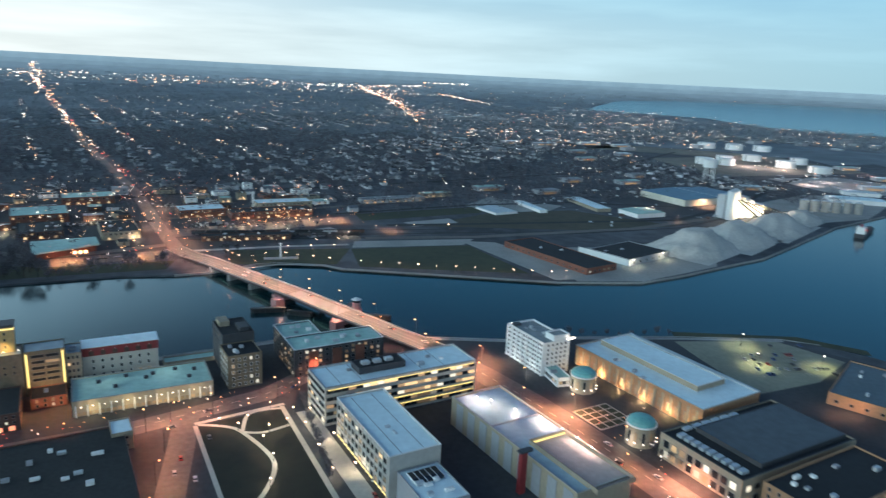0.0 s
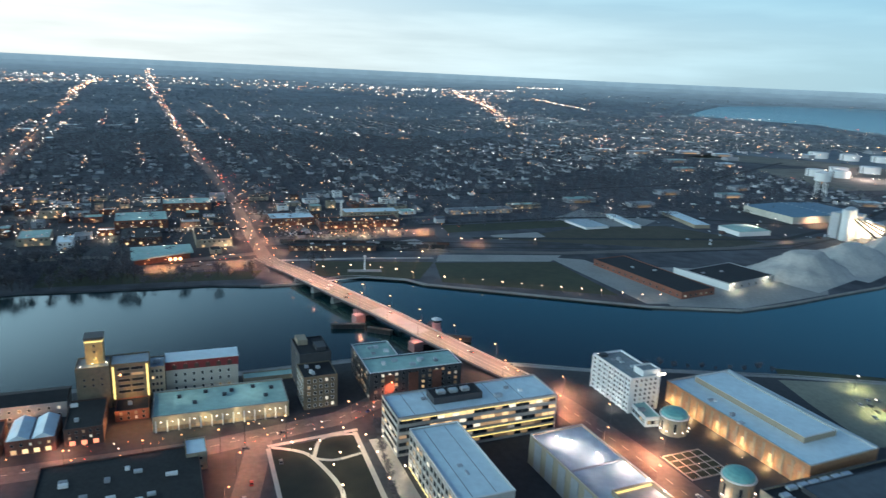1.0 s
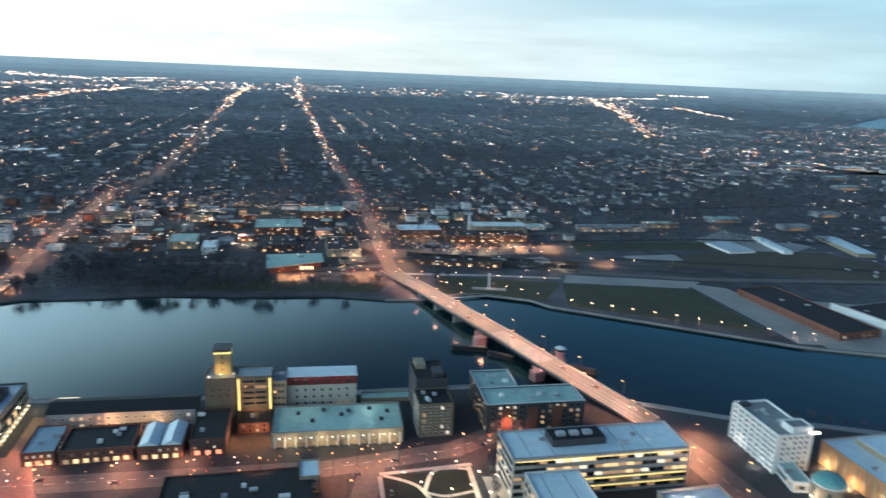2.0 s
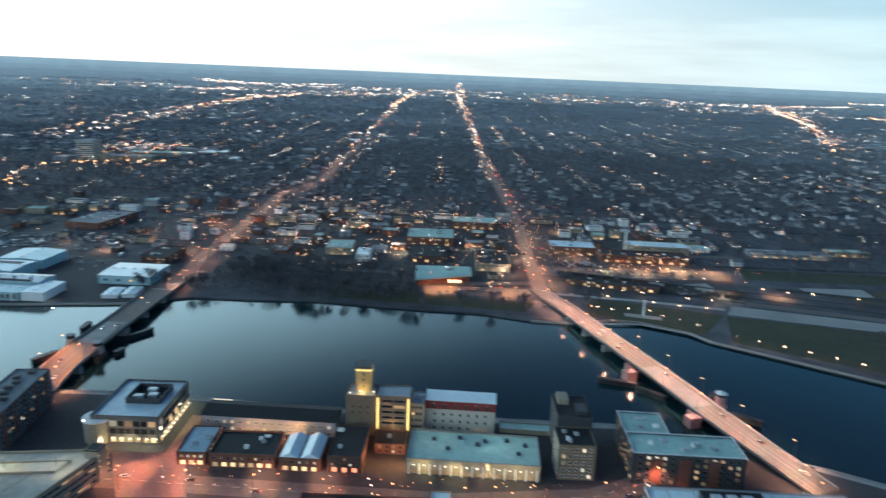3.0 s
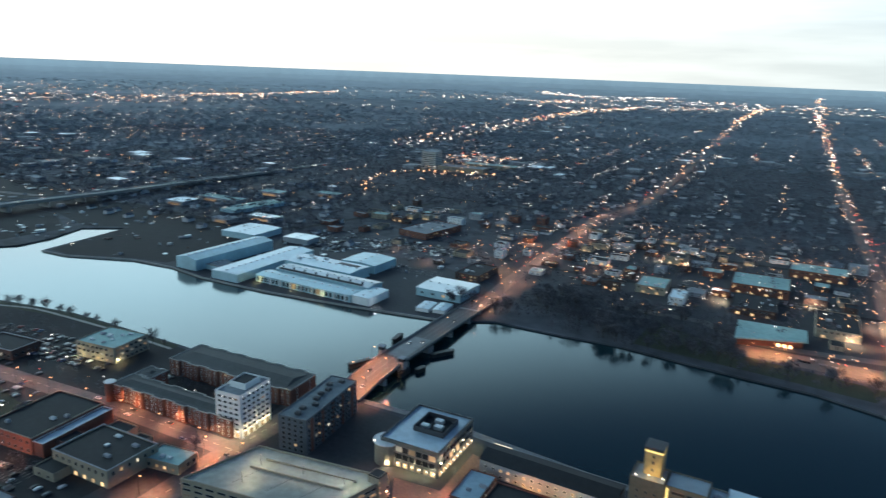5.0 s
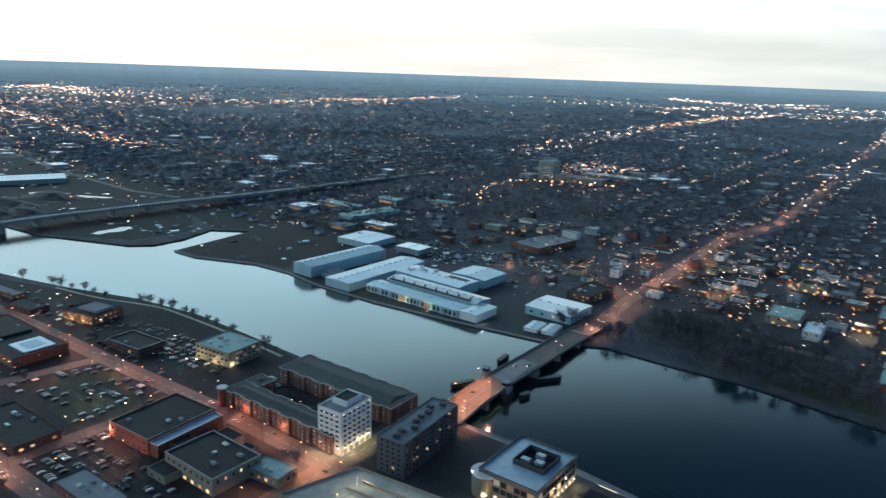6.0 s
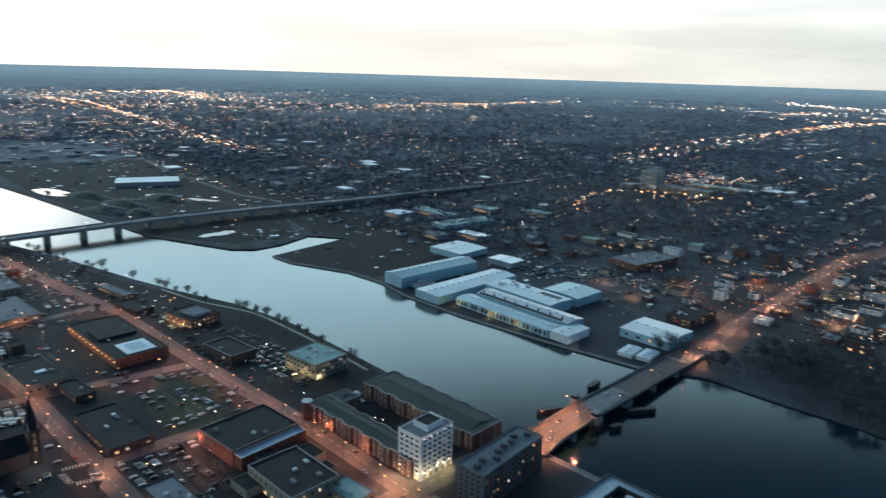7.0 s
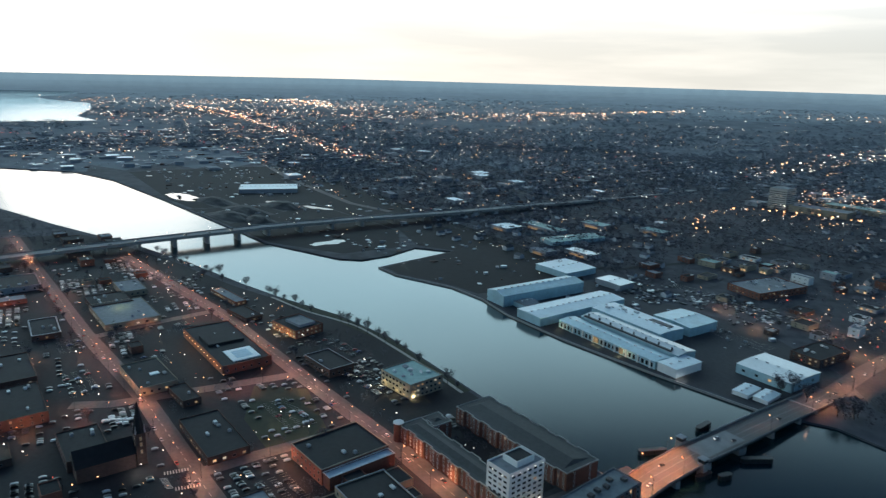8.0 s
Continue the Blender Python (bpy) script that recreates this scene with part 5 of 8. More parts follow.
wing(b, -55, 53, 11, 42, 12, 0.06)
wing(b, -56, 48, -38, -20, 12, 0.08)
wing(b, -55.6, -40, -19.9, -5, 12, 0.05)
part("corner_turret", Build().cyl(-57, -38, 0, 13.4, 3.4, n=14), M_BRICK, b)
part("turret_rim", Build().cyl(-57, -38, 13.4, 13.9, 3.8, n=14), M_WHITE, b)
part("court", Build().box(-38, 46, -19, 10, 0.1, 0.3), M_BROWN_ROOF, b, "dark paved courtyard")
for x, y in ((-20, -8), (-14, -6), (14, 2)):
    lamp_bulb(b, x, y, 4.0, 0.45, M_LAMPW, "court_lamp")
    part("lamp_post", Build().cyl(x, y, 0.3, 3.8, 0.07, n=6), M_STEEL, b)
light(-372, 214, 5, 900, (1.0, 0.45, 0.2))
light(-335, 217, 5, 900, (1.0, 0.45, 0.2))
light(-345, 258, 7, 300, (1.0, 0.8, 0.5))
# ---------------------------------------------------------------- downtown, south
b = block("brick_store", "dark brick store with black roof and white side strip", -394, 168.5, 39.7, 49.7, 8.6, 10, M_BRICK, M_DARK_ROOF, "store", 2, 7, 8, 0.1, 1.6, 2, 3, coping=M_TAN)
volume(b, 8, 48, 8.2, M_BRICK, M_WHITE_ROOF, 24, 0, coping=M_WHITE)
for i in range(4):
    part("entrance_column", Build().box(-21.2, -20.2, -18 + i * 3, -17 + i * 3, 0, 7), M_SHOP, b, "lit entrance column")
light(-415, 142, 4, 700, (1.0, 0.5, 0.2))
block("theatre", "old theatre with black roof and pale parapet", -329.8, 166, 45, 33, 5, 10, M_TAN, M_DARK_ROOF, "theatre", 2, 8, 6, 0.15, 1.5, 2.2, 4, coping=M_GREYWALL, shop=6)
block("shop", "low corner shop with pale roof and bright lamps", -300, 186, 24, 16, 12, 5.5, M_TAN, M_TEAL_ROOF, "shop", 1, 4, 3, 0.5, 2, 2.2, 2)
block("shop", "low flat shop with pale grey roof", -352, 106, 46, 18, 6, 5, M_BRICK_D, M_GREY_ROOF, "shop", 1, 8, 3, 0.3, 2, 2, 3)
b = block("brick_store", "long brick store with amber wall lamps and white skylight", -617, 148.6, 107, 43, 6, 7.5, M_BRICK, M_DARK_ROOF, "store", 1, 0, 6, 0.1, 1.6, 2, 4)
part("skylight", Build().box(22, 48, -10, 14, 7.5, 8.3), M_WHITE_ROOF, b, "bright white roof panel")
part("skylight_well", Build().box(27, 43, -5, 9, 8.3, 8.5), mat("pale_blue_panel", (0.4, 0.62, 0.74), 0.5), b)
part("raised_roof", Build().box(-24, 4, -16, 16, 7.5, 9.6), M_DARK_ROOF, b)
for i in range(13):
    lamp_bulb(b, -50 + i * 8.3, -21.9, 5.2, 0.55, M_AMBER, "wall_lamp")
    if i % 3 == 1:
        q = b.matrix_world @ Vector((-50 + i * 8.3, -24.5, 4))
        light(q.x, q.y, q.z, 350, (1.0, 0.5, 0.2))
b = block("store", "low brick store with dark roof and bright hatch", -580, 78, 56, 30, 8, 6.5, M_TAN, M_DARK_ROOF, "store", 1, 9, 5, 0.15, 2, 2, 4)
part("roof_hatch", Build().box(2, 7, 0, 7, 6.5, 7.4), M_WHITE_ROOF, b)
b = block("restaurant", "riverside restaurant ringed by warm lamps", -636, 223, 40, 32, 16, 8, M_BRICK, M_DARK_ROOF, "restaurant", 2, 8, 6, 0.8, 1.8, 1.8, 2)
part("terrace_roof", at(shell(24, 18, 8, 10.5), 2, 2), M_GREYWALL, b)
part("terrace_cover", at(Build().box(-11.6, 11.6, -8.6, 8.6, 9.6, 10), 2, 2), M_GREY_ROOF, b)
for i in range(9):
    lamp_bulb(b, -18 + i * 4.6, -17.5, 2.6, 0.5, M_SHOP, "wall_lamp")
for x, y in ((-640, 202), (-624, 208)):
    light(x, y, 3, 900, (1.0, 0.66, 0.26))
b = block("office_building", "tan riverside office with pale terraced roof", -470, 262, 38.7, 33, 10, 12, M_TAN, M_TEAL_ROOF, "office building", 3, 8, 7, 0.35, 2.4, 1.9, 9)
for x, y in ((-480, 240), (-462, 243), (-448, 252)):
    light(x, y, 2.5, 600, (1.0, 0.82, 0.4))
block("store", "dark gabled brick hall", -537, 217, 41, 24, 10, 7, M_BRICK_D, M_DARK_ROOF, "hall", 1, 9, 4, 0.05, 1.6, 2.4, 1, coping=M_GREYWALL)
b = block("restaurant", "low lit restaurant row with green floodlit roof", -757, 80, 74, 52, 7, 5.5, M_TAN, M_GREY_ROOF, "restaurant", 1, 14, 6, 0.85, 3, 2, 4)
light(-770, 78, 9, 600, (0.85, 0.9, 0.3))
block("store", "low flat store with sunlit hatch", -804, 70, 40, 40, 7, 6, M_BRICK_D, M_DARK_ROOF, "store", 1, 6, 5, 0.1, 2, 2, 5)
block("store", "pale flat roofed store", -846, 96, 48, 26, 6, 6, M_TAN, M_GREY_ROOF, "store", 1, 6, 4, 0.1, 2, 2, 4)
block("store", "dark low store beside a lot", -700, 188, 40, 18, 14, 4.5, M_BRICK_D, M_DARK_ROOF, "store", 1, 6, 3, 0.2, 2, 1.6, 1)
b = block("motel", "low riverside motel with lit windows", -768, 188, 62, 13, 12, 4, M_BRICK, M_GREY_ROOF, "motel", 1, 18, 2, 0.8, 2, 1.8, 2)
block("store", "long low shop with bright sign", -458, 102, 62, 28, 6, 5.5, M_BRICK_D, M_DARK_ROOF, "store", 1, 10, 4, 0.55, 2.4, 1.8, 4)
block("pub", "small dark pub with a lit window", -533, 97, 32, 14, 10, 5, M_BRICK_D, M_DARK_ROOF, "pub", 1, 5, 2, 0.4, 2, 1.6, 1)
block("house", "low dark building with pale edge", -742, 8, 50, 24, 3, 5, M_BRICK_D, M_DARK_ROOF, "building", 1, 8, 3, 0.1, 2, 2, 3, coping=M_WHITE)
block("warehouse", "broad low warehouse with dark roof", -920, -16, 55, 44, 5, 6, M_GREYWALL, M_DARK_ROOF, "warehouse", 1, 6, 4, 0.1, 2, 2, 4)
block("warehouse", "long flat hall with dark roof", -640, -20, 60, 34, 6, 7, M_BRICK_D, M_DARK_ROOF, "warehouse", 1, 6, 4, 0.1, 2, 2, 4)
block("store", "dark block with lit rear windows", -567, -14, 60, 34, 6, 8, M_BRICK_D, M_DARK_ROOF, "store", 2, 8, 5, 0.2, 1.6, 2, 4)
block("parish_hall", "brick parish hall beside the church", -482, 24, 44, 26, 6, 7, M_BRICK_D, M_DARK_ROOF, "hall", 2, 8, 5, 0.3, 1.5, 1.7, 3)

placed = [(-478, 160, 46), (-500, 242, 40), (-393, 113, 24), (-617, 148, 62), (-580, 78, 34), (-757, 80, 46), (-804, 70, 30), (-846, 96, 30), (-458, 102, 38), (-533, 97, 20), (-742, 8, 30), (-920, -16, 36), (-640, -20, 36), (-567, -14, 36), (-482, 24, 30), (-452, 40, 30)]
for row in range(7):
    for col in range(17):
        x, y = -1180 + col * 46 + RNG.uniform(-8, 8), -150 + row * 48 + col * 5 + RNG.uniform(-6, 6)
        lx, ly = RNG.uniform(18, 34), RNG.uniform(16, 28)
        if y > 215 - (-x - 400) * 0.12 or RNG.random() < 0.3 or any(math.hypot(x - a, y - c) < d + max(lx, ly) * 0.62 for a, c, d in placed):
            continue
        hit = False
        for pts, wid in ROADS.values():
            for (x0, y0), (x1, y1) in zip(pts, pts[1:]):
                t = max(0.0, min(1.0, ((x - x0) * (x1 - x0) + (y - y0) * (y1 - y0)) / ((x1 - x0) ** 2 + (y1 - y0) ** 2)))
                hit |= math.hypot(x - x0 - (x1 - x0) * t, y - y0 - (y1 - y0) * t) < wid / 2 + max(lx, ly) * 0.62
        if hit:
            continue
        placed.append((x, y, max(lx, ly) * 0.62))
        block("commercial_building", RNG.choice(("low flat roofed shop among parking lots", "plain brick block with dark roof", "small two storey brick building")), x, y, lx, ly, 6, RNG.choice((4.5, 5.5, 6.5, 8)),
              RNG.choice((M_BRICK, M_BRICK_D, M_TAN, M_BRICK_D)), RNG.choice((M_DARK_ROOF, M_DARK_ROOF, M_BROWN_ROOF, M_GREY_ROOF)), "building", 1, 2, 2, 0.4, 2, 1.6, 1)

for x, y in ((-1033, 60), (-965, 103), (-896, 124), (-527, 140), (-527, -8), (-520, 27), (-379, 132), (-386, 216), (-544, 229), (-667, 51), (-861, 39), (-836, -20), (-666, -2), (-410, 140)):
    light(x, y, 6, 2600, RNG.choice(((1.0, 0.28, 0.18), (1.0, 0.4, 0.22), (1.0, 0.34, 0.2))), 0.5)
# church with a steep spire
b = thing("church", -452, 40, 0, 6, "dark brick church with a steep black spire", "church")
part("nave_wall", at(shell(18, 34, 0, 10), -2, -6), M_BRICK_D, b)
g = Build()
g.add([(-11.6, -23.6, 9.6), (7.6, -23.6, 9.6), (7.6, 11.6, 9.6), (-11.6, 11.6, 9.6), (-2, -23.6, 18), (-2, 11.6, 18)], [(0, 4, 5, 3), (1, 2, 5, 4), (0, 1, 4), (2, 3, 5), (0, 3, 2, 1)])
part("nave_roof", g, M_DARK_ROOF, b)
part("tower", at(shell(6, 6, 0, 22), 3, 15), M_BRICK_D, b)
part("spire", Build().cyl(3, 15, 22.1, 43, 4.2, 0.12, n=8), M_DARK_ROOF, b, "steep black spire")
for sx in (-1, 1):
    for sy in (-1, 1):
        part("pinnacle", Build().cyl(3 + sx * 2.7, 15 + sy * 2.7, 22, 28, 0.7, 0.05, n=6), M_GREYWALL, b, "pale corner pinnacle")
for z in (8, 13, 17):
    ob = part("belfry_window", win_mesh(1.4, 2.6, M_DIMLIT), (), b)
    ob.matrix_basis = pose(3, 12, z)
    ob = part("belfry_window", win_mesh(1.4, 2.6, M_DIMLIT), (), b)
    ob.matrix_basis = pose(6, 15, z, 0, 0, 90)
light(-438, 52, 3, 500, (1, 0.95, 0.85))
lamp_bulb(b, 11, 13, 3.4, 0.5, M_LAMPW)

# ---------------------------------------------------------------- works on the west quay
def hall(cx, cy, lx, ly, ang, h, label, roof=M_WHITE_ROOF, rise=1.6, wall=M_METAL, nwin=0, lit=0.1, axis="y"):
    b = thing("factory_hall", cx, cy, 0, ang, label, "factory")
    part("wall", shell(lx, ly, 0, h), wall, b)
    g, x, y = Build(), lx / 2 + 0.4, ly / 2 + 0.4
    if axis == "y":
        g.add([(-x, -y, h), (x, -y, h), (x, y, h), (-x, y, h), (0, -y, h + rise), (0, y, h + rise)], [(0, 4, 5, 3), (1, 2, 5, 4), (0, 1, 4), (2, 3, 5), (0, 3, 2, 1)])
    else:
        g.add([(-x, -y, h), (x, -y, h), (x, y, h), (-x, y, h), (-x, 0, h + rise), (x, 0, h + rise)], [(0, 1, 5, 4), (2, 3, 4, 5), (1, 2, 5), (3, 0, 4), (0, 3, 2, 1)])
    part("roof", g, roof, b)
    n = max(3, int((ly if axis == "y" else lx) / 9))
    for i in range(n):
        if axis == "y":
            yy = -y + 2 * y * (i + 0.5) / n
            part("roof_vent", Build().box(-0.7, 0.7, yy - 1.2, yy + 1.2, h + rise - 0.2, h + rise + 0.8), M_METAL, b)
        else:
            xx = -x + 2 * x * (i + 0.5) / n
            part("roof_vent", Build().box(xx - 1.2, xx + 1.2, -0.7, 0.7, h + rise - 0.2, h + rise + 0.8), M_METAL, b)
    if nwin:
        windows(b, "front", lx, ly, h * 0.35, 1, h, nwin, 3, 2.2, lit, 1.0)
        windows(b, "right", lx, ly, h * 0.35, 1, h, max(2, nwin // 2), 3, 2.2, lit, 1.0)
    return b


M_PALEBLUE = mat("weathered_blue_cladding", (0.42, 0.6, 0.66), 0.4, metal=0.15, scale=0.25, var=0.22, scale2=0.03)
hall(-618, 505, 31, 118, 1.5, 12.5, "long pale blue steel factory hall end on to the river", M_PALEBLUE, 3.0, M_PALEBLUE)
hall(-590, 470, 22, 20, 3, 5.5, "low dark gabled shed between the factory halls", M_GREY_ROOF, 2.5, M_PALEBLUE)
hall(-555, 505, 36, 126, 4, 9, "white roofed factory hall reaching the quay", M_WHITE_ROOF, 1.6, M_PALEBLUE)
b = hall(-462, 474, 124, 22, 2.2, 7.6, "low pale quay shed with tall glazed front", M_PALEBLUE, 1.2, M_PALEBLUE, 0, 0, "x")
windows(b, "front", 124, 22, 1.2, 1, 7, 24, 3.4, 4.6, 0.0, 1.5, frame_m=M_WHITE)
for i in range(9):
    part("buttress", Build().box(-56 + i * 14, -54.8 + i * 14, -12.2, -11.0, 0, 7.4), M_WHITE, b)
for x, w in ((-14, 7), (20, 5)):
    part("lit_bay", Build().box(x, x + w, -11.45, -11.2, 1.0, 6.4), M_DIMLIT, b, "dimly glowing yellow bay")
b = hall(-458, 500, 122, 24, 2.2, 9.4, "long narrow hall with a pale metal roof", M_METAL, 2.0, M_PALEBLUE, 0, 0, "x")
part("monitor", Build().box(-58, 52, -11.4, -9.2, 9.4, 11.0), M_DARKWALL, b, "dark roof monitor strip")
for i in range(8):
    part("chimney", Build().cyl(-54 + i * 15, -8.4, 9.4, 13.2, 0.8, n=8), M_STEEL, b)
b = hall(-486, 530, 92, 34, 1.5, 11, "long hall with bright white roof", M_WHITE_ROOF, 1.2, M_PALEBLUE, 0, 0, "x")
part("roof_trench", Build().box(14, 40, 3, 9, 11.5, 12.6), M_DARKWALL, b, "dark glazed roof strip")
for x, y in ((-30, 10), (-20, 4), (-8, 9), (-34, -6)):
    hvac(b, x, y, 11.6, 4.5, 3, 2.4)
hall(-464, 578, 46, 42, 2, 9.5, "pale blue warehouse behind the works", M_PALEBLUE, 1.4, M_PALEBLUE)
hall(-389, 484, 20, 34, 3, 8, "white square building at the end of the quay", M_WHITE_ROOF, 0.4, M_WHITE, 0, 0.2)
hall(-685, 606, 56, 54, 6, 8, "pale shed with grey and white roof", M_WHITE_ROOF, 0.8, M_PALEBLUE)
hall(-607, 618, 38, 26, 6, 7, "small grey works shed", M_METAL, 0.8, M_GREYWALL)
hall(-339, 549, 50, 44, 4, 8.5, "ribbed pale metal warehouse by the bridge", M_METAL, 1.0, M_PALEBLUE, 4, 0.05, "x")
hall(-331, 497, 13, 22, 10, 3.5, "low white boathouse on the quay", M_WHITE_ROOF, 0.5, M_WHITE)
hall(-316, 502, 12, 22, 10, 3.5, "narrow white boathouse on the quay", M_WHITE_ROOF, 0.5, M_WHITE)
hall(-818, 733, 34, 100, -4, 6, "long pale teal warehouse beyond the works", M_TEAL_ROOF, 1.0, M_PALEBLUE)
block("store", "dark flat store near the bridge", -346, 622, 28, 48, 1, 7.5, M_BRICK_D, M_DARK_ROOF, "store", 2, 5, 8, 0.25, 1.8, 1.8, 5)
block("store", "broad flat roofed store with pale roof panels", -504, 770, 48, 80, -6, 8, M_BRICK, M_GREY_ROOF, "store", 2, 8, 12, 0.2, 1.8, 1.8, 8)
for x, y, c in ((-520, 456, (1, 0.9, 0.4)), (-470, 458, (1, 0.9, 0.4)), (-435, 460, (1, 0.9, 0.4)), (-372, 470, (0.9, 1, 1))):
    light(x, y, 3, 350, c)

# ---------------------------------------------------------------- quay north of the bridge, tanks and piles
block("warehouse", "long brick warehouse with dark roof on the quay", 416, 450, 42, 122, 9.4, 6, M_BRICK, M_DARK_ROOF, "warehouse", 1, 6, 14, 0.15, 2, 2, 2)
b = block("warehouse", "dark roofed quay warehouse with white gutter wall", 497, 433, 70, 52, 14, 6.5, M_GREYWALL, M_DARK_ROOF, "warehouse", 1, 6, 5, 0.1, 2, 2, 2)
part("white_wall", Build().box(-36, -35.1, -26, 40, 0, 6.2), M_WHITE, b, "long white wall")
for x, y in ((-33, -28), (20, -28)):
    lamp_bulb(b, x, y, 7.5, 0.9, M_LAMPW, "flood_lamp")
    q = b.matrix_world @ Vector((x, y - 2, 7))
    light(q.x, q.y, q.z, 1600, (1, 0.9, 0.6))
hall(863, 700, 145, 95, 2, 10, "huge blue roofed warehouse with cream walls", mat("blue_roof", (0.16, 0.26, 0.34), 0.6, scale=0.1, var=0.2), 2.0, mat("cream_wall", (0.6, 0.57, 0.48), 0.8, scale=0.2))
hall(676, 615, 50, 40, 0, 6, "pale blue metal shed", M_TEAL_ROOF, 1, M_WHITE)
hall(640, 690, 22, 90, -8, 5, "low cream barrack shed", M_WHITE_ROOF, 1, M_TAN)
hall(481, 688, 36, 48, 6, 3, "pale roofed pavilion on the meadow", M_METAL, 0.6, M_WHITE)
hall(543, 697, 12, 74, -4, 4, "long white roofed shelter", M_WHITE_ROOF, 0.6, M_WHITE)
for x, y, r, h in ((1284, 1085, 19, 15), (1330, 1060, 20, 15), (1483, 1116, 22, 15), (1456, 995, 22, 16), (1456, 905, 24, 14), (1622, 1399, 25, 16), (1676, 1345, 24, 16), (1740, 1300, 25, 16), (1380, 1110, 20, 15), (1560, 1040, 20, 15)):
    b = thing("storage_tank", x, y, 0, 0, "large white cylindrical oil storage tank", "tank", "tank farm")
    part("shell", Build().cyl(0, 0, 0, h, r, n=28), M_WHITE, b)
    part("roof", Build().cyl(0, 0, h, h + 1.6, r, r * 0.1, n=28), M_WHITE, b)
    part("ladder", Build().box(-r - 0.6, -r, -0.8, 0.8, 0, h), M_STEEL, b)
for x, y in ((1400, 960), (1360, 1020), (1500, 1180)):
    light(x, y, 20, 52000, (1, 0.74, 0.62), 2)
for x, y, c in ((1240, 770, (1, 0.7, 0.55)), (1320, 790, (1, 0.72, 0.6)), (1280, 700, (1, 0.8, 0.7)), (1060, 620, (0.9, 1, 1)), (1546, 846, (1, 0.4, 0.25)), (1362, 738, (1, 0.5, 0.3)), (1150, 1470, (1, 0.85, 0.7)), (1010, 1500, (1, 0.85, 0.7)), (1300, 1470, (1, 0.8, 0.6)), (700, 640, (1, 0.6, 0.35)), (830, 640, (1, 0.55, 0.3))):
    light(x, y, 16, 30000, c, 1.5, 150)


M_FIELD = mat("dry_field", (0.2, 0.185, 0.15), 0.95, scale=0.04, color2=(0.11, 0.105, 0.09), scale2=0.006)
for pts, m, lb in (([(1190, 690), (1290, 640), (1460, 730), (1420, 840), (1230, 860)], M_CONCRETE, "pale paved yard of the tank farm"),
                   ([(1120, 900), (1600, 880), (1640, 1180), (1220, 1200)], M_FIELD, "pale gravel ground between oil tanks"),
                   ([(700, 600), (930, 590), (940, 780), (720, 800)], M_PAVE, "grey yard round a huge warehouse"),
                   ([(880, 500), (1010, 500), (1240, 600), (1120, 690), (930, 640)], M_CONCRETE, "concrete yard of the stone works"),
                   ([(1640, 1200), (1800, 1150), (1860, 1400), (1660, 1460)], M_FIELD, "dry ground round the far tanks"),
                   ([(1380, 1500), (1720, 1250), (1500, 1150), (1180, 1420)], M_FIELD, "dry open fields by the motorway"),
                   ([(960, 1430), (1330, 1400), (1350, 1520), (980, 1560)], M_PAVE, "grey lots of a shopping strip"),
                   ([(455, 735), (530, 790), (560, 690), (480, 668)], M_CONCRETE, "pale concrete yard of a depot")):
    slab("pavement", pts, m, lb, "yard", 0.11)
hall(1138, 606, 88, 38, -38, 7, "long white roofed dock warehouse", M_WHITE_ROOF, 1.0, M_WHITE)
hall(1230, 660, 60, 26, -38, 6, "low pale dock shed", M_METAL, 1.0, M_WHITE)
for k in range(6):
    b = thing("silo", 968 + k * 13, 578 - k * 9, 0, 0, "pale concrete storage silo on the dock", "silo", "dock silos")
    part("drum", Build().cyl(0, 0, 0, 17, 6.2, n=16), M_CONCRETE, b)
    part("cap", Build().cyl(0, 0, 17, 19, 6.2, 1.2, n=16), M_METAL, b)
for x, y, lx, ly, a, m in ((1030, 1545, 60, 26, 4, M_WHITE_ROOF), (1110, 1500, 70, 24, -4, M_WHITE_ROOF), (1190, 1560, 46, 22, 2, M_TEAL_ROOF), (1262, 1500, 64, 26, -6, M_WHITE_ROOF), (1330, 1440, 50, 24, -10, M_WHITE_ROOF), (1090, 1320, 50, 24, 6, M_TEAL_ROOF),
                           (1180, 1250, 40, 24, 0, M_WHITE_ROOF), (1010, 1180, 50, 22, 0, M_TEAL_ROOF), (760, 900, 40, 22, 5, M_GREY_ROOF), (860, 860, 46, 20, 0, M_TEAL_ROOF), (940, 930, 36, 22, 8, M_GREY_ROOF), (1060, 760, 44, 24, -20, M_WHITE_ROOF), (1330, 700, 50, 22, -36, M_WHITE_ROOF),
                           (640, 800, 44, 18, 5, M_GREY_ROOF), (560, 850, 50, 20, 3, M_TEAL_ROOF), (1500, 780, 54, 26, -30, M_WHITE_ROOF), (1600, 940, 50, 26, -20, M_TEAL_ROOF), (-905, 745, 90, 26, 3, M_TEAL_ROOF), (-935, 690, 40, 36, 4, M_WHITE_ROOF), (-885, 842, 50, 26, 6, M_TEAL_ROOF), (-800, 895, 46, 24, 4, M_TEAL_ROOF),
                           (-740, 684, 50, 22, 5, M_METAL), (-775, 640, 34, 22, 4, M_GREY_ROOF)):
    b = thing("shed", x, y, 0, a, {M_WHITE_ROOF: "low flat shed with a white roof", M_TEAL_ROOF: "low flat shed with a pale green roof", M_METAL: "low shed with a pale metal roof"}.get(m, "low flat shed with a grey roof"), "shed")
    volume(b, lx, ly, 6.5, M_GREYWALL, m, parapet=0.3)
    part("loading_door", Build().box(-lx * 0.3, lx * 0.3, -ly / 2 - 0.1, -ly / 2, 0, 3.6), M_DIMLIT, b, "row of dimly lit loading doors")


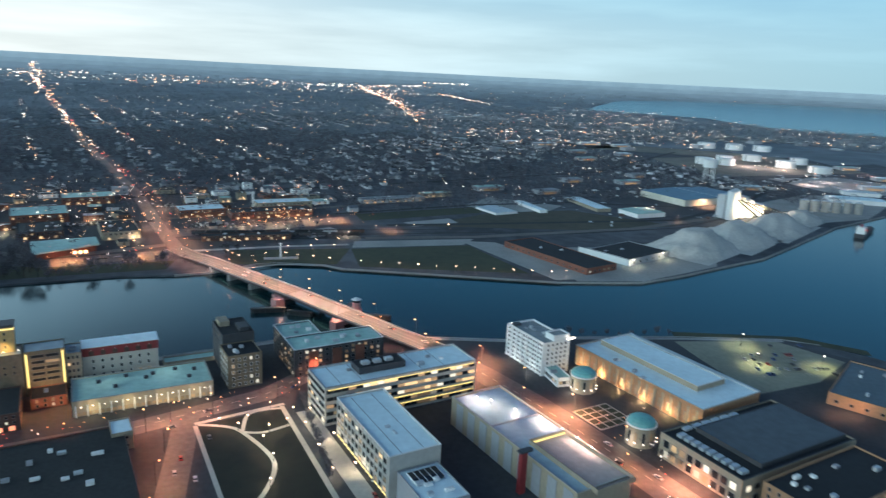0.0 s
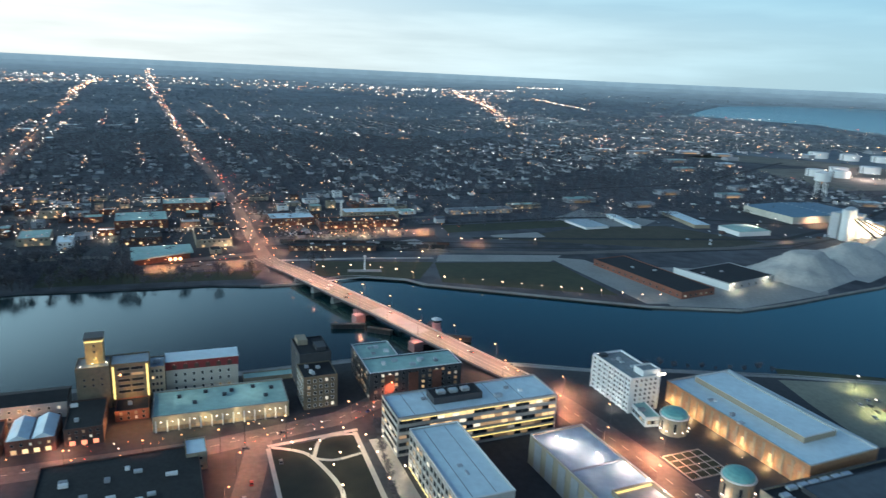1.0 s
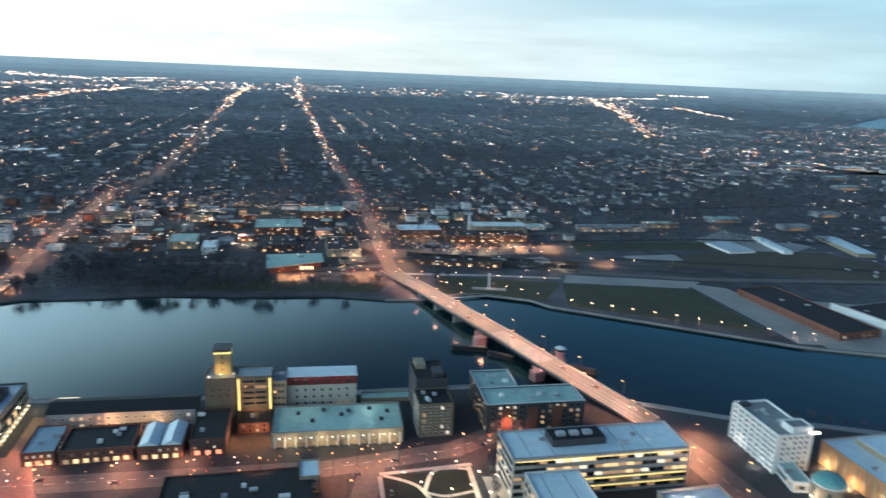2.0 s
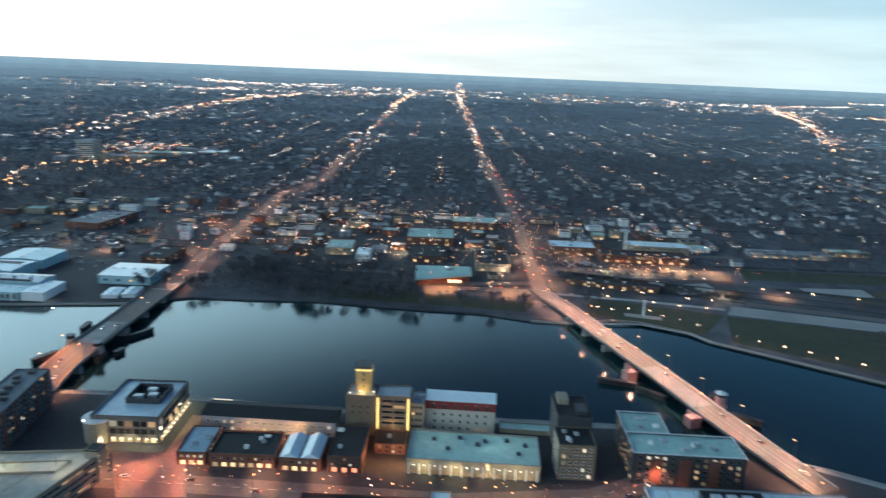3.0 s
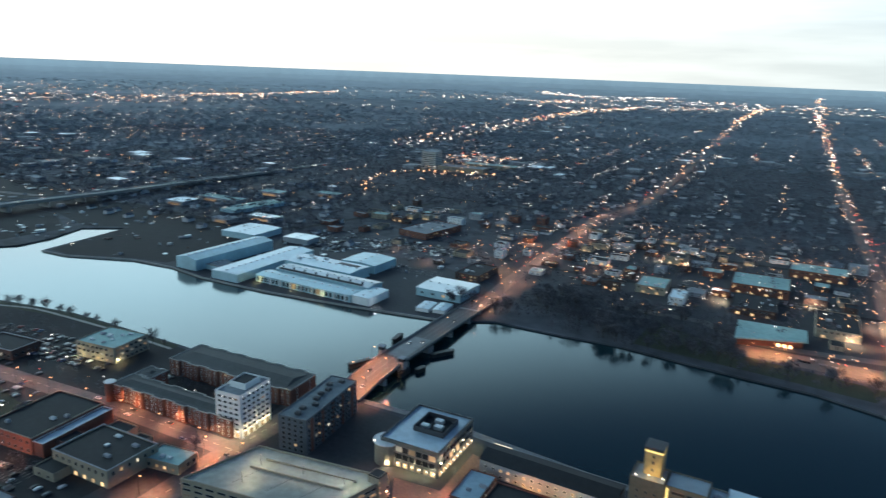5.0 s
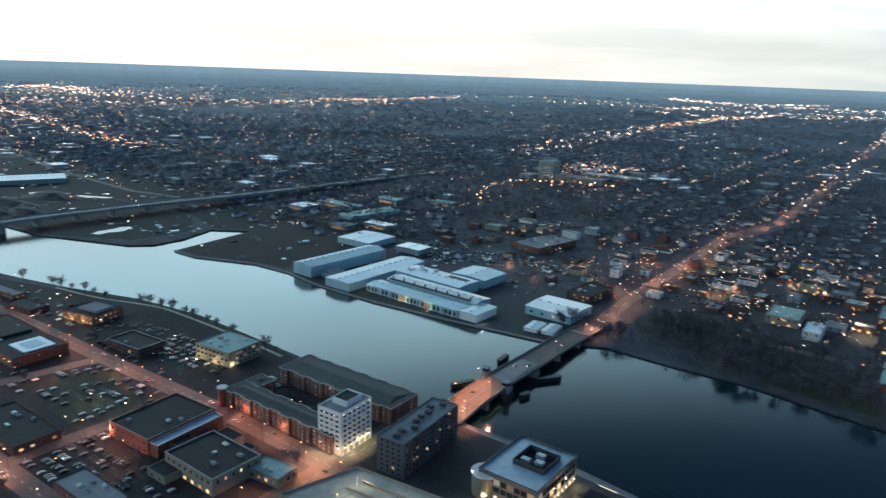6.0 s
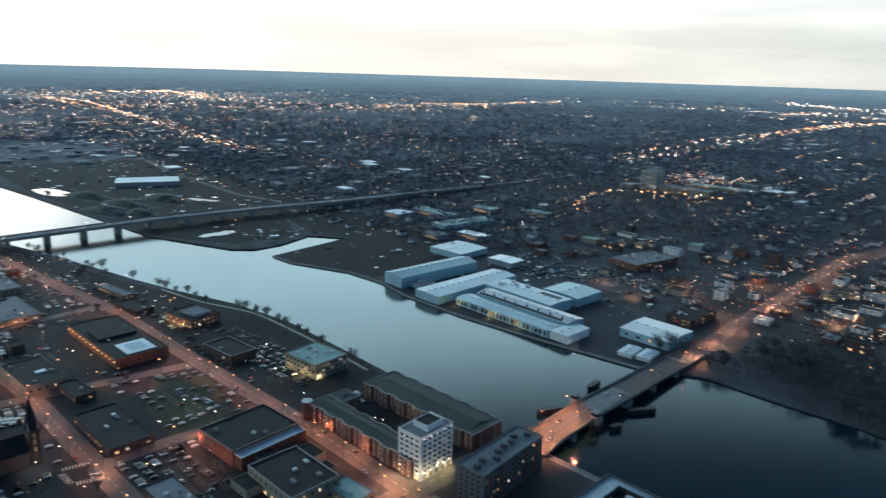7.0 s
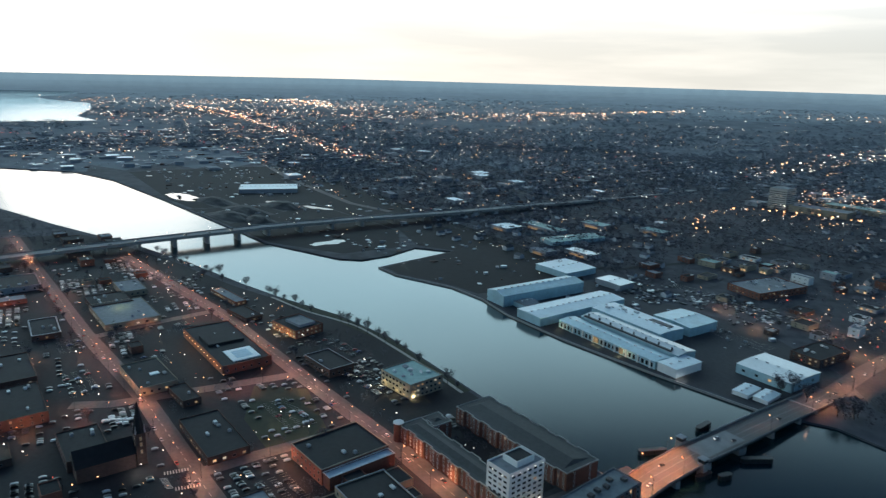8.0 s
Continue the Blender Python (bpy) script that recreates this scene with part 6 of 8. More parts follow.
def pile(cx, cy, lx, ly, ang, h, m, label, seed):
    """A heap with ridges, gullies and a slumped foot."""
    noise.seed_set(seed)
    b, n = Build(), 30
    vs = []
    for j in range(n + 1):
        for i in range(n + 1):
            u, v = i / n * 2 - 1, j / n * 2 - 1
            d = math.sqrt(u * u * 0.85 + v * v)
            q = Vector((u * 3.1 + seed, v * 3.1, 0))
            z = max(0.0, 1 - d * 1.02 + 0.16 * noise.noise(q) + 0.05 * noise.noise(q * 4))
            vs.append((u * lx / 2, v * ly / 2, h * min(1.0, z * 1.35)))
    b.add(vs, [(j * (n + 1) + i, j * (n + 1) + i + 1, (j + 1) * (n + 1) + i + 1, (j + 1) * (n + 1) + i) for j in range(n) for i in range(n)])
    o = thing("stockpile", cx, cy, 0.1, ang, label, "stockpile")
    hp = part("mound", b, m, o)
    hp.data.polygons.foreach_set("use_smooth", [True] * len(hp.data.polygons))


pile(600, 440, 130, 90, 20, 22, M_GRAVEL, "tall tan heap of aggregate on the quay", 3)
pile(690, 462, 150, 90, 22, 20, M_GRAVEL, "grey heap of crushed stone on the quay", 5)
pile(790, 488, 150, 80, 22, 20, M_GRAVEL, "long grey stone stockpile", 8)
pile(880, 520, 110, 60, 22, 15, M_GRAVEL, "pale stone stockpile at the dock end", 9)
M_COAL = mat("coal", (0.05, 0.052, 0.055), 0.8, scale=0.3, var=0.5, bump=0.4)
for k, (x, y, lx, ly) in enumerate(((-1390, 315, 110, 50), (-1270, 345, 120, 50), (-1230, 305, 110, 55), (-1170, 340, 90, 45), (-1290, 420, 100, 60))):
    pile(x, y, lx, ly, 12, 9, M_COAL, "dark heap of coal by the river", 20 + k)
b = thing("processing_plant", 805, 560, 0, 12, "floodlit stone processing plant with silos and conveyors", "plant")
for k, (x, y, r, h) in enumerate(((-22, 0, 7, 40), (-8, 4, 7, 40), (8, 2, 6, 30), (22, 0, 8, 24), (36, 6, 6, 20), (50, 0, 9, 16))):
    part("silo", Build().cyl(x, y, 0, h, r, n=16), M_WHITE, b)
    part("silo_cap", Build().cyl(x, y, h, h + 2.4, r, r * 0.3, n=16), M_METAL, b)
part("headhouse", at(shell(24, 12, 0, 34), -14, 14), M_METAL, b)
part("headhouse_roof", at(Build().box(-12, 12, -6, 6, 33, 33.6), -14, 14), M_METAL, b)
for i in range(5):
    part("conveyor", Build().strut((-16 + i * 14, -2, 30 - i * 3), (-40 + i * 22, -60, 8), 1.1), M_STEEL, b)
for x, y, z in ((-26, -8, 36), (-4, -8, 30), (12, -8, 22), (28, -10, 18), (44, -8, 14), (-16, -8, 14), (4, -8, 10), (24, -10, 8), (58, -8, 10), (70, -4, 8)):
    lamp_bulb(b, x, y, z, 1.0, RNG.choice((M_SHOP, M_LAMPW, M_AMBER)), "work_lamp")
for x, y, z in ((-18, -14, 20), (20, -16, 14), (50, -14, 10)):
    q = b.matrix_world @ Vector((x, y, z))
    light(q.x, q.y, q.z, 22000, (1, 0.72, 0.42), 1.5)
def freight_car(x, y, a, m):
    c = thing("freight_car", x, y, 0.15, a, "dark covered freight car standing on the tracks", "railway car", "freight cars")
    part("body", Build().prism([(-7.2, -1.4), (7.2, -1.4), (7.2, 1.4), (-7.2, 1.4)], 1.1, 4.1), m, c)
    part("roof", Build().prism([(-7.3, -1.5), (7.3, -1.5), (7.3, 1.5), (-7.3, 1.5)], 4.11, 4.4), M_DARK_ROOF, c)
    for u in (-5, 5):
        part("bogie", Build().box(u - 1.3, u + 1.3, -1.0, 1.0, 0, 1.05), M_STEEL, c)


for i in range(22):
    t = i / 12
    freight_car(84 + 184 * t, 649 - 42 * t, -12.9, RNG.choice((M_DARKWALL, M_BRICK_D, M_STEEL, M_GREYWALL))) if i < 12 else freight_car(90 + 17 * (i - 12), 634 - 3.9 * (i - 12), -13, RNG.choice((M_DARKWALL, M_STEEL)))
s = thing("cargo_ship", 905, 438, -1.5, 24, "dark cargo ship moored at the dock", "ship")
part("hull", Build().prism([(-40, -6), (30, -6), (42, 0), (30, 6), (-40, 6)], -1, 5), M_DARKWALL, s)
part("deckhouse", Build().box(-36, -24, -5, 5, 5, 14), M_WHITE, s)
part("hatch", Build().box(-18, 24, -4, 4, 5, 6.2), M_BRICK_D, s)
part("funnel", Build().cyl(-33, 0, 14, 18, 1.4, n=10), M_REDPAINT, s)
lamp_bulb(s, -30, -5.4, 10, 0.7, M_RED)
b = thing("water_tower", 1040, 839, 0, 0, "pale water tank on tall legs", "water tower")
part("tank", Build().cyl(0, 0, 30, 44, 13, n=20), M_WHITE, b)
part("tank_cap", Build().cyl(0, 0, 44, 48, 13, 2, n=20), M_WHITE, b)
for k in range(6):
    a = math.pi / 3 * k
    part("leg", Build().strut((11 * math.cos(a), 11 * math.sin(a), 0), (9 * math.cos(a), 9 * math.sin(a), 30.2), 0.8), M_WHITE, b)
b = thing("beacon_mast", 168, 779, 0, 0, "white ladder-like mast lit at night", "mast")
part("mast", Build().box(-1.3, 1.3, -0.6, 0.6, 0, 22), M_WHITE, b)
for z in range(3, 22, 3):
    lamp_bulb(b, 0, -1.0, z, 0.5, M_COOLLIT, "mast_lamp")
b = thing("bandstand", 145, 528, 0, -10, "white riverside stage with a low wide deck", "stage")
part("deck", Build().box(-16, 16, -4, 3, 0, 0.8), M_CONCRETE, b)
part("column", Build().cyl(0, 2, 0.8, 14, 0.9, 0.6, n=10), M_WHITE, b, "tall white column")
part("cap", Build().cyl(0, 2, 14, 14.8, 1.4, n=10), M_WHITE, b)

# ---------------------------------------------------------------- west side streets
b = thing("depot", -42, 608, 0, 6, "old depot hall with large pale hipped roof", "depot")
part("wall", at(Build().prism([(-26, -24), (26, -6), (26, 22), (-26, 22)], 0, 6)), M_BRICK, b)
part("roof", at(Build().prism([(-28, -27), (29, -8), (29, 24), (-28, 24)], 6.02, 7.2)), M_TEAL_ROOF, b, "pale green metal roof")
shopfront(b, "front", 40, 26, 8, 3, M_AMBER, 1.5)
for x, y in ((-46, 576), (-28, 578), (-10, 582), (10, 560), (26, 556), (40, 560), (48, 552)):
    light(x, y, 5, 700, (1.0, 0.36, 0.16))
WEST = [("long brick market block with lit windows", -72.8, 770, 57, 52, 5, 10, M_BRICK, M_TEAL_ROOF), ("low plaza building with lit arcade", 6, 676, 36, 60, 4, 8, M_TAN, M_DARK_ROOF),
        ("brewery hall with pale roof", 100, 756, 54, 34, 3, 9, M_BRICK, M_WHITE_ROOF), ("pale roofed brick block", -24, 870, 60, 40, 3, 9, M_BRICK, M_TEAL_ROOF),
        ("row of lit shops with flat roofs", 180, 730, 100, 28, 2, 8, M_BRICK, M_DARK_ROOF), ("long hall with white flat roof", 206, 778, 72, 28, 0, 9, M_TAN, M_WHITE_ROOF),
        ("corner store with green lights", -170, 698, 30, 40, 6, 8, M_TAN, M_TEAL_ROOF), ("small white plaster building", -137, 670, 15, 30, 6, 8, M_WHITE, M_WHITE_ROOF), ("row of shops with dark flat roofs", -68, 694, 42, 52, 5, 7, M_BRICK_D, M_DARK_ROOF),
        ("long low shed with a dark flat roof", 129, 616, 92, 14, -9, 5, M_BRICK_D, M_DARK_ROOF), ("long grey freight shed by the railway", 365, 786, 96, 18, 2, 6, M_GREYWALL, M_GREY_ROOF), ("low pale freight shed by the railway", 445, 812, 50, 16, 4, 6, M_TAN, M_TEAL_ROOF)]
for lb, x, y, lx, ly, a, h, wl_, rf in WEST:
    block("commercial_building", lb, x, y, lx, ly, a, h, wl_, rf, "building", 2, int(lx / 5), int(ly / 6), 0.3, 1.8, 2, 4, shop=int(lx / 12))
taken = [(x, y, max(lx, ly) * 0.62) for _, x, y, lx, ly, *_ in WEST] + [(-42, 608, 40), (-346, 622, 30), (-504, 770, 60), (-333, 547, 40), (-477, 590, 45)]


def near_road(x, y, gap):
    for pts, wid in ROADS.values():
        for (x0, y0), (x1, y1) in zip(pts, pts[1:]):
            dx, dy = x1 - x0, y1 - y0
            t = max(0.0, min(1.0, ((x - x0) * dx + (y - y0) * dy) / (dx * dx + dy * dy)))
            if math.hypot(x - x0 - dx * t, y - y0 - dy * t) < gap + wid / 2:
                return True
    return False


def free(x, y, r):
    return not near_road(x, y, r * 0.8) and all(math.hypot(x - a, y - c) > r + d for a, c, d in taken)


for i in range(400):
    x, y = RNG.uniform(-1000, -320), RNG.uniform(-140, 225)
    lx, ly = RNG.uniform(9, 17), RNG.uniform(9, 15)
    r = max(lx, ly) * 0.65
    if len(placed) > 75 or y > 215 - (-x - 400) * 0.12 or near_road(x, y, r) or any(math.hypot(x - a, y - c) < d + r for a, c, d in placed) or (-440 < x and y > 190):
        continue
    placed.append((x, y, r))
    block("house", RNG.choice(("small dark brick house by a parking lot", "narrow flat roofed house with one lit window")), x, y, lx, ly, 6, RNG.choice((4.5, 6, 7)), RNG.choice((M_BRICK, M_BRICK_D, M_TAN)), RNG.choice((M_DARK_ROOF, M_BROWN_ROOF)), "house", 1, 2, 0, 0.5, 1.6, 1.5, 0, sides=("front",))

for row in range(8):
    for col in range(34):
        x, y = -640 + col * 27 + RNG.uniform(-11, 11), 640 + row * 40 + RNG.uniform(-15, 15)
        lx, ly = RNG.uniform(9, 26), RNG.uniform(10, 22)
        r = max(lx, ly) * 0.6
        if x > 290 - row * 6 or (x < -420 and y < 690) or (-300 < x < -60 and y < 660) or (40 < x and y < 690) or not free(x, y, r) or RNG.random() < 0.12:
            continue
        taken.append((x, y, r))
        h = RNG.choice((3.6, 4.2, 5, 5, 6, 7, 9))
        block("commercial_building", RNG.choice(("small flat roofed brick shop on the west side", "low flat commercial building with dark roof", "plain two storey block with a few lit windows")),
              x, y, lx, ly, 5 + RNG.gauss(0, 3), h, RNG.choice((M_BRICK, M_BRICK_D, M_TAN, M_GREYWALL, M_WHITE)), RNG.choice((M_DARK_ROOF, M_DARK_ROOF, M_BROWN_ROOF, M_BROWN_ROOF, M_DARK_ROOF, M_GREY_ROOF, M_GREY_ROOF, M_TEAL_ROOF)), "building",
              2, int(lx / 7), 0, 0.3, 1.5, 1.5, 1 if RNG.random() < 0.5 else 0, shop=2 if RNG.random() < 0.25 else 0, sides=("front",))
for x, y in ((150, 700), (180, 690), (210, 700), (-420, 640), (-380, 690), (-250, 720), (-110, 720), (60, 800), (-200, 830), (-60, 640), (250, 690), (90, 660), (130, 672), (170, 668), (215, 680), (250, 672), (-32, 571), (-45, 569), (18, 575), (34, 574), (236, 600), (293, 612), (-100, 700), (-180, 730), (20, 640), (70, 612), (-330, 660), (-300, 720), (-240, 760), (-160, 800), (-20, 740), (40, 700), (100, 720), (200, 700), (-120, 860), (-300, 860), (-360, 800), (90, 860), (-420, 720), (-30, 930), (-480, 660)):
    light(x, y, 9, 8500, RNG.choice(((1.0, 0.42, 0.18), (1.0, 0.5, 0.26), (1.0, 0.7, 0.45))), 0.6, 160)
b = thing("hospital_tower", -862, 1325, 0, 8, "tall slab of a hospital above the trees", "hospital")
volume(b, 36, 38, 42, M_OFFICE, M_GREY_ROOF)
ribbons(b, "right", 36, 38, 2, 9, 4.2, 9, 1.3, 0.12, 1.5, frame_m=M_OFFICE)
ribbons(b, "front", 36, 38, 2, 9, 4.2, 8, 1.3, 0.12, 1.5, frame_m=M_OFFICE)
volume(b, 110, 40, 12, M_TAN, M_GREY_ROOF, 80, 0)
block("hospital_wing", "long pale hospital wing with lit lots", -760, 1430, 130, 40, 6, 10, M_TAN, M_TEAL_ROOF, "hospital", 3, 10, 3, 0.3, 3, 1.8, 6)
hall(-1482, 450, 70, 120, -18, 9, "large flat pale roofed works hall", M_WHITE_ROOF, 0.8, M_GREYWALL)
# ---------------------------------------------------------------- bridges
def bridge(name, pts, width, label, thick=1.6, rail=1.1, m=M_DECK):
    x0, y0 = pts[0][0], pts[0][1]
    b = thing(name, x0, y0, 0, 0, label, "bridge")
    fine = dense(pts, 12)
    n = len(fine)

    def strip(off0, off1, z0, z1, nm, mm, lb=""):
        s, vs = Build(), []
        for i, p in enumerate(fine):
            a, c = fine[max(i - 1, 0)], fine[min(i + 1, n - 1)]
            d = Vector((c[0] - a[0], c[1] - a[1])).normalized()
            for o, dz in ((off0, z0), (off1, z0), (off1, z1), (off0, z1)):
                vs.append((p[0] + d.y * o - x0, p[1] - d.x * o - y0, p[2] + dz))
        fs = [(4 * i + k, 4 * i + (k + 1) % 4, 4 * i + 4 + (k + 1) % 4, 4 * i + 4 + k) for i in range(n - 1) for k in range(4)]
        s.add(vs, [tuple(reversed(f)) for f in fs] + [(0, 1, 2, 3), (4 * n - 1, 4 * n - 2, 4 * n - 3, 4 * n - 4)])
        return part(nm, s, mm, b, lb)

    h = width / 2
    strip(-h, h, -0.5, 0, "deck", m)
    strip(-h, -h + 2.4, 0.01, 0.2, "sidewalk", M_DECK)
    strip(h - 2.4, h, 0.01, 0.2, "sidewalk", M_DECK)
    strip(-h - 0.1, -h + 0.2, 0.2, 0.2 + rail, "parapet", M_CONCRETE)
    strip(h - 0.2, h + 0.1, 0.2, 0.2 + rail, "parapet", M_CONCRETE)
    for o in (-h + 0.9, -h * 0.33, h * 0.33, h - 0.9):
        strip(o - 0.35, o + 0.35, -0.5 - thick, -0.51, "girder", M_STEEL if m is M_DECK else M_CONCRETE)
    strip(-0.14, 0.14, 0.01, 0.05, "centre_line", M_GREY_ROOF)
    for o in (-h * 0.42, h * 0.42):
        strip(o - 0.07, o + 0.07, 0.01, 0.045, "lane_line", M_GREY_ROOF)
    return b


def bridge_pier(b, x, y, z, lx, ly, ang, m=M_CONCRETE, nm="pier"):
    s = Build()
    s.prism([(-lx / 2, -ly / 2), (0, -ly / 2 - 1.6), (lx / 2, -ly / 2), (lx / 2, ly / 2), (0, ly / 2 + 1.6), (-lx / 2, ly / 2)] if ly > lx else
            [(-lx / 2 - 1.6, 0), (-lx / 2, -ly / 2), (lx / 2, -ly / 2), (lx / 2 + 1.6, 0), (lx / 2, ly / 2), (-lx / 2, ly / 2)], -5, z)
    o = part(nm, s, m, b)
    o.matrix_basis = pose(x - b.location.x, y - b.location.y, 0, 0, 0, ang)
    return o


MAIN = [(54, 592, 0.5), (64, 560, 1.5), (76, 530, 3.5), (104, 455, 5.5), (130, 390, 6.6), (150, 338, 6.4), (172, 295, 3.6), (190, 264, 0.6)]
b = bridge("bridge", MAIN, 18.5, "long concrete bascule bridge glowing under street lamps")
for x, y, m, lx in ((84, 508, M_CONCRETE, 3), (95, 478, M_CONCRETE, 3), (107, 447, M_CONCRETE, 3), (120, 412, M_PINKSTONE, 8), (148, 343, M_PINKSTONE, 8), (163, 312, M_CONCRETE, 3)):
    bridge_pier(b, x, y, 3.2, 17, lx, 22, m, "pier")
for x, y in ((111, 394), (139, 331)):
    o = part("pier_house", Build().box(-4, 4, -3.4, 3.4, -3, 5.2), M_PINKSTONE, b, "pink stone bascule pier wall")
    o.matrix_basis = pose(x - b.location.x, y - b.location.y, 0, 0, 0, 22)
k = thing("bridge_tender_house", 160, 349, 0, 22, "small round pink stone bridge tender's house", "bridge house")
part("base", Build().cyl(0, 0, -4, 6, 4.2, n=12), M_PINKSTONE, k)
part("drum", Build().cyl(0, 0, 6, 11.5, 3.2, n=12), M_PINKSTONE, k)
part("lantern", Build().cyl(0, 0, 11.5, 13.6, 3.0, n=12), M_GLASS, k)
part("roof", Build().cyl(0, 0, 13.6, 15, 3.9, 0.8, n=12), M_WHITE, k)
# steel grating leaf of the drawspan
lf = ribbon([(126, 400, 6.66), (140, 364, 6.72), (148, 343, 6.6)], 13, 6.7)
tagged(part("bridge_grating", lf, mat("steel_grating", (0.2, 0.21, 0.22), 0.6, metal=0.3, scale=2.0)), "grey steel grating of the drawspan", "bridge deck", kind="structure")


def fender(x, y, lx, ang, label="dark timber fender pier in the river"):
    f = thing("fender_pier", x, y, 0, ang, label, "fender")
    s = Build()
    n = 7
    out = [(-lx / 2 + 2, -2), (lx / 2 - 2, -2)] + [(lx / 2 - 2 + 2 * math.sin(math.pi * i / n), -2 * math.cos(math.pi * i / n)) for i in range(1, n)] + [(lx / 2 - 2, 2), (-lx / 2 + 2, 2)] + \
          [(-lx / 2 + 2 - 2 * math.sin(math.pi * i / n), 2 * math.cos(math.pi * i / n)) for i in range(1, n)]
    part("pile_wall", s.prism(out, -4, 1.6), M_STEEL, f)
    part("cap", Build().prism([(px * 1.03, py * 1.08) for px, py in out], 1.61, 1.95), M_STEEL, f)
    for i in range(int(lx / 4)):
        part("post", Build().cyl(-lx / 2 + 3 + i * 4, -2.2, -4, 2.4, 0.3, n=6), M_STEEL, f)


fender(101, 384, 26, -12)
fender(122, 369, 20, -35)
fender(175, 342, 20, -30)
fender(140, 372, 12, 70)
fender(163, 372, 10, 60)

WALNUT = [(-272, 306, 1.2), (-274, 330, 5.2), (-279, 372, 6.2), (-282, 415, 6.0), (-288, 470, 4.6), (-294, 530, 1.8), (-298, 560, 0.4)]
b = bridge("bridge", WALNUT, 23, "wide concrete drawbridge under orange street lamps")
for x, y, lx in ((-275, 340, 4), (-279, 372, 9), (-282, 412, 9), (-286, 450, 3), (-290, 488, 3), (-292, 512, 3)):
    bridge_pier(b, x, y, 3.2, 21, lx, 5, M_CONCRETE)
lf = ribbon([(-279, 374, 6.26), (-281, 396, 6.2), (-282.4, 418, 6.06)], 16, 6)
tagged(part("bridge_grating", lf, bpy.data.materials["steel_grating"]), "dark steel grating of the drawspan", "bridge deck", kind="structure")
fender(-302, 358, 20, 70)
fender(-309, 418, 16, 100)
fender(-260, 412, 22, 62)
fender(-257, 376, 10, 80)
fender(-264, 364, 14, 92)
for x, y in ((-293.5, 376), (-267, 366)):
    k = thing("bridge_tender_house", x, y, 0, 5, "small concrete bridge control house", "bridge house")
    part("base", Build().box(-2.4, 2.4, -2.4, 2.4, -4, 8), M_CONCRETE, k)
    part("cabin", Build().box(-2.2, 2.2, -2.2, 2.2, 8, 10.6), M_GLASS, k)
    part("roof", Build().box(-2.8, 2.8, -2.8, 2.8, 10.6, 11.1), M_GREYWALL, k)

MASON = [(-1030, -260, 1.0), (-1036, -120, 5), (-1042, 0, 9.5), (-1050, 133, 12), (-1064, 320, 13.5), (-1066, 480, 12.5), (-1060, 650, 10.5), (-1075, 923, 6), (-1090, 1150, 1.5), (-1100, 1350, 0.4)]
b = bridge("bridge", MASON, 25, "high concrete motorway bridge on tall piers", 2.4, m=M_CONCRETE)
for i, p in enumerate(dense(MASON, 44)):
    if 4 < i < 26 and p[2] > 5:
        bridge_pier(b, p[0], p[1], p[2] - 2.8, 20, 5.5 if 8 < i < 16 else 2.5, 3, M_CONCRETE)


# ---------------------------------------------------------------- street lamps
def lamp_thing(hgt, bulb, arm, r):
    b = thing("street_lamp", 0, 0, -50, 0, "street lamp on a slim dark pole, lit", "street lamp", "street lamps")
    s = Build().cyl(0, 0, 0, hgt, 0.14, 0.08, n=6)
    if arm:
        s.strut((0, 0, hgt - 0.1), (arm, 0, hgt + 0.3), 0.07)
    pole = part("pole", s, M_STEEL, b)
    u = Build()
    u.cyl(0, 0, -r * 0.6, 0, r * 0.7, r, n=8).cyl(0, 0, 0, r * 0.6, r, r * 0.4, n=8)
    part("lamp_head", at(u, arm, 0, hgt + 0.3), bulb, pole, "glowing lamp head")
    return b


ROAD_LAMP = lamp_thing(12, M_AMBER, 2.0, 0.45)
M_GLOBE = mat("lamp_globe", (0.7, 0.6, 0.5), 0.4, emit=(1.0, 0.56, 0.3), strength=12)
PATH_LAMP = lamp_thing(4.2, M_GLOBE, 0, 0.36)
LOT_LAMP = lamp_thing(9, M_LAMPW, 1.0, 0.5)
ORANGE = (1.0, 0.38, 0.2)


def along(pts, step, off, start=0.0):
    """Places beside a line, at even steps, with the way it faces."""
    out, left = [], start
    for a, c in zip(pts, pts[1:]):
        d = math.hypot(c[0] - a[0], c[1] - a[1])
        if d == 0:
            continue
        ux, uy = (c[0] - a[0]) / d, (c[1] - a[1]) / d
        while left < d:
            t = left / d
            z = a[2] + (c[2] - a[2]) * t if len(a) > 2 else 0.0
            out.append((a[0] + ux * left + uy * off, a[1] + uy * left - ux * off, z, math.degrees(math.atan2(ux * (1 if off > 0 else -1), -uy * (1 if off > 0 else -1)))))
            left += step
        left -= d
    return out


def lamps(pts, step, off, power, start=0.0, every=1, master=ROAD_LAMP, color=ORANGE, hgt=12.0):
    for k, (x, y, z, a) in enumerate(along(pts, step, off, start)):
        copy_thing(master, pose(x, y, z, 0, 0, a))
        if k % every == 0:
            light(x + 1.5 * math.cos(radians(a)), y + 1.5 * math.sin(radians(a)), z + hgt - 0.6, power * 0.85 * every, color, 0.6, 144)


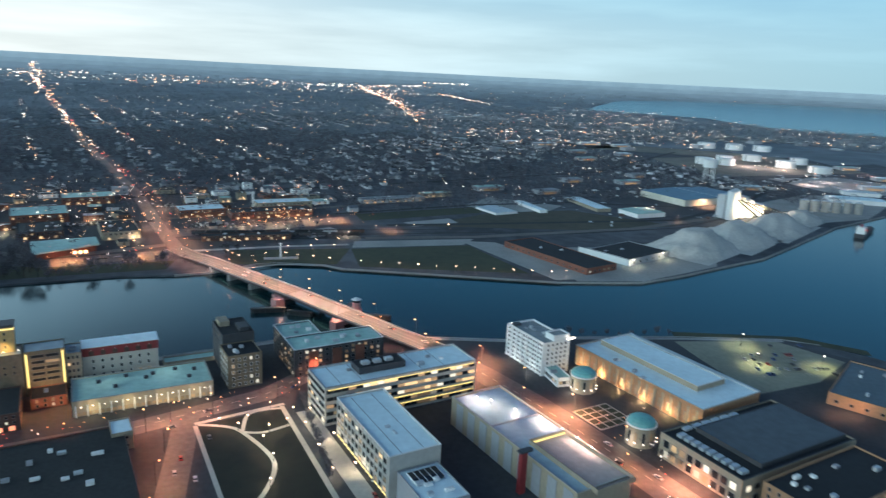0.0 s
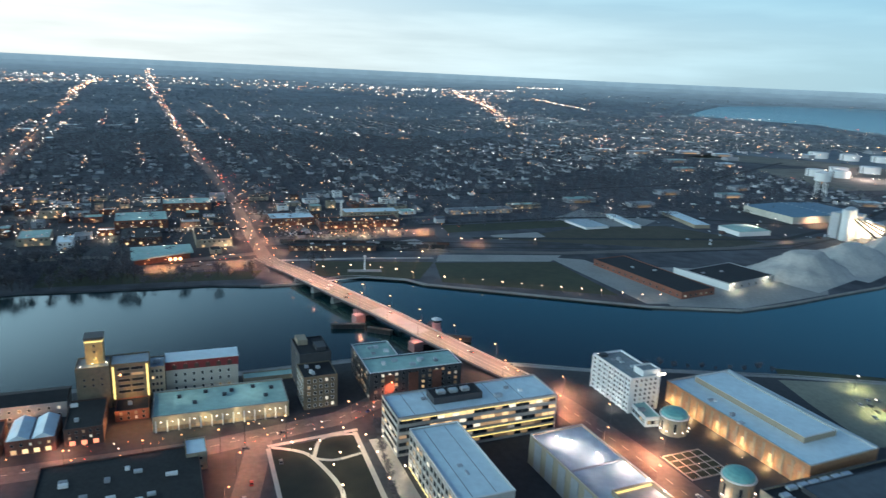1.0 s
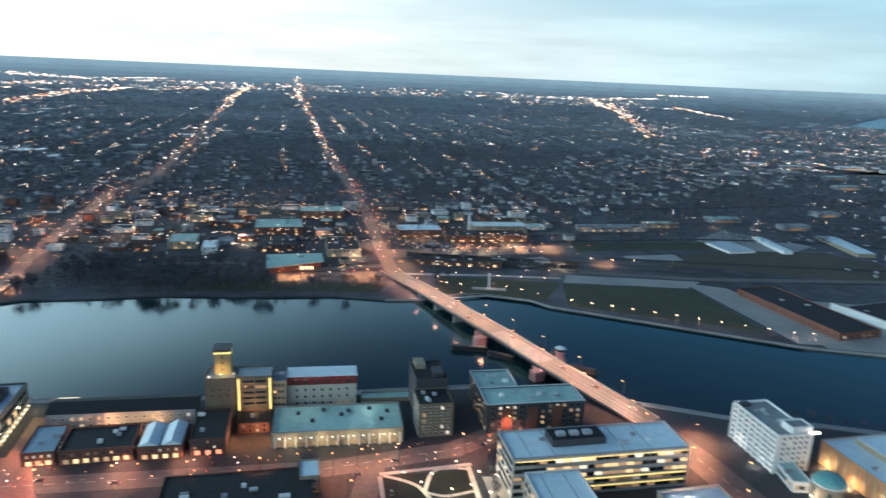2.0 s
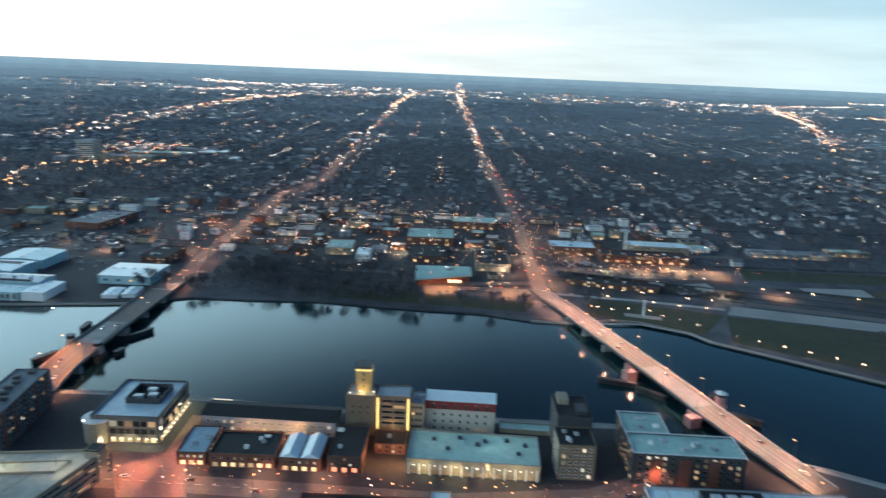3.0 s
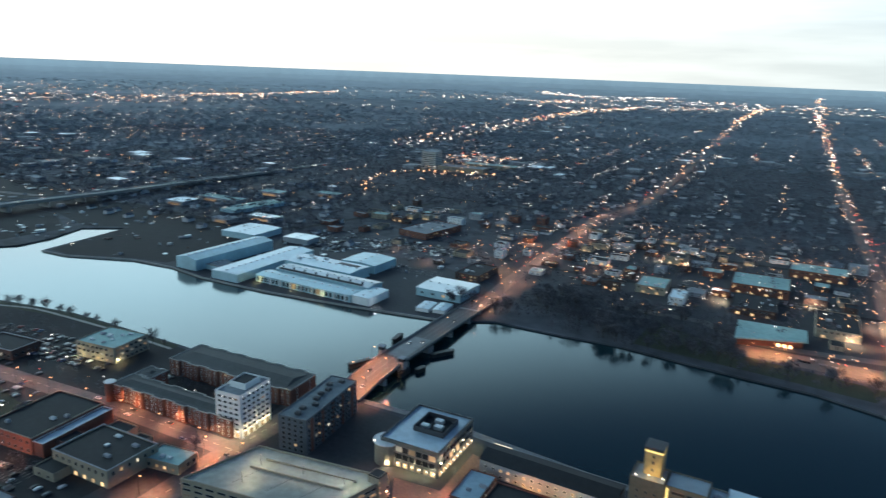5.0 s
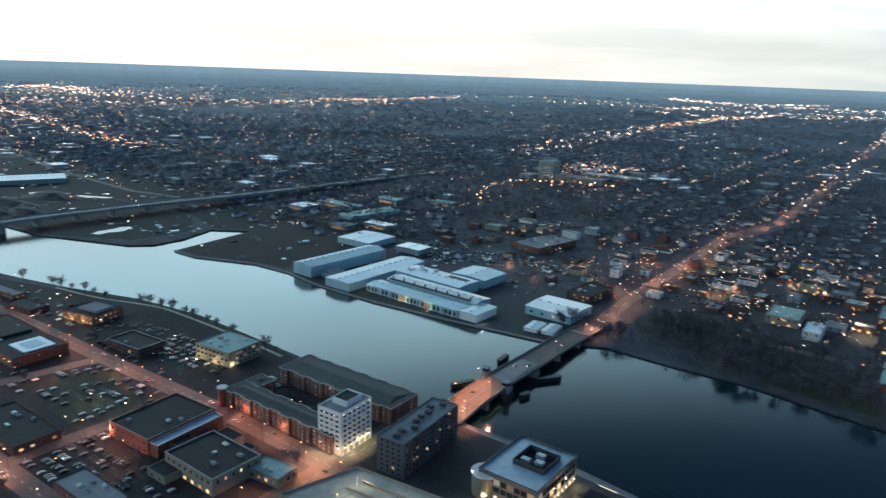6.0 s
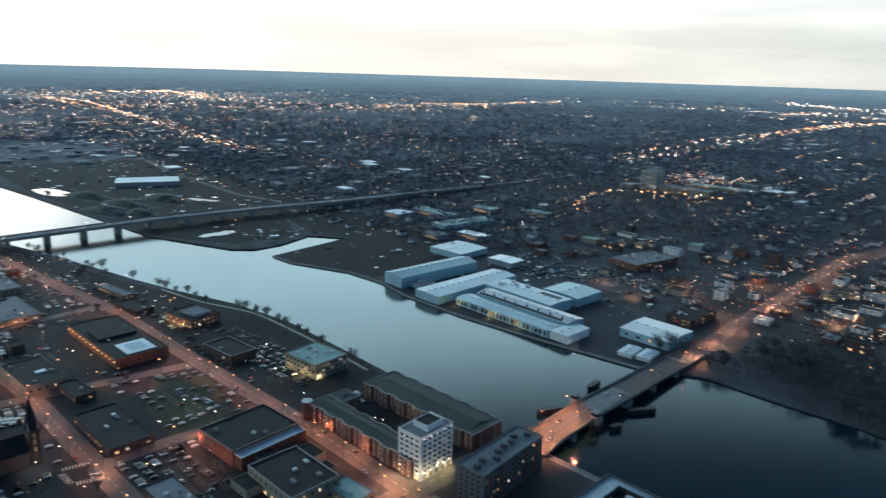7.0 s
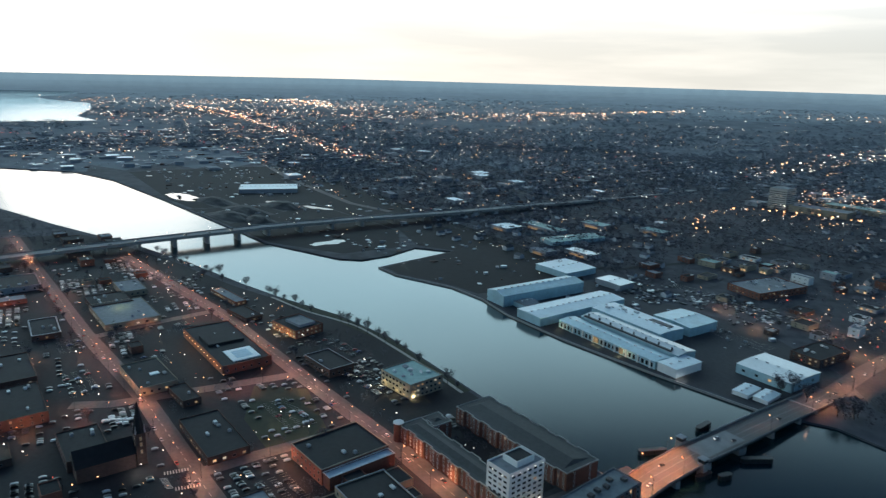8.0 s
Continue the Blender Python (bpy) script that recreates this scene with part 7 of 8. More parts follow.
LP = 15000
lamps(MAIN[1:], 38, 9.0, LP * 1.15, 10, color=(1.0, 0.47, 0.3))
lamps(MAIN[1:], 38, -9.0, LP * 1.15, 29, color=(1.0, 0.47, 0.3))
lamps(WALNUT[:3], 30, 11.0, LP * 0.9, 8, color=(1.0, 0.36, 0.18))
lamps(WALNUT[:3], 30, -11.0, LP * 0.9, 22, color=(1.0, 0.34, 0.16))
lamps(WALNUT[3:], 60, 11.0, LP * 0.1, 30, color=(1.0, 0.5, 0.3))
lamps(ROADS["main_west"][0][:3], 44, 8.5, LP * 0.6, 10)
lamps(ROADS["main_west"][0][2:5], 60, 8.5, LP * 0.16, 30)
lamps(ROADS["main_west"][0][:2], 44, -8.5, LP * 0.6, 30)
lamps(ROADS["walnut_west"][0][:5], 48, 9, LP * 0.9, 10)
lamps(ROADS["walnut_west"][0][4:6], 70, 9, LP * 0.5, 20)
lamps(ROADS["main_east"][0], 40, 11.5, LP, 6)
lamps(ROADS["main_east"][0], 40, -11.5, LP, 26, 2)
lamps(ROADS["washington"][0], 34, 8.5, LP * 0.5, 6, color=(1.0, 0.36, 0.22))
lamps(ROADS["adams"][0], 42, 8, LP * 0.36, 6, color=(1.0, 0.36, 0.22))
lamps(ROADS["walnut_east"][0][1:], 46, 10, LP, 12)
lamps(ROADS["jefferson"][0], 45, 7, LP * 0.3, 6)
lamps(ROADS["stuart"][0], 45, 7, LP * 0.3, 6)
lamps(ROADS["cherry"][0], 45, 7, LP * 0.3, 6)
lamps(ROADS["park_street"][0][:4], 28, 7, LP * 0.5, 6)
lamps(MASON, 60, 11.5, 300, 10, 4, LOT_LAMP, (1, 0.8, 0.6))
# rows along the west promenade and in the riverside park
for k in range(11):
    x, y = 211 + k * 15.9, 481 - k * 8.6
    copy_thing(PATH_LAMP, pose(x, y, 0.1))
    light(x, y - 0.8, 4.0, 220, (1, 0.6, 0.32), 0.4)
for x, y in ((118, 531), (133, 536), (151, 533), (160, 522), (173, 513), (186, 502), (106, 535), (100, 557), (119, 569), (160, 559), (182, 553), (206, 549), (195, 578), (218, 575), (155, 588), (137, 591), (117, 594), (386, 392), (100, 580), (280, 624), (302, 618), (326, 617), (366, 608)):
    copy_thing(PATH_LAMP, pose(x, y, 0.1))
    if RNG.random() < 0.5:
        light(x, y - 0.8, 4.0, 200, (1, 0.6, 0.32), 0.4)
for x, y in ((523, 809), (577, 794), (556, 752), (690, 560), (700, 620), (820, 640), (760, 650)):
    copy_thing(LOT_LAMP, pose(x, y, 0))
    light(x, y - 1, 9, 2500, (1, 0.62, 0.36), 0.6, 140)
for x, y in ((46, 207), (55, 190), (56, 172), (38, 216), (52, 214), (60, 200), (70, 203), (66, 224), (50, 152), (76, 214), (78, 196), (78, 172), (78, 150), (84, 210), (88, 180), (89, 150)):
    copy_thing(PATH_LAMP, pose(x + 1.5, y, 0.1))
    light(x + 1.5, y - 0.6, 4.2, 480, (1, 0.78, 0.5), 0.4)
for x, y in ((-650, 177), (-700, 215), (-690, 205), (-600, 215), (-520, 242), (-470, 225), (-500, 190), (-460, 150), (-430, 160), (-600, 110), (-660, 100), (-720, 130), (-800, 130), (-880, 130), (-650, 30), (-500, -20), (-700, -40), (380, 170), (420, 150), (400, 200), (-1000, 60), (-940, 120)):
    copy_thing(LOT_LAMP, pose(x, y, 0))
    light(x + 1, y - 0.6, 8.6, 3600 if x > 300 else 700, (0.95, 0.95, 0.45) if x > 300 else (1, 0.78, 0.5), 0.6, 150)


# ---------------------------------------------------------------- cars
def car_thing(paint, glow, label):
    b = thing("car", 0, 0, -60, 0, label, "car", "cars")
    s = Build()
    prof = [(-2.2, 0.35), (2.2, 0.35), (2.28, 0.7), (1.3, 0.92), (-1.75, 0.95), (-2.22, 0.85)]
    n = len(prof)
    s.add([(x, -0.88, z) for x, z in prof] + [(x, 0.88, z) for x, z in prof], [tuple(range(n)), tuple(range(2 * n - 1, n - 1, -1))] + [(i, n + i, n + (i + 1) % n, (i + 1) % n) for i in range(n)])
    s.box(-1.27, 0.47, -0.68, 0.68, 1.42, 1.47)
    body = part("body", s, paint, b)
    c = Build()
    lo = [(-1.7, -0.84), (1.25, -0.84), (1.25, 0.84), (-1.7, 0.84)]
    hi = [(-1.25, -0.66), (0.45, -0.66), (0.45, 0.66), (-1.25, 0.66)]
    c.add([(x, y, 0.93) for x, y in lo] + [(x, y, 1.42) for x, y in hi], [(0, 1, 5, 4), (1, 2, 6, 5), (2, 3, 7, 6), (3, 0, 4, 7)])
    part("cabin_glass", c, M_GLASS, b)
    g = Build()
    for x in (-1.35, 1.4):
        for y in (-0.82, 0.82):
            w = Build()
            w.cyl(0, 0, -0.1, 0.1, 0.33, n=8)
            g.add([(a + x, d + y, e + 0.33) for a, e, d in w.v], w.f)
    for k in (0, 32):
        g.f.append((k, k + 16, k + 20, k + 4))
        g.m.append(0)
    g.f.append((0, 32, 36, 4))
    g.m.append(0)
    part("undercarriage", g, M_TYRE, b, "black tyred running gear")
    for y in (-0.6, 0.6) if glow else ():
        part("headlight", Build().box(2.2, 2.34, y - 0.2, y + 0.2, 0.58, 0.76), M_LAMPW, body)
        part("tail_light", Build().box(-2.3, -2.18, y - 0.2, y + 0.2, 0.62, 0.8), M_RED, body)
    return b


PARKED = [car_thing(p, False, l) for p, l in zip(CAR_PAINT, ("white parked saloon car", "silver parked saloon car", "black parked saloon car", "dark grey parked saloon car", "red parked saloon car", "dark blue parked saloon car"))]
for i, l in enumerate(("white parked saloon car in a lot", "silver parked saloon car in a lot", "black parked saloon car in a lot", "dark grey parked saloon car in a lot", "red parked saloon car in a lot", "dark blue parked saloon car in a lot")):
    tagged(PARKED[i], l)
DRIVEN = [car_thing(CAR_PAINT[i], True, l) for i, l in ((0, "white car with its lights on"), (2, "black car with its lights on"), (3, "grey car with its lights on"))]


def lot(cx, cy, lx, ly, ang, fill):
    fill *= 0.52
    m = pose(cx, cy, 0.1, 0, 0, ang)
    ln = []
    for r in range(max(1, int(ly / 8))):
        for c in range(int(lx / 2.9) + 1):
            a, e = m @ Vector((-lx / 2 + c * 2.9, -ly / 2 + 1.4 + r * 8, 0)), m @ Vector((-lx / 2 + c * 2.9, -ly / 2 + 6.4 + r * 8, 0))
            ln.append(((a.x, a.y, 0), (e.x, e.y, 0)))
    tagged(part("bay_lines", marks(ln, 0.16, 0.12), M_MARK), "faded white parking bay lines", "road marking", kind="structure")
    for r in range(max(1, int(ly / 8))):
        for c in range(int(lx / 2.9)):
            if RNG.random() < fill:
                copy_thing(RNG.choice(PARKED), m @ pose(-lx / 2 + 1.5 + c * 2.9, -ly / 2 + 4 + r * 8 + RNG.uniform(-0.4, 0.4), 0, 0, 0, 90 + RNG.choice((0, 180)) + RNG.uniform(-3, 3)))


for v in ((-500, 236, 54, 26, 10, 0.6), (-575, 245, 50, 16, 12, 0.4), (-470, 160, 52, 26, 8, 0.28), (-372, 128, 44, 30, 6, 0.4), (-690, 130, 40, 18, 8, 0.4), (-880, 140, 70, 24, 12, 0.3), (-620, 90, 26, 24, 6, 0.3),
          (405, 165, 56, 44, -20, 0.6), (430, 185, 30, 16, -20, 0.6), (-600, 30, 50, 26, 6, 0.3), (-690, 30, 30, 30, 6, 0.3), (-420, 600, 80, 30, 4, 0.2), (-540, 690, 70, 24, 4, 0.2), (20, 560, 50, 14, 5, 0.25), (-150, 640, 40, 20, 5, 0.3), (150, 700, 60, 16, 0, 0.3)):
    lot(*v)


def drive(pts, step, off, jitter):
    for x, y, z, a in along(pts, step, off, RNG.uniform(4, 20)):
        if RNG.random() < jitter:
            d = a - 90 if off > 0 else a + 90
            copy_thing(RNG.choice(DRIVEN), pose(x, y, z + 0.12, 0, 0, d + 180))


for pts, o in ((MAIN, 3.6), (MAIN, -3.6), (WALNUT, 4), (WALNUT, -4), (ROADS["main_west"][0][:4], 3), (ROADS["main_west"][0][:4], -3), (ROADS["walnut_west"][0][:5], 3), (ROADS["walnut_west"][0][:5], -3)):
    drive(pts, 30, o, 0.34)
for pts, o in ((ROADS["main_east"][0], 4), (ROADS["main_east"][0], -4), (ROADS["washington"][0], 3), (ROADS["washington"][0], -3), (ROADS["adams"][0], 3), (MASON, 5), (MASON, -5)):
    drive(pts, 34, o, 0.36)
for key, o in (("washington", 6.3), ("main_east", 8.5), ("adams", 6.2)):
    for x, y, z, a in along(ROADS[key][0], 9, o, 3):
        if RNG.random() < 0.13:
            copy_thing(RNG.choice(PARKED), pose(x, y, 0.1, 0, 0, a - 90))
for x, y, a in ((33, 205, 88), (18, 190, 86), (14, 178, 86), (22, 170, 86), (17, 222, 5), (96, 140, 60), (92, 128, 85), (20, 150, 86), (24, 140, 86)):
    copy_thing(RNG.choice(PARKED), pose(x, y, 0.1, 0, 0, a))
for m in (*PARKED, *DRIVEN, ROAD_LAMP, PATH_LAMP, LOT_LAMP):
    for o in list(m.children_recursive):
        bpy.data.objects.remove(o)
    bpy.data.objects.remove(m)


# cars past those that can be told apart, in the far lots
def far_cars():
    b = Build()
    r = random.Random(31)
    for cx, cy, lx, ly in ((-880, 60, 60, 30), (-960, 100, 60, 30), (-820, 150, 60, 26), (-700, 70, 30, 20), (-660, 60, 40, 20), (-520, 60, 30, 26), (-640, -60, 60, 30), (-800, -30, 60, 40), (-440, 0, 40, 40), (-700, -110, 60, 30), (-460, 690, 90, 40), (-560, 620, 60, 30), (-230, 690, 60, 30), (-20, 730, 50, 24), (110, 690, 60, 24), (700, 640, 60, 30), (160, 673, 95, 12), (-8, 573, 46, 10), (212, 626, 18, 12), (-120, 720, 60, 30), (-300, 780, 60, 40), (60, 820, 40, 30), (-560, 200, 20, 14), (-640, 215, 30, 10), (-470, 200, 30, 10), (-420, 130, 24, 20), (-360, 40, 40, 30), (-540, 130, 24, 14), (-690, 190, 24, 10), (-760, 150, 30, 14), (-480, -60, 50, 30), (-340, -40, 40, 40), (-900, 30, 40, 30), (-340, 160, 20, 20), (-400, 250, 24, 12)):
        for k in range(int(lx * ly / (16 if cy < 300 else 30))):
            x, y = cx + round(r.uniform(-lx, lx) / 5.8) * 2.9, cy + round(r.uniform(-ly, ly) / 15) * 7.5
            if near_road(x, y, 2) or any(math.hypot(x - a, y - c) < d for a, c, d in placed) or any(math.hypot(x - a, y - c) < d for a, c, d in taken):
                continue
            w, l = 0.9, 2.2
            b.add([(x - w, y - l, 0.3), (x + w, y - l, 0.3), (x + w, y + l, 0.3), (x - w, y + l, 0.3), (x - w, y - l, 0.9), (x + w, y - l, 0.9), (x + w, y + l, 0.9), (x - w, y + l, 0.9),
                   (x - w * 0.8, y - l * 0.6, 1.45), (x + w * 0.8, y - l * 0.6, 1.45), (x + w * 0.8, y + l * 0.4, 1.45), (x - w * 0.8, y + l * 0.4, 1.45)],
                  [(0, 1, 5, 4), (1, 2, 6, 5), (2, 3, 7, 6), (3, 0, 4, 7), (4, 5, 9, 8), (5, 6, 10, 9), (6, 7, 11, 10), (7, 4, 8, 11), (8, 9, 10, 11)], r.choice((0, 1, 1, 2, 3, 2, 3)))
    for cx, cy, lx, ly, n in ((-500, 244, 34, 20, 70), (-486, 160, 44, 30, 46), (-392, 113, 24, 18, 44), (-650, 205, 26, 14, 20), (-930, 118, 50, 14, 40), (-560, 655, 70, 30, 80), (-470, 650, 40, 30, 40)):
        for k in range(n):
            u, v = round(r.uniform(-lx, lx) / 2.9) * 2.9, round(r.uniform(-ly, ly) / 8) * 8 + r.uniform(-0.4, 0.4)
            x, y = cx + u * 0.99 - v * 0.14, cy + u * 0.14 + v * 0.99
            if near_road(x, y, 2) or not free(x, y, 3):
                continue
            w, l = 0.88, 2.15
            b.add([(x - w, y - l, 0.3), (x + w, y - l, 0.3), (x + w, y + l, 0.3), (x - w, y + l, 0.3), (x - w, y - l, 0.9), (x + w, y - l, 0.9), (x + w, y + l, 0.9), (x - w, y + l, 0.9),
                   (x - w * 0.8, y - l * 0.6, 1.45), (x + w * 0.8, y - l * 0.6, 1.45), (x + w * 0.8, y + l * 0.4, 1.45), (x - w * 0.8, y + l * 0.4, 1.45)],
                  [(0, 1, 5, 4), (1, 2, 6, 5), (2, 3, 7, 6), (3, 0, 4, 7), (4, 5, 9, 8), (5, 6, 10, 9), (6, 7, 11, 10), (7, 4, 8, 11), (8, 9, 10, 11)], r.choice((0, 1, 2, 3, 2, 3)))
    for k in range(5200):
        x, y = -1000 + round(r.uniform(0, 680) / 2.9) * 2.9, -140 + round(r.uniform(0, 420) / 8.2) * 8.2
        if noise.noise(Vector((x * 0.022, y * 0.022, 8.0))) < 0.08 or y > 270 - (-x - 400) * 0.16 or near_road(x, y, 3) or any(math.hypot(x - a, y - c) < d * 0.85 for a, c, d in placed):
            continue
        if (x > -400 and y > 205) or r.random() < 0.45:
            continue
        w, l = 0.88, 2.15
        b.add([(x - w, y - l, 0.3), (x + w, y - l, 0.3), (x + w, y + l, 0.3), (x - w, y + l, 0.3), (x - w, y - l, 0.9), (x + w, y - l, 0.9), (x + w, y + l, 0.9), (x - w, y + l, 0.9),
               (x - w * 0.8, y - l * 0.6, 1.45), (x + w * 0.8, y - l * 0.6, 1.45), (x + w * 0.8, y + l * 0.4, 1.45), (x - w * 0.8, y + l * 0.4, 1.45)],
              [(0, 1, 5, 4), (1, 2, 6, 5), (2, 3, 7, 6), (3, 0, 4, 7), (4, 5, 9, 8), (5, 6, 10, 9), (6, 7, 11, 10), (7, 4, 8, 11), (8, 9, 10, 11)], r.choice((0, 1, 2, 3, 2, 3, 3)))
    tagged(part("parked_cars", b, CAR_PAINT[:4]), "rows of parked cars in distant lots", "cars", kind="stuff")


far_cars()


# ---------------------------------------------------------------- trees
def tree_parts(h, spread, seed, twigs=150):
    r = random.Random(seed)
    t, c = Build(), Build()
    t.cyl(0, 0, -0.2, h * 0.32, 0.32, 0.22, n=7, caps=False)
    tips = []
    for i in range(9):
        a = 2 * math.pi * i / 9 + r.uniform(-0.3, 0.3)
        z0 = h * r.uniform(0.22, 0.42)
        p = Vector((math.cos(a) * spread * r.uniform(0.35, 0.6), math.sin(a) * spread * r.uniform(0.35, 0.6), h * r.uniform(0.55, 0.8)))
        t.strut((0, 0, z0), tuple(p), 0.1, 4)
        tips.append(p)
        for _ in range(3):
            q = p + Vector((r.uniform(-1, 1) * spread * 0.4, r.uniform(-1, 1) * spread * 0.4, r.uniform(0.05, 0.3) * h))
            t.strut(tuple(p), tuple(q), 0.05, 3)
            tips.append(q)
    t.strut((0, 0, h * 0.3), (0, 0, h * 0.85), 0.14, 4)
    for _ in range(twigs):
        p = r.choice(tips)
        q = p + Vector((r.gauss(0, 1), r.gauss(0, 1), r.gauss(0.3, 0.8))) * spread * 0.22
        d = Vector((r.uniform(-1, 1), r.uniform(-1, 1), r.uniform(0, 1.2))).normalized() * r.uniform(0.7, 1.5)
        w = d.cross(Vector((r.uniform(-1, 1), r.uniform(-1, 1), r.uniform(-1, 1)))).normalized() * r.uniform(0.1, 0.3)
        c.add([tuple(q - d), tuple(q + w), tuple(q + d), tuple(q - w)], [(0, 1, 2, 3)])
    return t.mesh("trunk", M_BARK), c.mesh("crown", M_TWIG)


# far woods take the haze in their colour: paler, bluish twigs
M_FARTWIG = mat("haze_tinted_twigs", (0.2, 0.225, 0.25), 0.95, scale=0.05, island=0.4)
M_TWIG = mat("bare_twigs", (0.1, 0.098, 0.114), 0.95, scale=1.0, island=0.5)
M_PINE = mat("dark_evergreen", (0.022, 0.035, 0.022), 0.95, scale=1.0, island=0.5)
TREES = [tree_parts(h, s, k, n) for k, (h, s, n) in enumerate(((12, 4.5, 260), (10, 3.8, 220), (14, 5.5, 320), (8, 3.2, 160), (11, 5.0, 260)))]


def tree(x, y, s=1.0, z=0.0, label="bare winter tree with fine dark twigs"):
    t = thing("tree", x, y, z, RNG.uniform(0, 360), label, "tree", "bare trees")
    t.scale = (s, s, s)
    k = RNG.choice(TREES)
    part("trunk", k[0], (), t)
    part("crown", k[1], (), t)


for x, y, *_ in along(smooth([(-1010, 150), (-880, 190), (-790, 216), (-730, 238), (-650, 268), (-575, 287), (-500, 291), (-440, 294)]), 15, 0):
    if RNG.random() < 0.7:
        tree(x + RNG.uniform(-3, 3), y + RNG.uniform(-4, 1), RNG.uniform(0.6, 1.1))
for i in range(70):
    x, y = RNG.uniform(-262, -60), RNG.uniform(520, 612)
    if free(x, y, 2):
        tree(x, y, RNG.uniform(0.8, 1.3))
for x, y in ((-153, 522), (-148, 526), (-158, 528), (-140, 524), (-294, 520), (-270, 522), (-262, 530), (-20, 530), (10, 530), (-60, 526), (40, 540), (96, 545), (110, 562), (-316, 520), (-322, 525), (-312, 530)):
    tree(x, y, RNG.uniform(0.9, 1.4))
for i in range(14):
    tree(78 + i * 0.6, 150 + i * 6, 0.45, label="small bare street tree beside a lit walk")
for i in range(26):
    x, y = RNG.uniform(-540, -300), RNG.uniform(100, 240)
    if free(x, y, 3) and near_road(x, y, 6):
        tree(x, y, RNG.uniform(0.5, 0.8))
for i in range(420):
    x, y = RNG.uniform(-1000, -380), RNG.uniform(-140, 200)
    if not near_road(x, y, 1.5) and (near_road(x, y, 7) or RNG.random() < 0.08) and all(math.hypot(x - a, y - c) > d for a, c, d in placed):
        tree(x, y, RNG.uniform(0.6, 0.9))
for i in range(9):
    tree(233 + i * 1.1, 116 - i * 6, RNG.uniform(0.4, 0.55), label="small bare street tree before the convention hall")
for i in range(10):
    tree(282 + i * 9, 262 - i * 3.2, RNG.uniform(0.4, 0.6))
for i in range(12):
    tree(110 + RNG.uniform(-8, 22), 190 + RNG.uniform(-8, 3), 0.5)


# ---------------------------------------------------------------- west side quarter: houses, woods and lights
def land_ok(x, y):
    return not (inside(x, y, RIVER) or inside(x, y, BAY_N) or inside(x, y, BAY_S))


GRID = radians(5)


def cluster(x, y):
    return noise.noise(Vector((x * 0.002, y * 0.002, 3.0)))


def open_land(x, y):
    return (230 < x < 1000 and y < 700) or (x < -600 and y < 560) or (-700 < x < -290 and y < 640) or (1150 < x and y < 1500) or (x < -1000 and y < 520)


def houses():
    b = Build()
    r = random.Random(11)
    count = 0
    for i in range(9000):
        u, v = r.uniform(-2100, 2300), r.uniform(640, 2500)
        ku, kv = round(u / 92), v
        u = ku * 92 + r.choice((-20, 20)) + r.gauss(0, 7)
        x, y = u * math.cos(GRID) - v * math.sin(GRID), u * math.sin(GRID) + v * math.cos(GRID)
        if open_land(x, y) or not land_ok(x, y) or near_road(x, y, 9) or (y < 960 and -640 < x < 280 and not free(x, y, 8)):
            continue
        if cluster(x, y) < -0.15 + 0.2 * r.random() or r.random() < 0.25 or math.hypot(x, y) > 2700 or abs(math.atan2(x, y)) > 1.45:
            continue
        lx, ly, h = r.uniform(6, 10), r.uniform(8, 14), r.uniform(3.0, 5.8)
        a = GRID + r.choice((0, math.pi / 2)) + r.gauss(0, 0.08)
        ca, sa = math.cos(a), math.sin(a)

        def P(px, py, pz):
            return warp(x + px * ca - py * sa, y + px * sa + py * ca, pz)
        hx, hy, e = lx / 2, ly / 2, 0.5
        b.add([P(-hx, -hy, 0), P(hx, -hy, 0), P(hx, hy, 0), P(-hx, hy, 0), P(-hx, -hy, h), P(hx, -hy, h), P(hx, hy, h), P(-hx, hy, h), P(0, -hy, h + 2.4), P(0, hy, h + 2.4)],
              [(0, 1, 5, 8, 4), (2, 3, 7, 9, 6), (1, 2, 6, 5), (3, 0, 4, 7)], 0)
        b.add([P(-hx - e, -hy - e, h - 0.3), P(0, -hy - e, h + 2.7), P(0, hy + e, h + 2.7), P(-hx - e, hy + e, h - 0.3), P(hx + e, -hy - e, h - 0.3), P(hx + e, hy + e, h - 0.3)], [(0, 1, 2, 3), (1, 4, 5, 2)], 1)
        count += 1
    tagged(part("houses", b, (M_HOUSE, M_SHINGLE)), "rows of small gabled houses under bare trees", "houses", kind="stuff")


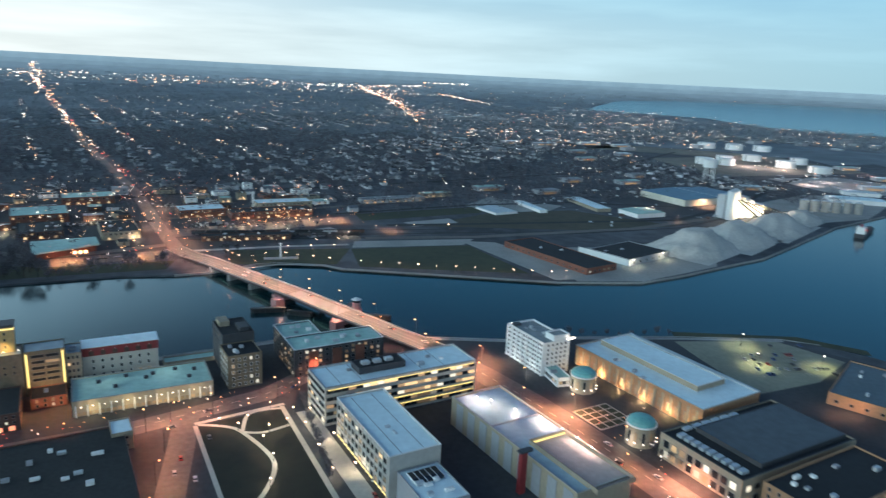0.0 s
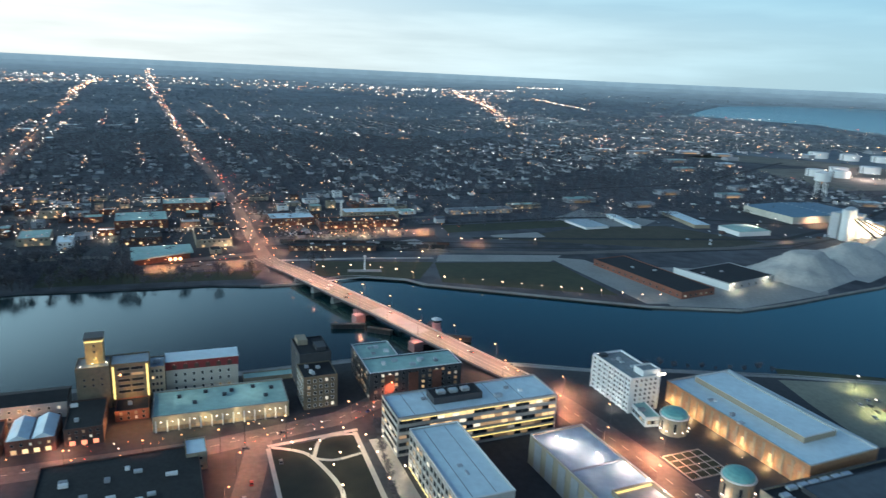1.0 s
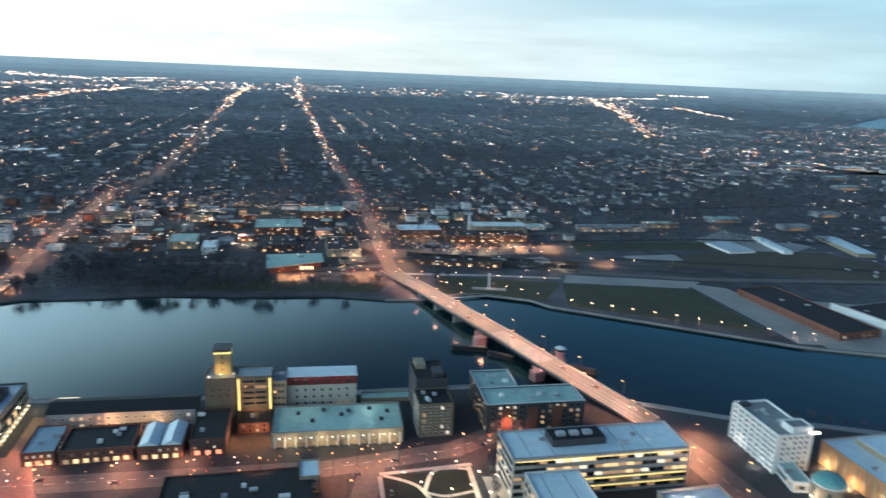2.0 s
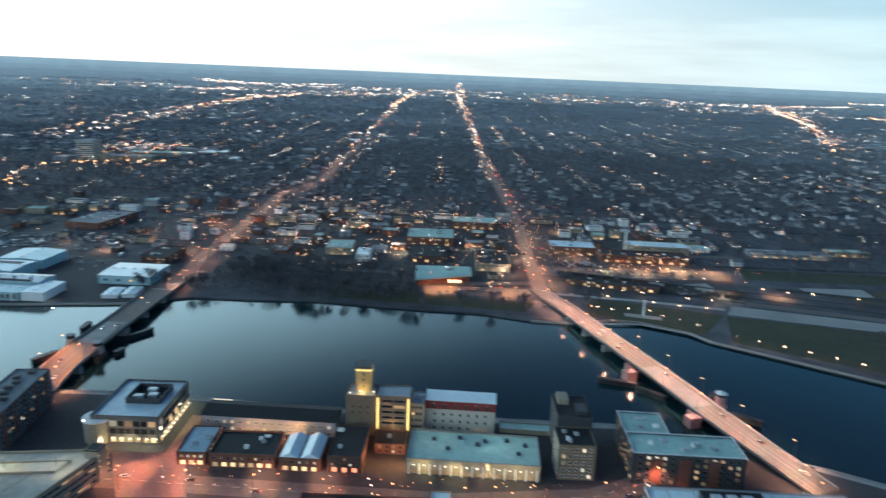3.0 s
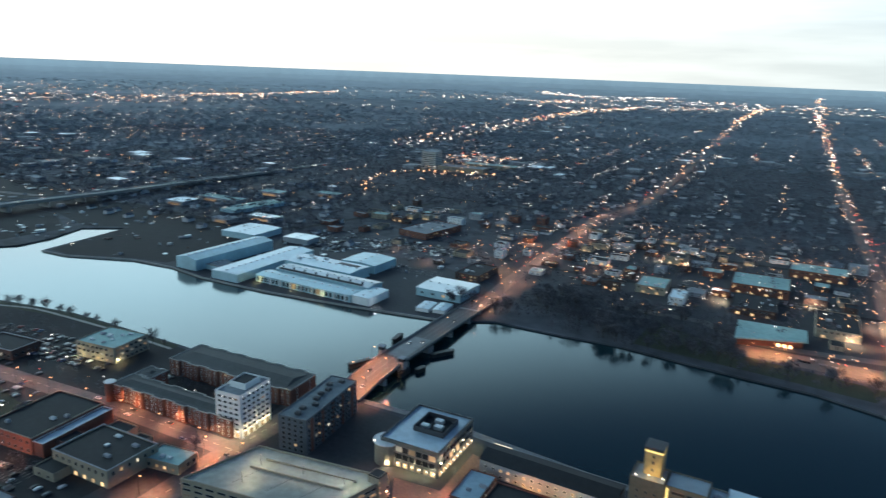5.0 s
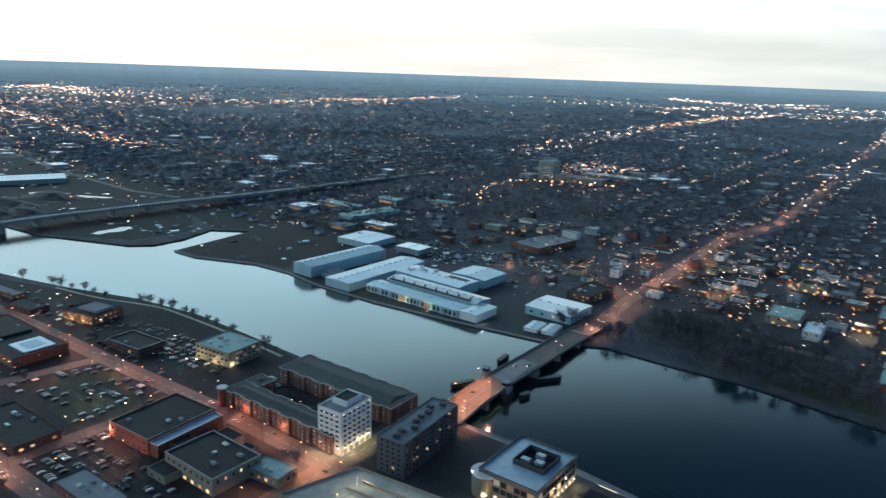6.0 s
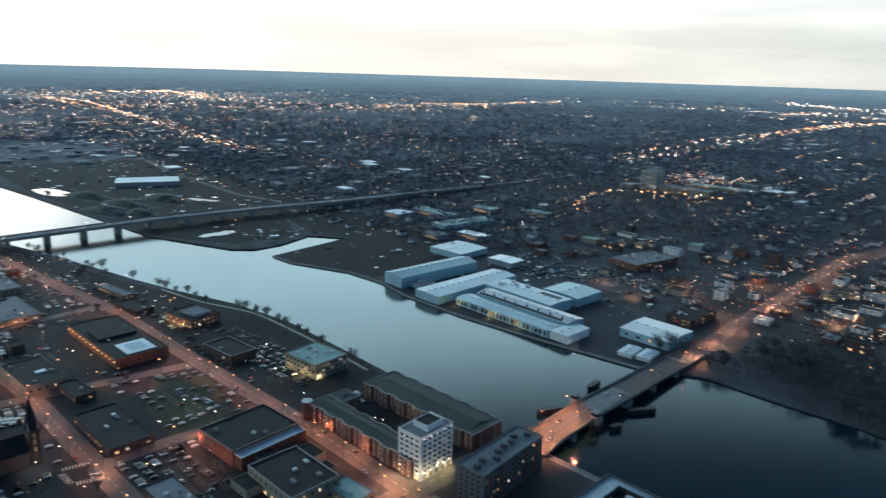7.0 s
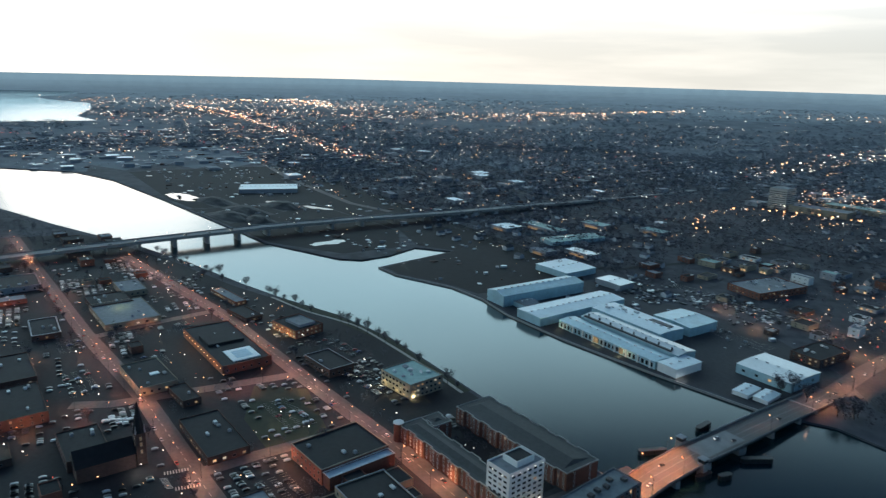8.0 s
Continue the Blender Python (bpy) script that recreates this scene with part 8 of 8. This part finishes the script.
def woods():
    r = random.Random(5)
    vs, fs = [], []

    def crown(x, y, h, rad, n, q):
        for _ in range(n):
            a, t, k = r.uniform(0, 6.283), r.uniform(-0.9, 1), r.random() ** 0.4
            s = math.sqrt(max(0.05, 1 - t * t))
            px, py, pz = x + math.cos(a) * s * rad * k, y + math.sin(a) * s * rad * k, h * 0.62 + t * h * 0.4
            dx, dy, dz = r.uniform(-1, 1) * q, r.uniform(-1, 1) * q, r.uniform(-0.7, 0.7) * q
            ex, ey, ez = r.uniform(-1, 1) * q * 0.5, r.uniform(-1, 1) * q * 0.5, r.uniform(-0.5, 0.8) * q
            o = len(vs)
            vs.extend((warp(px - dx, py - dy, max(0.3, pz - dz)), warp(px + ex, py + ey, max(0.3, pz + ez)), warp(px + dx, py + dy, max(0.3, pz + dz))))
            fs.append((o, o + 1, o + 2))
        o = len(vs)
        w = rad * 0.06
        vs.extend((warp(x - w, y, 0), warp(x + w, y, 0), warp(x, y + w, 0), warp(x, y, h * 0.7)))
        fs.extend(((o, o + 1, o + 3), (o + 1, o + 2, o + 3), (o + 2, o, o + 3)))

    done = 0
    while done < 24000:
        x, y = r.uniform(-2300, 2300), r.uniform(600, 2500)
        if math.hypot(x, y) > 2600 or abs(math.atan2(x, y)) > 1.42:
            continue
        if open_land(x, y) or near_road(x, y, 5) or not land_ok(x, y) or (-640 < x < 290 and y < 930 and r.random() < 0.7):
            done += 0.2
            continue
        crown(x, y, r.uniform(7, 14), r.uniform(4, 7.5), 24, 2.0)
        done += 1
    for _ in range(260):
        x, y = r.uniform(-275, -70), r.uniform(518, 640)
        if land_ok(x, y) and not near_road(x, y, 4):
            crown(x, y, r.uniform(7, 12), r.uniform(3, 5.5), 60, 1.1)
    for _ in range(120):
        x, y = r.uniform(-60, 60), r.uniform(518, 560)
        if land_ok(x, y) and not near_road(x, y, 4) and r.random() < 0.4:
            crown(x, y, r.uniform(5, 9), r.uniform(2, 4), 50, 0.9)
    for _ in range(2600):
        x, y = r.uniform(-1150, -300), r.uniform(-150, 285)
        if not land_ok(x, y + 6) or near_road(x, y, 1.5) or any(math.hypot(x - a, y - c) < d * 0.8 for a, c, d in placed):
            continue
        if near_road(x, y, 6) or cluster(x * 9, y * 9) > 0.25:
            crown(x, y, r.uniform(5, 9), r.uniform(1.8, 3.4), 44, 0.7)
    for _ in range(420):
        x, y = r.uniform(-1420, -1075), r.uniform(-160, 130)
        if land_ok(x - 6, y + 8) and not near_road(x, y, 3):
            crown(x, y, r.uniform(6, 11), r.uniform(2.5, 5), 44, 0.9)
    done = 0
    near = len(fs)
    while done < 12000:
        a, d = r.uniform(-1.75, 1.2), 2500 + 6500 * r.random() ** 1.6
        x, y = math.sin(a) * d, math.cos(a) * d
        done += 0.3
        if not land_ok(x, y) or cluster(x * 0.6, y * 0.6) < -0.22 or near_road(x, y, 8):
            continue
        crown(x, y, r.uniform(9, 16), r.uniform(10, 26), 14, 5.0)
        done += 0.7
    for _ in range(9000):
        a, d = r.uniform(-1.75, 1.2), 2250 + 1500 * r.random()
        x, y = math.sin(a) * d, math.cos(a) * d
        if land_ok(x, y) and not open_land(x, y) and not near_road(x, y, 7) and cluster(x * 0.9, y * 0.9) > -0.5:
            crown(x, y, r.uniform(8, 15), r.uniform(6, 13), 14, 3.2)
    me = bpy.data.meshes.new("woods")
    me.from_pydata(vs, [], fs)
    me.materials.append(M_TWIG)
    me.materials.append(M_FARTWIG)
    # haze over the woods is painted: paler bluish twigs mix in with distance
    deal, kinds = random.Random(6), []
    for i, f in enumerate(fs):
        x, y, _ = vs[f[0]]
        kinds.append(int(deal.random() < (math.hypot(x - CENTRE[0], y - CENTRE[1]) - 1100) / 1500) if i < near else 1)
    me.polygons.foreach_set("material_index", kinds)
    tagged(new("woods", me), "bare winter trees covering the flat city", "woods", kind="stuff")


def far_roofs():
    r = random.Random(21)
    b = Build()
    spots = [(-2400, 165, 260, 6), (-2200, 500, 500, 26), (-2900, 700, 700, 40), (-1900, 900, 400, 16), (-4200, 1500, 1000, 40), (-1435, 2666, 500, 26), (1300, 2600, 500, 30), (1800, 1900, 500, 26), (2300, 1500, 500, 22), (1000, 1500, 300, 12), (-1000, 1300, 300, 10), (-700, 5200, 900, 40), (2600, 3200, 700, 20), (-1632, 4496, 900, 34), (-600, 1650, 300, 6), (-1400, 900, 300, 14), (1280, 2650, 300, 26), (1500, 2480, 200, 12), (-1330, 2600, 260, 20), (-1500, 3900, 400, 30), (-850, 1520, 160, 10), (-320, 1985, 120, 6), (-60, 2060, 160, 6), (-760, 1500, 220, 6), (-1900, 4600, 700, 40), (-900, 6300, 900, 50), (-3040, 450, 240, 14), (-2450, 60, 300, 16), (2388, 2400, 160, 10), (-4500, 700, 500, 20), (-6500, 1900, 900, 40)]
    for cx, cy, sp, n in spots:
        for _ in range(n):
            x, y = cx + r.gauss(0, sp * 0.5), cy + r.gauss(0, sp * 0.5)
            if not land_ok(x, y):
                continue
            lx, ly, h = r.uniform(14, 46), r.uniform(14, 40), r.uniform(5, 10)
            vs = [warp(x + sx * lx / 2, y + sy * ly / 2, z) for z in (0, h) for sx, sy in ((-1, -1), (1, -1), (1, 1), (-1, 1))]
            b.add(vs, [(0, 1, 5, 4), (1, 2, 6, 5), (2, 3, 7, 6), (3, 0, 4, 7)], 0)
            b.add(vs[4:], [(0, 1, 2, 3)], r.choice((1, 2, 2, 2)))
    tagged(part("distant_buildings", b, (M_GREYWALL, M_WHITE_ROOF, M_GREY_ROOF)), "distant flat roofed stores and works", "buildings", kind="stuff")


def yard_clutter():
    """Plates, boxes, stacks and puddles strewn over the river yards."""
    r = random.Random(17)
    b = Build()

    def heap(x, y, lx, ly, h, a, m):
        ca, sa = math.cos(a), math.sin(a)
        vs = [warp(x + px * ca - py * sa, y + px * sa + py * ca, z) for z in (0.1, h) for px, py in ((-lx, -ly), (lx, -ly), (lx, ly), (-lx, ly))]
        b.add(vs, [(0, 1, 5, 4), (1, 2, 6, 5), (2, 3, 7, 6), (3, 0, 4, 7), (4, 5, 6, 7)], m)
    for x0, x1, y0, y1, n, big in ((-1900, -1000, 250, 640, 420, 3.0), (-1000, -640, 400, 640, 160, 2.2), (-3000, -1950, -50, 750, 900, 7.0), (-1600, -1050, 640, 900, 200, 4.0), (-640, -330, 470, 720, 120, 1.8), (900, 1500, 560, 900, 260, 3.0), (560, 1000, 560, 820, 160, 2.4)):
        for _ in range(n):
            x, y = r.uniform(x0, x1), r.uniform(y0, y1)
            if not land_ok(x, y) or noise.noise(Vector((x * 0.012, y * 0.012, 5.0))) < -0.1:
                continue
            q = r.random() ** 2
            heap(x, y, (0.6 + q * big) * r.uniform(1, 2.2), 0.6 + q * big, r.choice((0.25, 0.25, 1.2, 2.6)) + q * big * 0.3, r.uniform(0, 3.1), r.choice((0, 1, 1, 2, 2, 3)))
    tagged(part("yard_clutter", b, (M_WHITE, M_GREYWALL, M_METAL, M_BRICK_D)), "boxes, plates and stacks strewn over the yards", "yard clutter", kind="stuff")


def glints():
    r = random.Random(9)
    sets = {"amber": Build(), "white": Build(), "red": Build()}

    def dot(x, y, kind, z=8.0, k=1.0):
        if not land_ok(x, y):
            return
        d = math.hypot(x - CENTRE[0], y - CENTRE[1])
        e = math.hypot(*(a - c for a, c in zip(warp(x, y)[:2], CENTRE)))
        # enlarged with distance, so that each lamp's glow shows from the camera
        s = max(0.4, e * 0.00049) * k * r.choice((0.6, 0.8, 1.0, 1.5))
        px, py, pz = warp(x, y, z)
        h = s * (0.5 if d > 2600 else 1.0)
        sets[kind].add([(px - s, py, pz), (px, py - s, pz), (px + s, py, pz), (px, py + s, pz), (px, py, pz - h), (px, py, pz + h)],
                       [(0, 1, 5), (1, 2, 5), (2, 3, 5), (3, 0, 5), (1, 0, 4), (2, 1, 4), (3, 2, 4), (0, 3, 4)])

    def run(pts, step, jit, mix, k=1.0):
        for x, y, *_ in along(pts, step, 0, r.uniform(0, step)):
            dot(x + r.gauss(0, jit), y + r.gauss(0, jit), r.choices(("amber", "white", "red"), mix)[0], r.uniform(10, 14), k)

    run(ROADS["main_west"][0][2:6], 36, 5, (6, 3, 2), 1.1)
    run(ROADS["main_west"][0][5:7], 55, 14, (6, 3, 1), 1.3)
    run([(-391, 5687), (-560, 8000), (-900, 14000)], 300, 30, (7, 4, 1), 1.2)
    run(ROADS["walnut_west"][0][3:6], 26, 7, (7, 3, 2), 1.2)
    run(ROADS["walnut_west"][0][5:], 42, 12, (7, 3, 1), 1.35)
    run([(1979, 5326), (1578, 3774), (1033, 2152)], 40, 12, (6, 4, 1), 1.4)
    run([(-1242, 1650), (-1435, 2666), (-1632, 4496)], 40, 18, (6, 4, 1), 1.4)
    run([(-3600, 5200), (-2200, 5600), (-800, 5900), (900, 6300), (2600, 6500)], 40, 50, (3, 7, 0), 1.3)
    run([(-2600, 7000), (-1200, 7600), (0, 7800)], 50, 60, (3, 7, 0), 1.3)
    run([(1500, 7000), (2600, 6200)], 45, 50, (3, 7, 0), 1.3)
    run([(1200, 5000), (2500, 5600)], 45, 50, (3, 7, 0), 1.3)
    run([(-3792, 2314), (-3953, 3367), (-4339, 4985)], 32, 50, (6, 5, 0), 1.4)
    run([(-3792, 2314), (-4500, 1500), (-5407, 1025)], 36, 140, (6, 5, 0), 1.4)
    run([(-5407, 1025), (-3146, 1016), (-1909, 876), (-1443, 939)], 30, 12, (7, 4, 1), 1.0)
    run([(-2300, 560), (-1603, 547), (-1268, 549), (-1156, 581)], 40, 10, (7, 3, 1), 1.0)
    run([(-3000, 2600), (-2500, 2400)], 60, 60, (5, 5, 0), 1.0)
    run([(-1185, 1597), (-1183, 1762), (-1228, 2111), (-1393, 2918), (-1549, 4063), (-1557, 5335)], 20, 30, (5, 6, 1), 1.2)
    run([(-2376, 4790), (-1635, 4503), (-1200, 5400), (-871, 6444)], 34, 90, (3, 8, 0), 1.2)
    run([(-4087, 8955), (-2477, 7174), (-1485, 7144), (-300, 7000)], 48, 120, (3, 8, 0), 1.2)
    run([(-4289, 3349), (-4033, 3790)], 14, 40, (7, 4, 0), 1.6)
    run([(-4201, 4216), (-4511, 5346)], 40, 60, (4, 6, 0), 1.4)
    run([(-855, 1103), (-850, 1160), (-836, 1212), (-790, 1245), (-746, 1271), (-660, 1290)], 15, 4, (9, 1, 0), 1.7)
    run([(-855, 1103), (-797, 976), (-736, 942)], 16, 10, (9, 1, 0), 1.5)
    run([(2239, 6191), (1693, 4019), (1049, 2176)], 30, 34, (6, 5, 1), 1.2)
    run([(2176, 1218), (2117, 1493), (1797, 1720), (1583, 1920)], 26, 8, (4, 7, 0), 1.0)
    run([(2508, 5048), (2118, 3477)], 30, 12, (4, 6, 0), 1.2)
    run([(4547, 9648), (5387, 9949)], 40, 60, (3, 7, 0), 1.6)
    run([(-5592, 1060), (-4821, 1167), (-3337, 994), (-2358, 885), (-1851, 832)], 22, 12, (7, 4, 2), 1.25)
    run([(-6490, 1522), (-6824, 2431), (-4903, 2009), (-4084, 2491), (-3919, 3607)], 24, 110, (6, 5, 0), 1.5)
    for cx, cy, dx, dy, n, mix in ((-850, 1530, 90, 80, 46, (4, 6, 1)), (-3040, 500, 60, 90, 16, (8, 1, 2)), (-3110, -20, 40, 70, 10, (2, 2, 6)), (-2340, 140, 120, 170, 26, (3, 8, 0)), (-4400, 600, 160, 160, 20, (5, 5, 1)), (1280, 2600, 200, 160, 34, (2, 8, 0)), (1150, 1520, 180, 60, 34, (4, 6, 1)), (1330, 760, 120, 60, 16, (5, 5, 1)),
                                   (1480, 1010, 200, 160, 26, (3, 7, 1)), (2388, 2400, 90, 90, 14, (2, 8, 0)), (1750, 1500, 250, 200, 22, (4, 6, 0)), (-100, 860, 200, 60, 40, (7, 4, 2)), (-60, 880, 50, 24, 20, (9, 1, 0)), (-330, 690, 40, 60, 26, (5, 2, 6)), (120, 690, 110, 40, 46, (9, 3, 1)), (-10, 570, 46, 14, 22, (8, 2, 3)), (-150, 690, 60, 40, 24, (6, 5, 1))):
        for _ in range(n):
            dot(cx + r.uniform(-dx, dx), cy + r.uniform(-dy, dy), r.choices(("amber", "white", "red"), mix)[0], r.uniform(7, 13), 0.9)
    for cx, cy, dx, dy, n in ((-700, 6500, 1500, 120, 90), (-1900, 5400, 900, 100, 70), (900, 5600, 700, 90, 50), (1700, 4700, 600, 90, 40), (-2900, 3300, 700, 120, 50), (-3500, 2500, 200, 900, 110), (-5200, 1700, 300, 900, 90), (-6000, 1000, 300, 700, 80),
                              (2100, 2600, 500, 90, 50), (1800, 2100, 400, 70, 50), (1300, 1750, 260, 60, 36), (2700, 2900, 500, 120, 40), (-4000, 600, 600, 300, 80), (-2900, 350, 300, 200, 60), (3000, 2200, 600, 100, 30), (1000, 7500, 900, 200, 40), (-3600, 6000, 900, 200, 50)):
        for _ in range(int(n * 0.8)):
            dot(cx + r.uniform(-dx, dx), cy + r.uniform(-dy, dy), r.choices(("amber", "white", "red"), (4, 6, 0.4))[0], r.uniform(12, 18), 1.0)
    run([(-3589, 8064), (-2861, 7589), (-2423, 7832), (-2049, 8746)], 30, 50, (2, 8, 0), 1.2)
    run([(2153, 7055), (2606, 6843), (3533, 7659)], 30, 40, (3, 7, 0), 1.2)
    run([(-2296, 5141), (-2348, 6165)], 24, 60, (6, 5, 1), 1.2)
    for cx, cy, sp, n, mix in ((-4330, 1260, 420, 110, (5, 5, 1)), (-5900, 2000, 700, 90, (4, 6, 0)), (-3950, 1750, 350, 70, (4, 6, 1)), (-3000, 900, 320, 60, (6, 4, 1)), (-850, 1530, 110, 50, (6, 5, 0)), (-830, 1400, 140, 46, (8, 2, 0)), (-700, 1180, 120, 36, (9, 1, 0)), (1050, 1700, 160, 34, (4, 5, 0)), (1500, 1500, 260, 40, (4, 6, 1)), (1900, 2200, 400, 60, (3, 7, 0)), (-2600, 420, 500, 70, (5, 4, 1)),
                               (-3200, 1000, 700, 120, (5, 5, 1)), (-5500, 2000, 1500, 130, (5, 5, 0)), (-6500, 900, 900, 70, (5, 5, 0)), (-420, 690, 120, 40, (6, 3, 2)), (0, 700, 140, 60, (6, 4, 1)), (170, 690, 70, 46, (9, 2, 1)), (-180, 760, 120, 46, (7, 4, 1)),
                               (-250, 900, 140, 40, (6, 4, 1)), (30, 1080, 25, 12, (1, 1, 6)), (830, 570, 30, 14, (5, 3, 0)), (1420, 950, 140, 20, (3, 6, 1)), (2500, 1500, 400, 50, (4, 6, 1)), (-1100, 750, 250, 30, (7, 3, 0)), (-345, 700, 60, 22, (6, 2, 4))):
        for _ in range(n):
            dot(cx + r.gauss(0, sp * 0.5), cy + r.gauss(0, sp * 0.5), r.choices(("amber", "white", "red"), mix)[0], r.uniform(8, 14), 0.85)
    for _ in range(5200):
        a, d = r.uniform(-1.2, 1.75) * -1, 800 + 2600 * r.random() ** 1.2
        x, y = math.sin(a) * d, math.cos(a) * d
        u, v = x * math.cos(GRID) + y * math.sin(GRID), -x * math.sin(GRID) + y * math.cos(GRID)
        u = round(u / 92) * 92 + r.gauss(0, 5)
        x, y = u * math.cos(GRID) - v * math.sin(GRID), u * math.sin(GRID) + v * math.cos(GRID)
        if cluster(x * 1.7, y * 1.7) < -0.12:
            continue
        if y > 560 and not open_land(x, y):
            # set high enough to clear the tree crowns in the camera's view
            dot(x, y, r.choices(("amber", "white", "red"), (5, 6, 0.3))[0], r.uniform(13, 17), 0.68)
    for _ in range(420):
        a, d = -r.uniform(-1.2, 1.75), 3400 + 5000 * r.random()
        dot(math.sin(a) * d, math.cos(a) * d, r.choices(("amber", "white"), (5, 5))[0], 15, 0.9)
    for _ in range(45):
        dot(r.uniform(-1800, -660), r.uniform(400, 640), r.choices(("amber", "white"), (4, 6))[0], 5, 0.8)
    for _ in range(620):
        x, y = r.uniform(-420, 300), r.uniform(600, 1050)
        if not (x > 60 and y < 640):
            dot(x, y, r.choices(("amber", "white", "red"), (8, 3, 1))[0], r.uniform(4, 10), 0.75)
    for _ in range(900):
        a, d = -r.uniform(0.8, 1.7), 2000 + 5000 * r.random()
        dot(math.sin(a) * d, math.cos(a) * d, r.choices(("amber", "white", "red"), (6, 5, 0.6))[0], r.uniform(12, 17), 0.8)
    for _ in range(90):
        x = r.uniform(-190, 95)
        dot(x, 229 + r.uniform(-9, 14) + max(0, x - 20) * 0.2, r.choices(("amber", "white", "red"), (6, 3, 3))[0], r.uniform(1.5, 4.5), 0.62)
    for _ in range(60):
        dot(r.uniform(222, 262), r.uniform(60, 150), r.choices(("amber", "white", "red"), (5, 3, 3))[0], r.uniform(1.5, 4), 0.55)
    for _ in range(380):
        x, y = r.uniform(-1000, -380), r.uniform(-150, 230)
        if free(x, y, 1):
            dot(x, y, r.choices(("amber", "white", "red"), (6, 5, 1.5))[0], 5, 0.7)
    for nm, m in (("amber", M_AMBER), ("white", M_LAMPW), ("red", M_RED)):
        tagged(part("street_lights", sets[nm], m), {"amber": "amber street lights scattered over the city", "white": "white street and yard lights across the city", "red": "red tail lights and signals along the roads"}[nm], "lights", kind="stuff")


houses()
woods()
far_roofs()
yard_clutter()
glints()
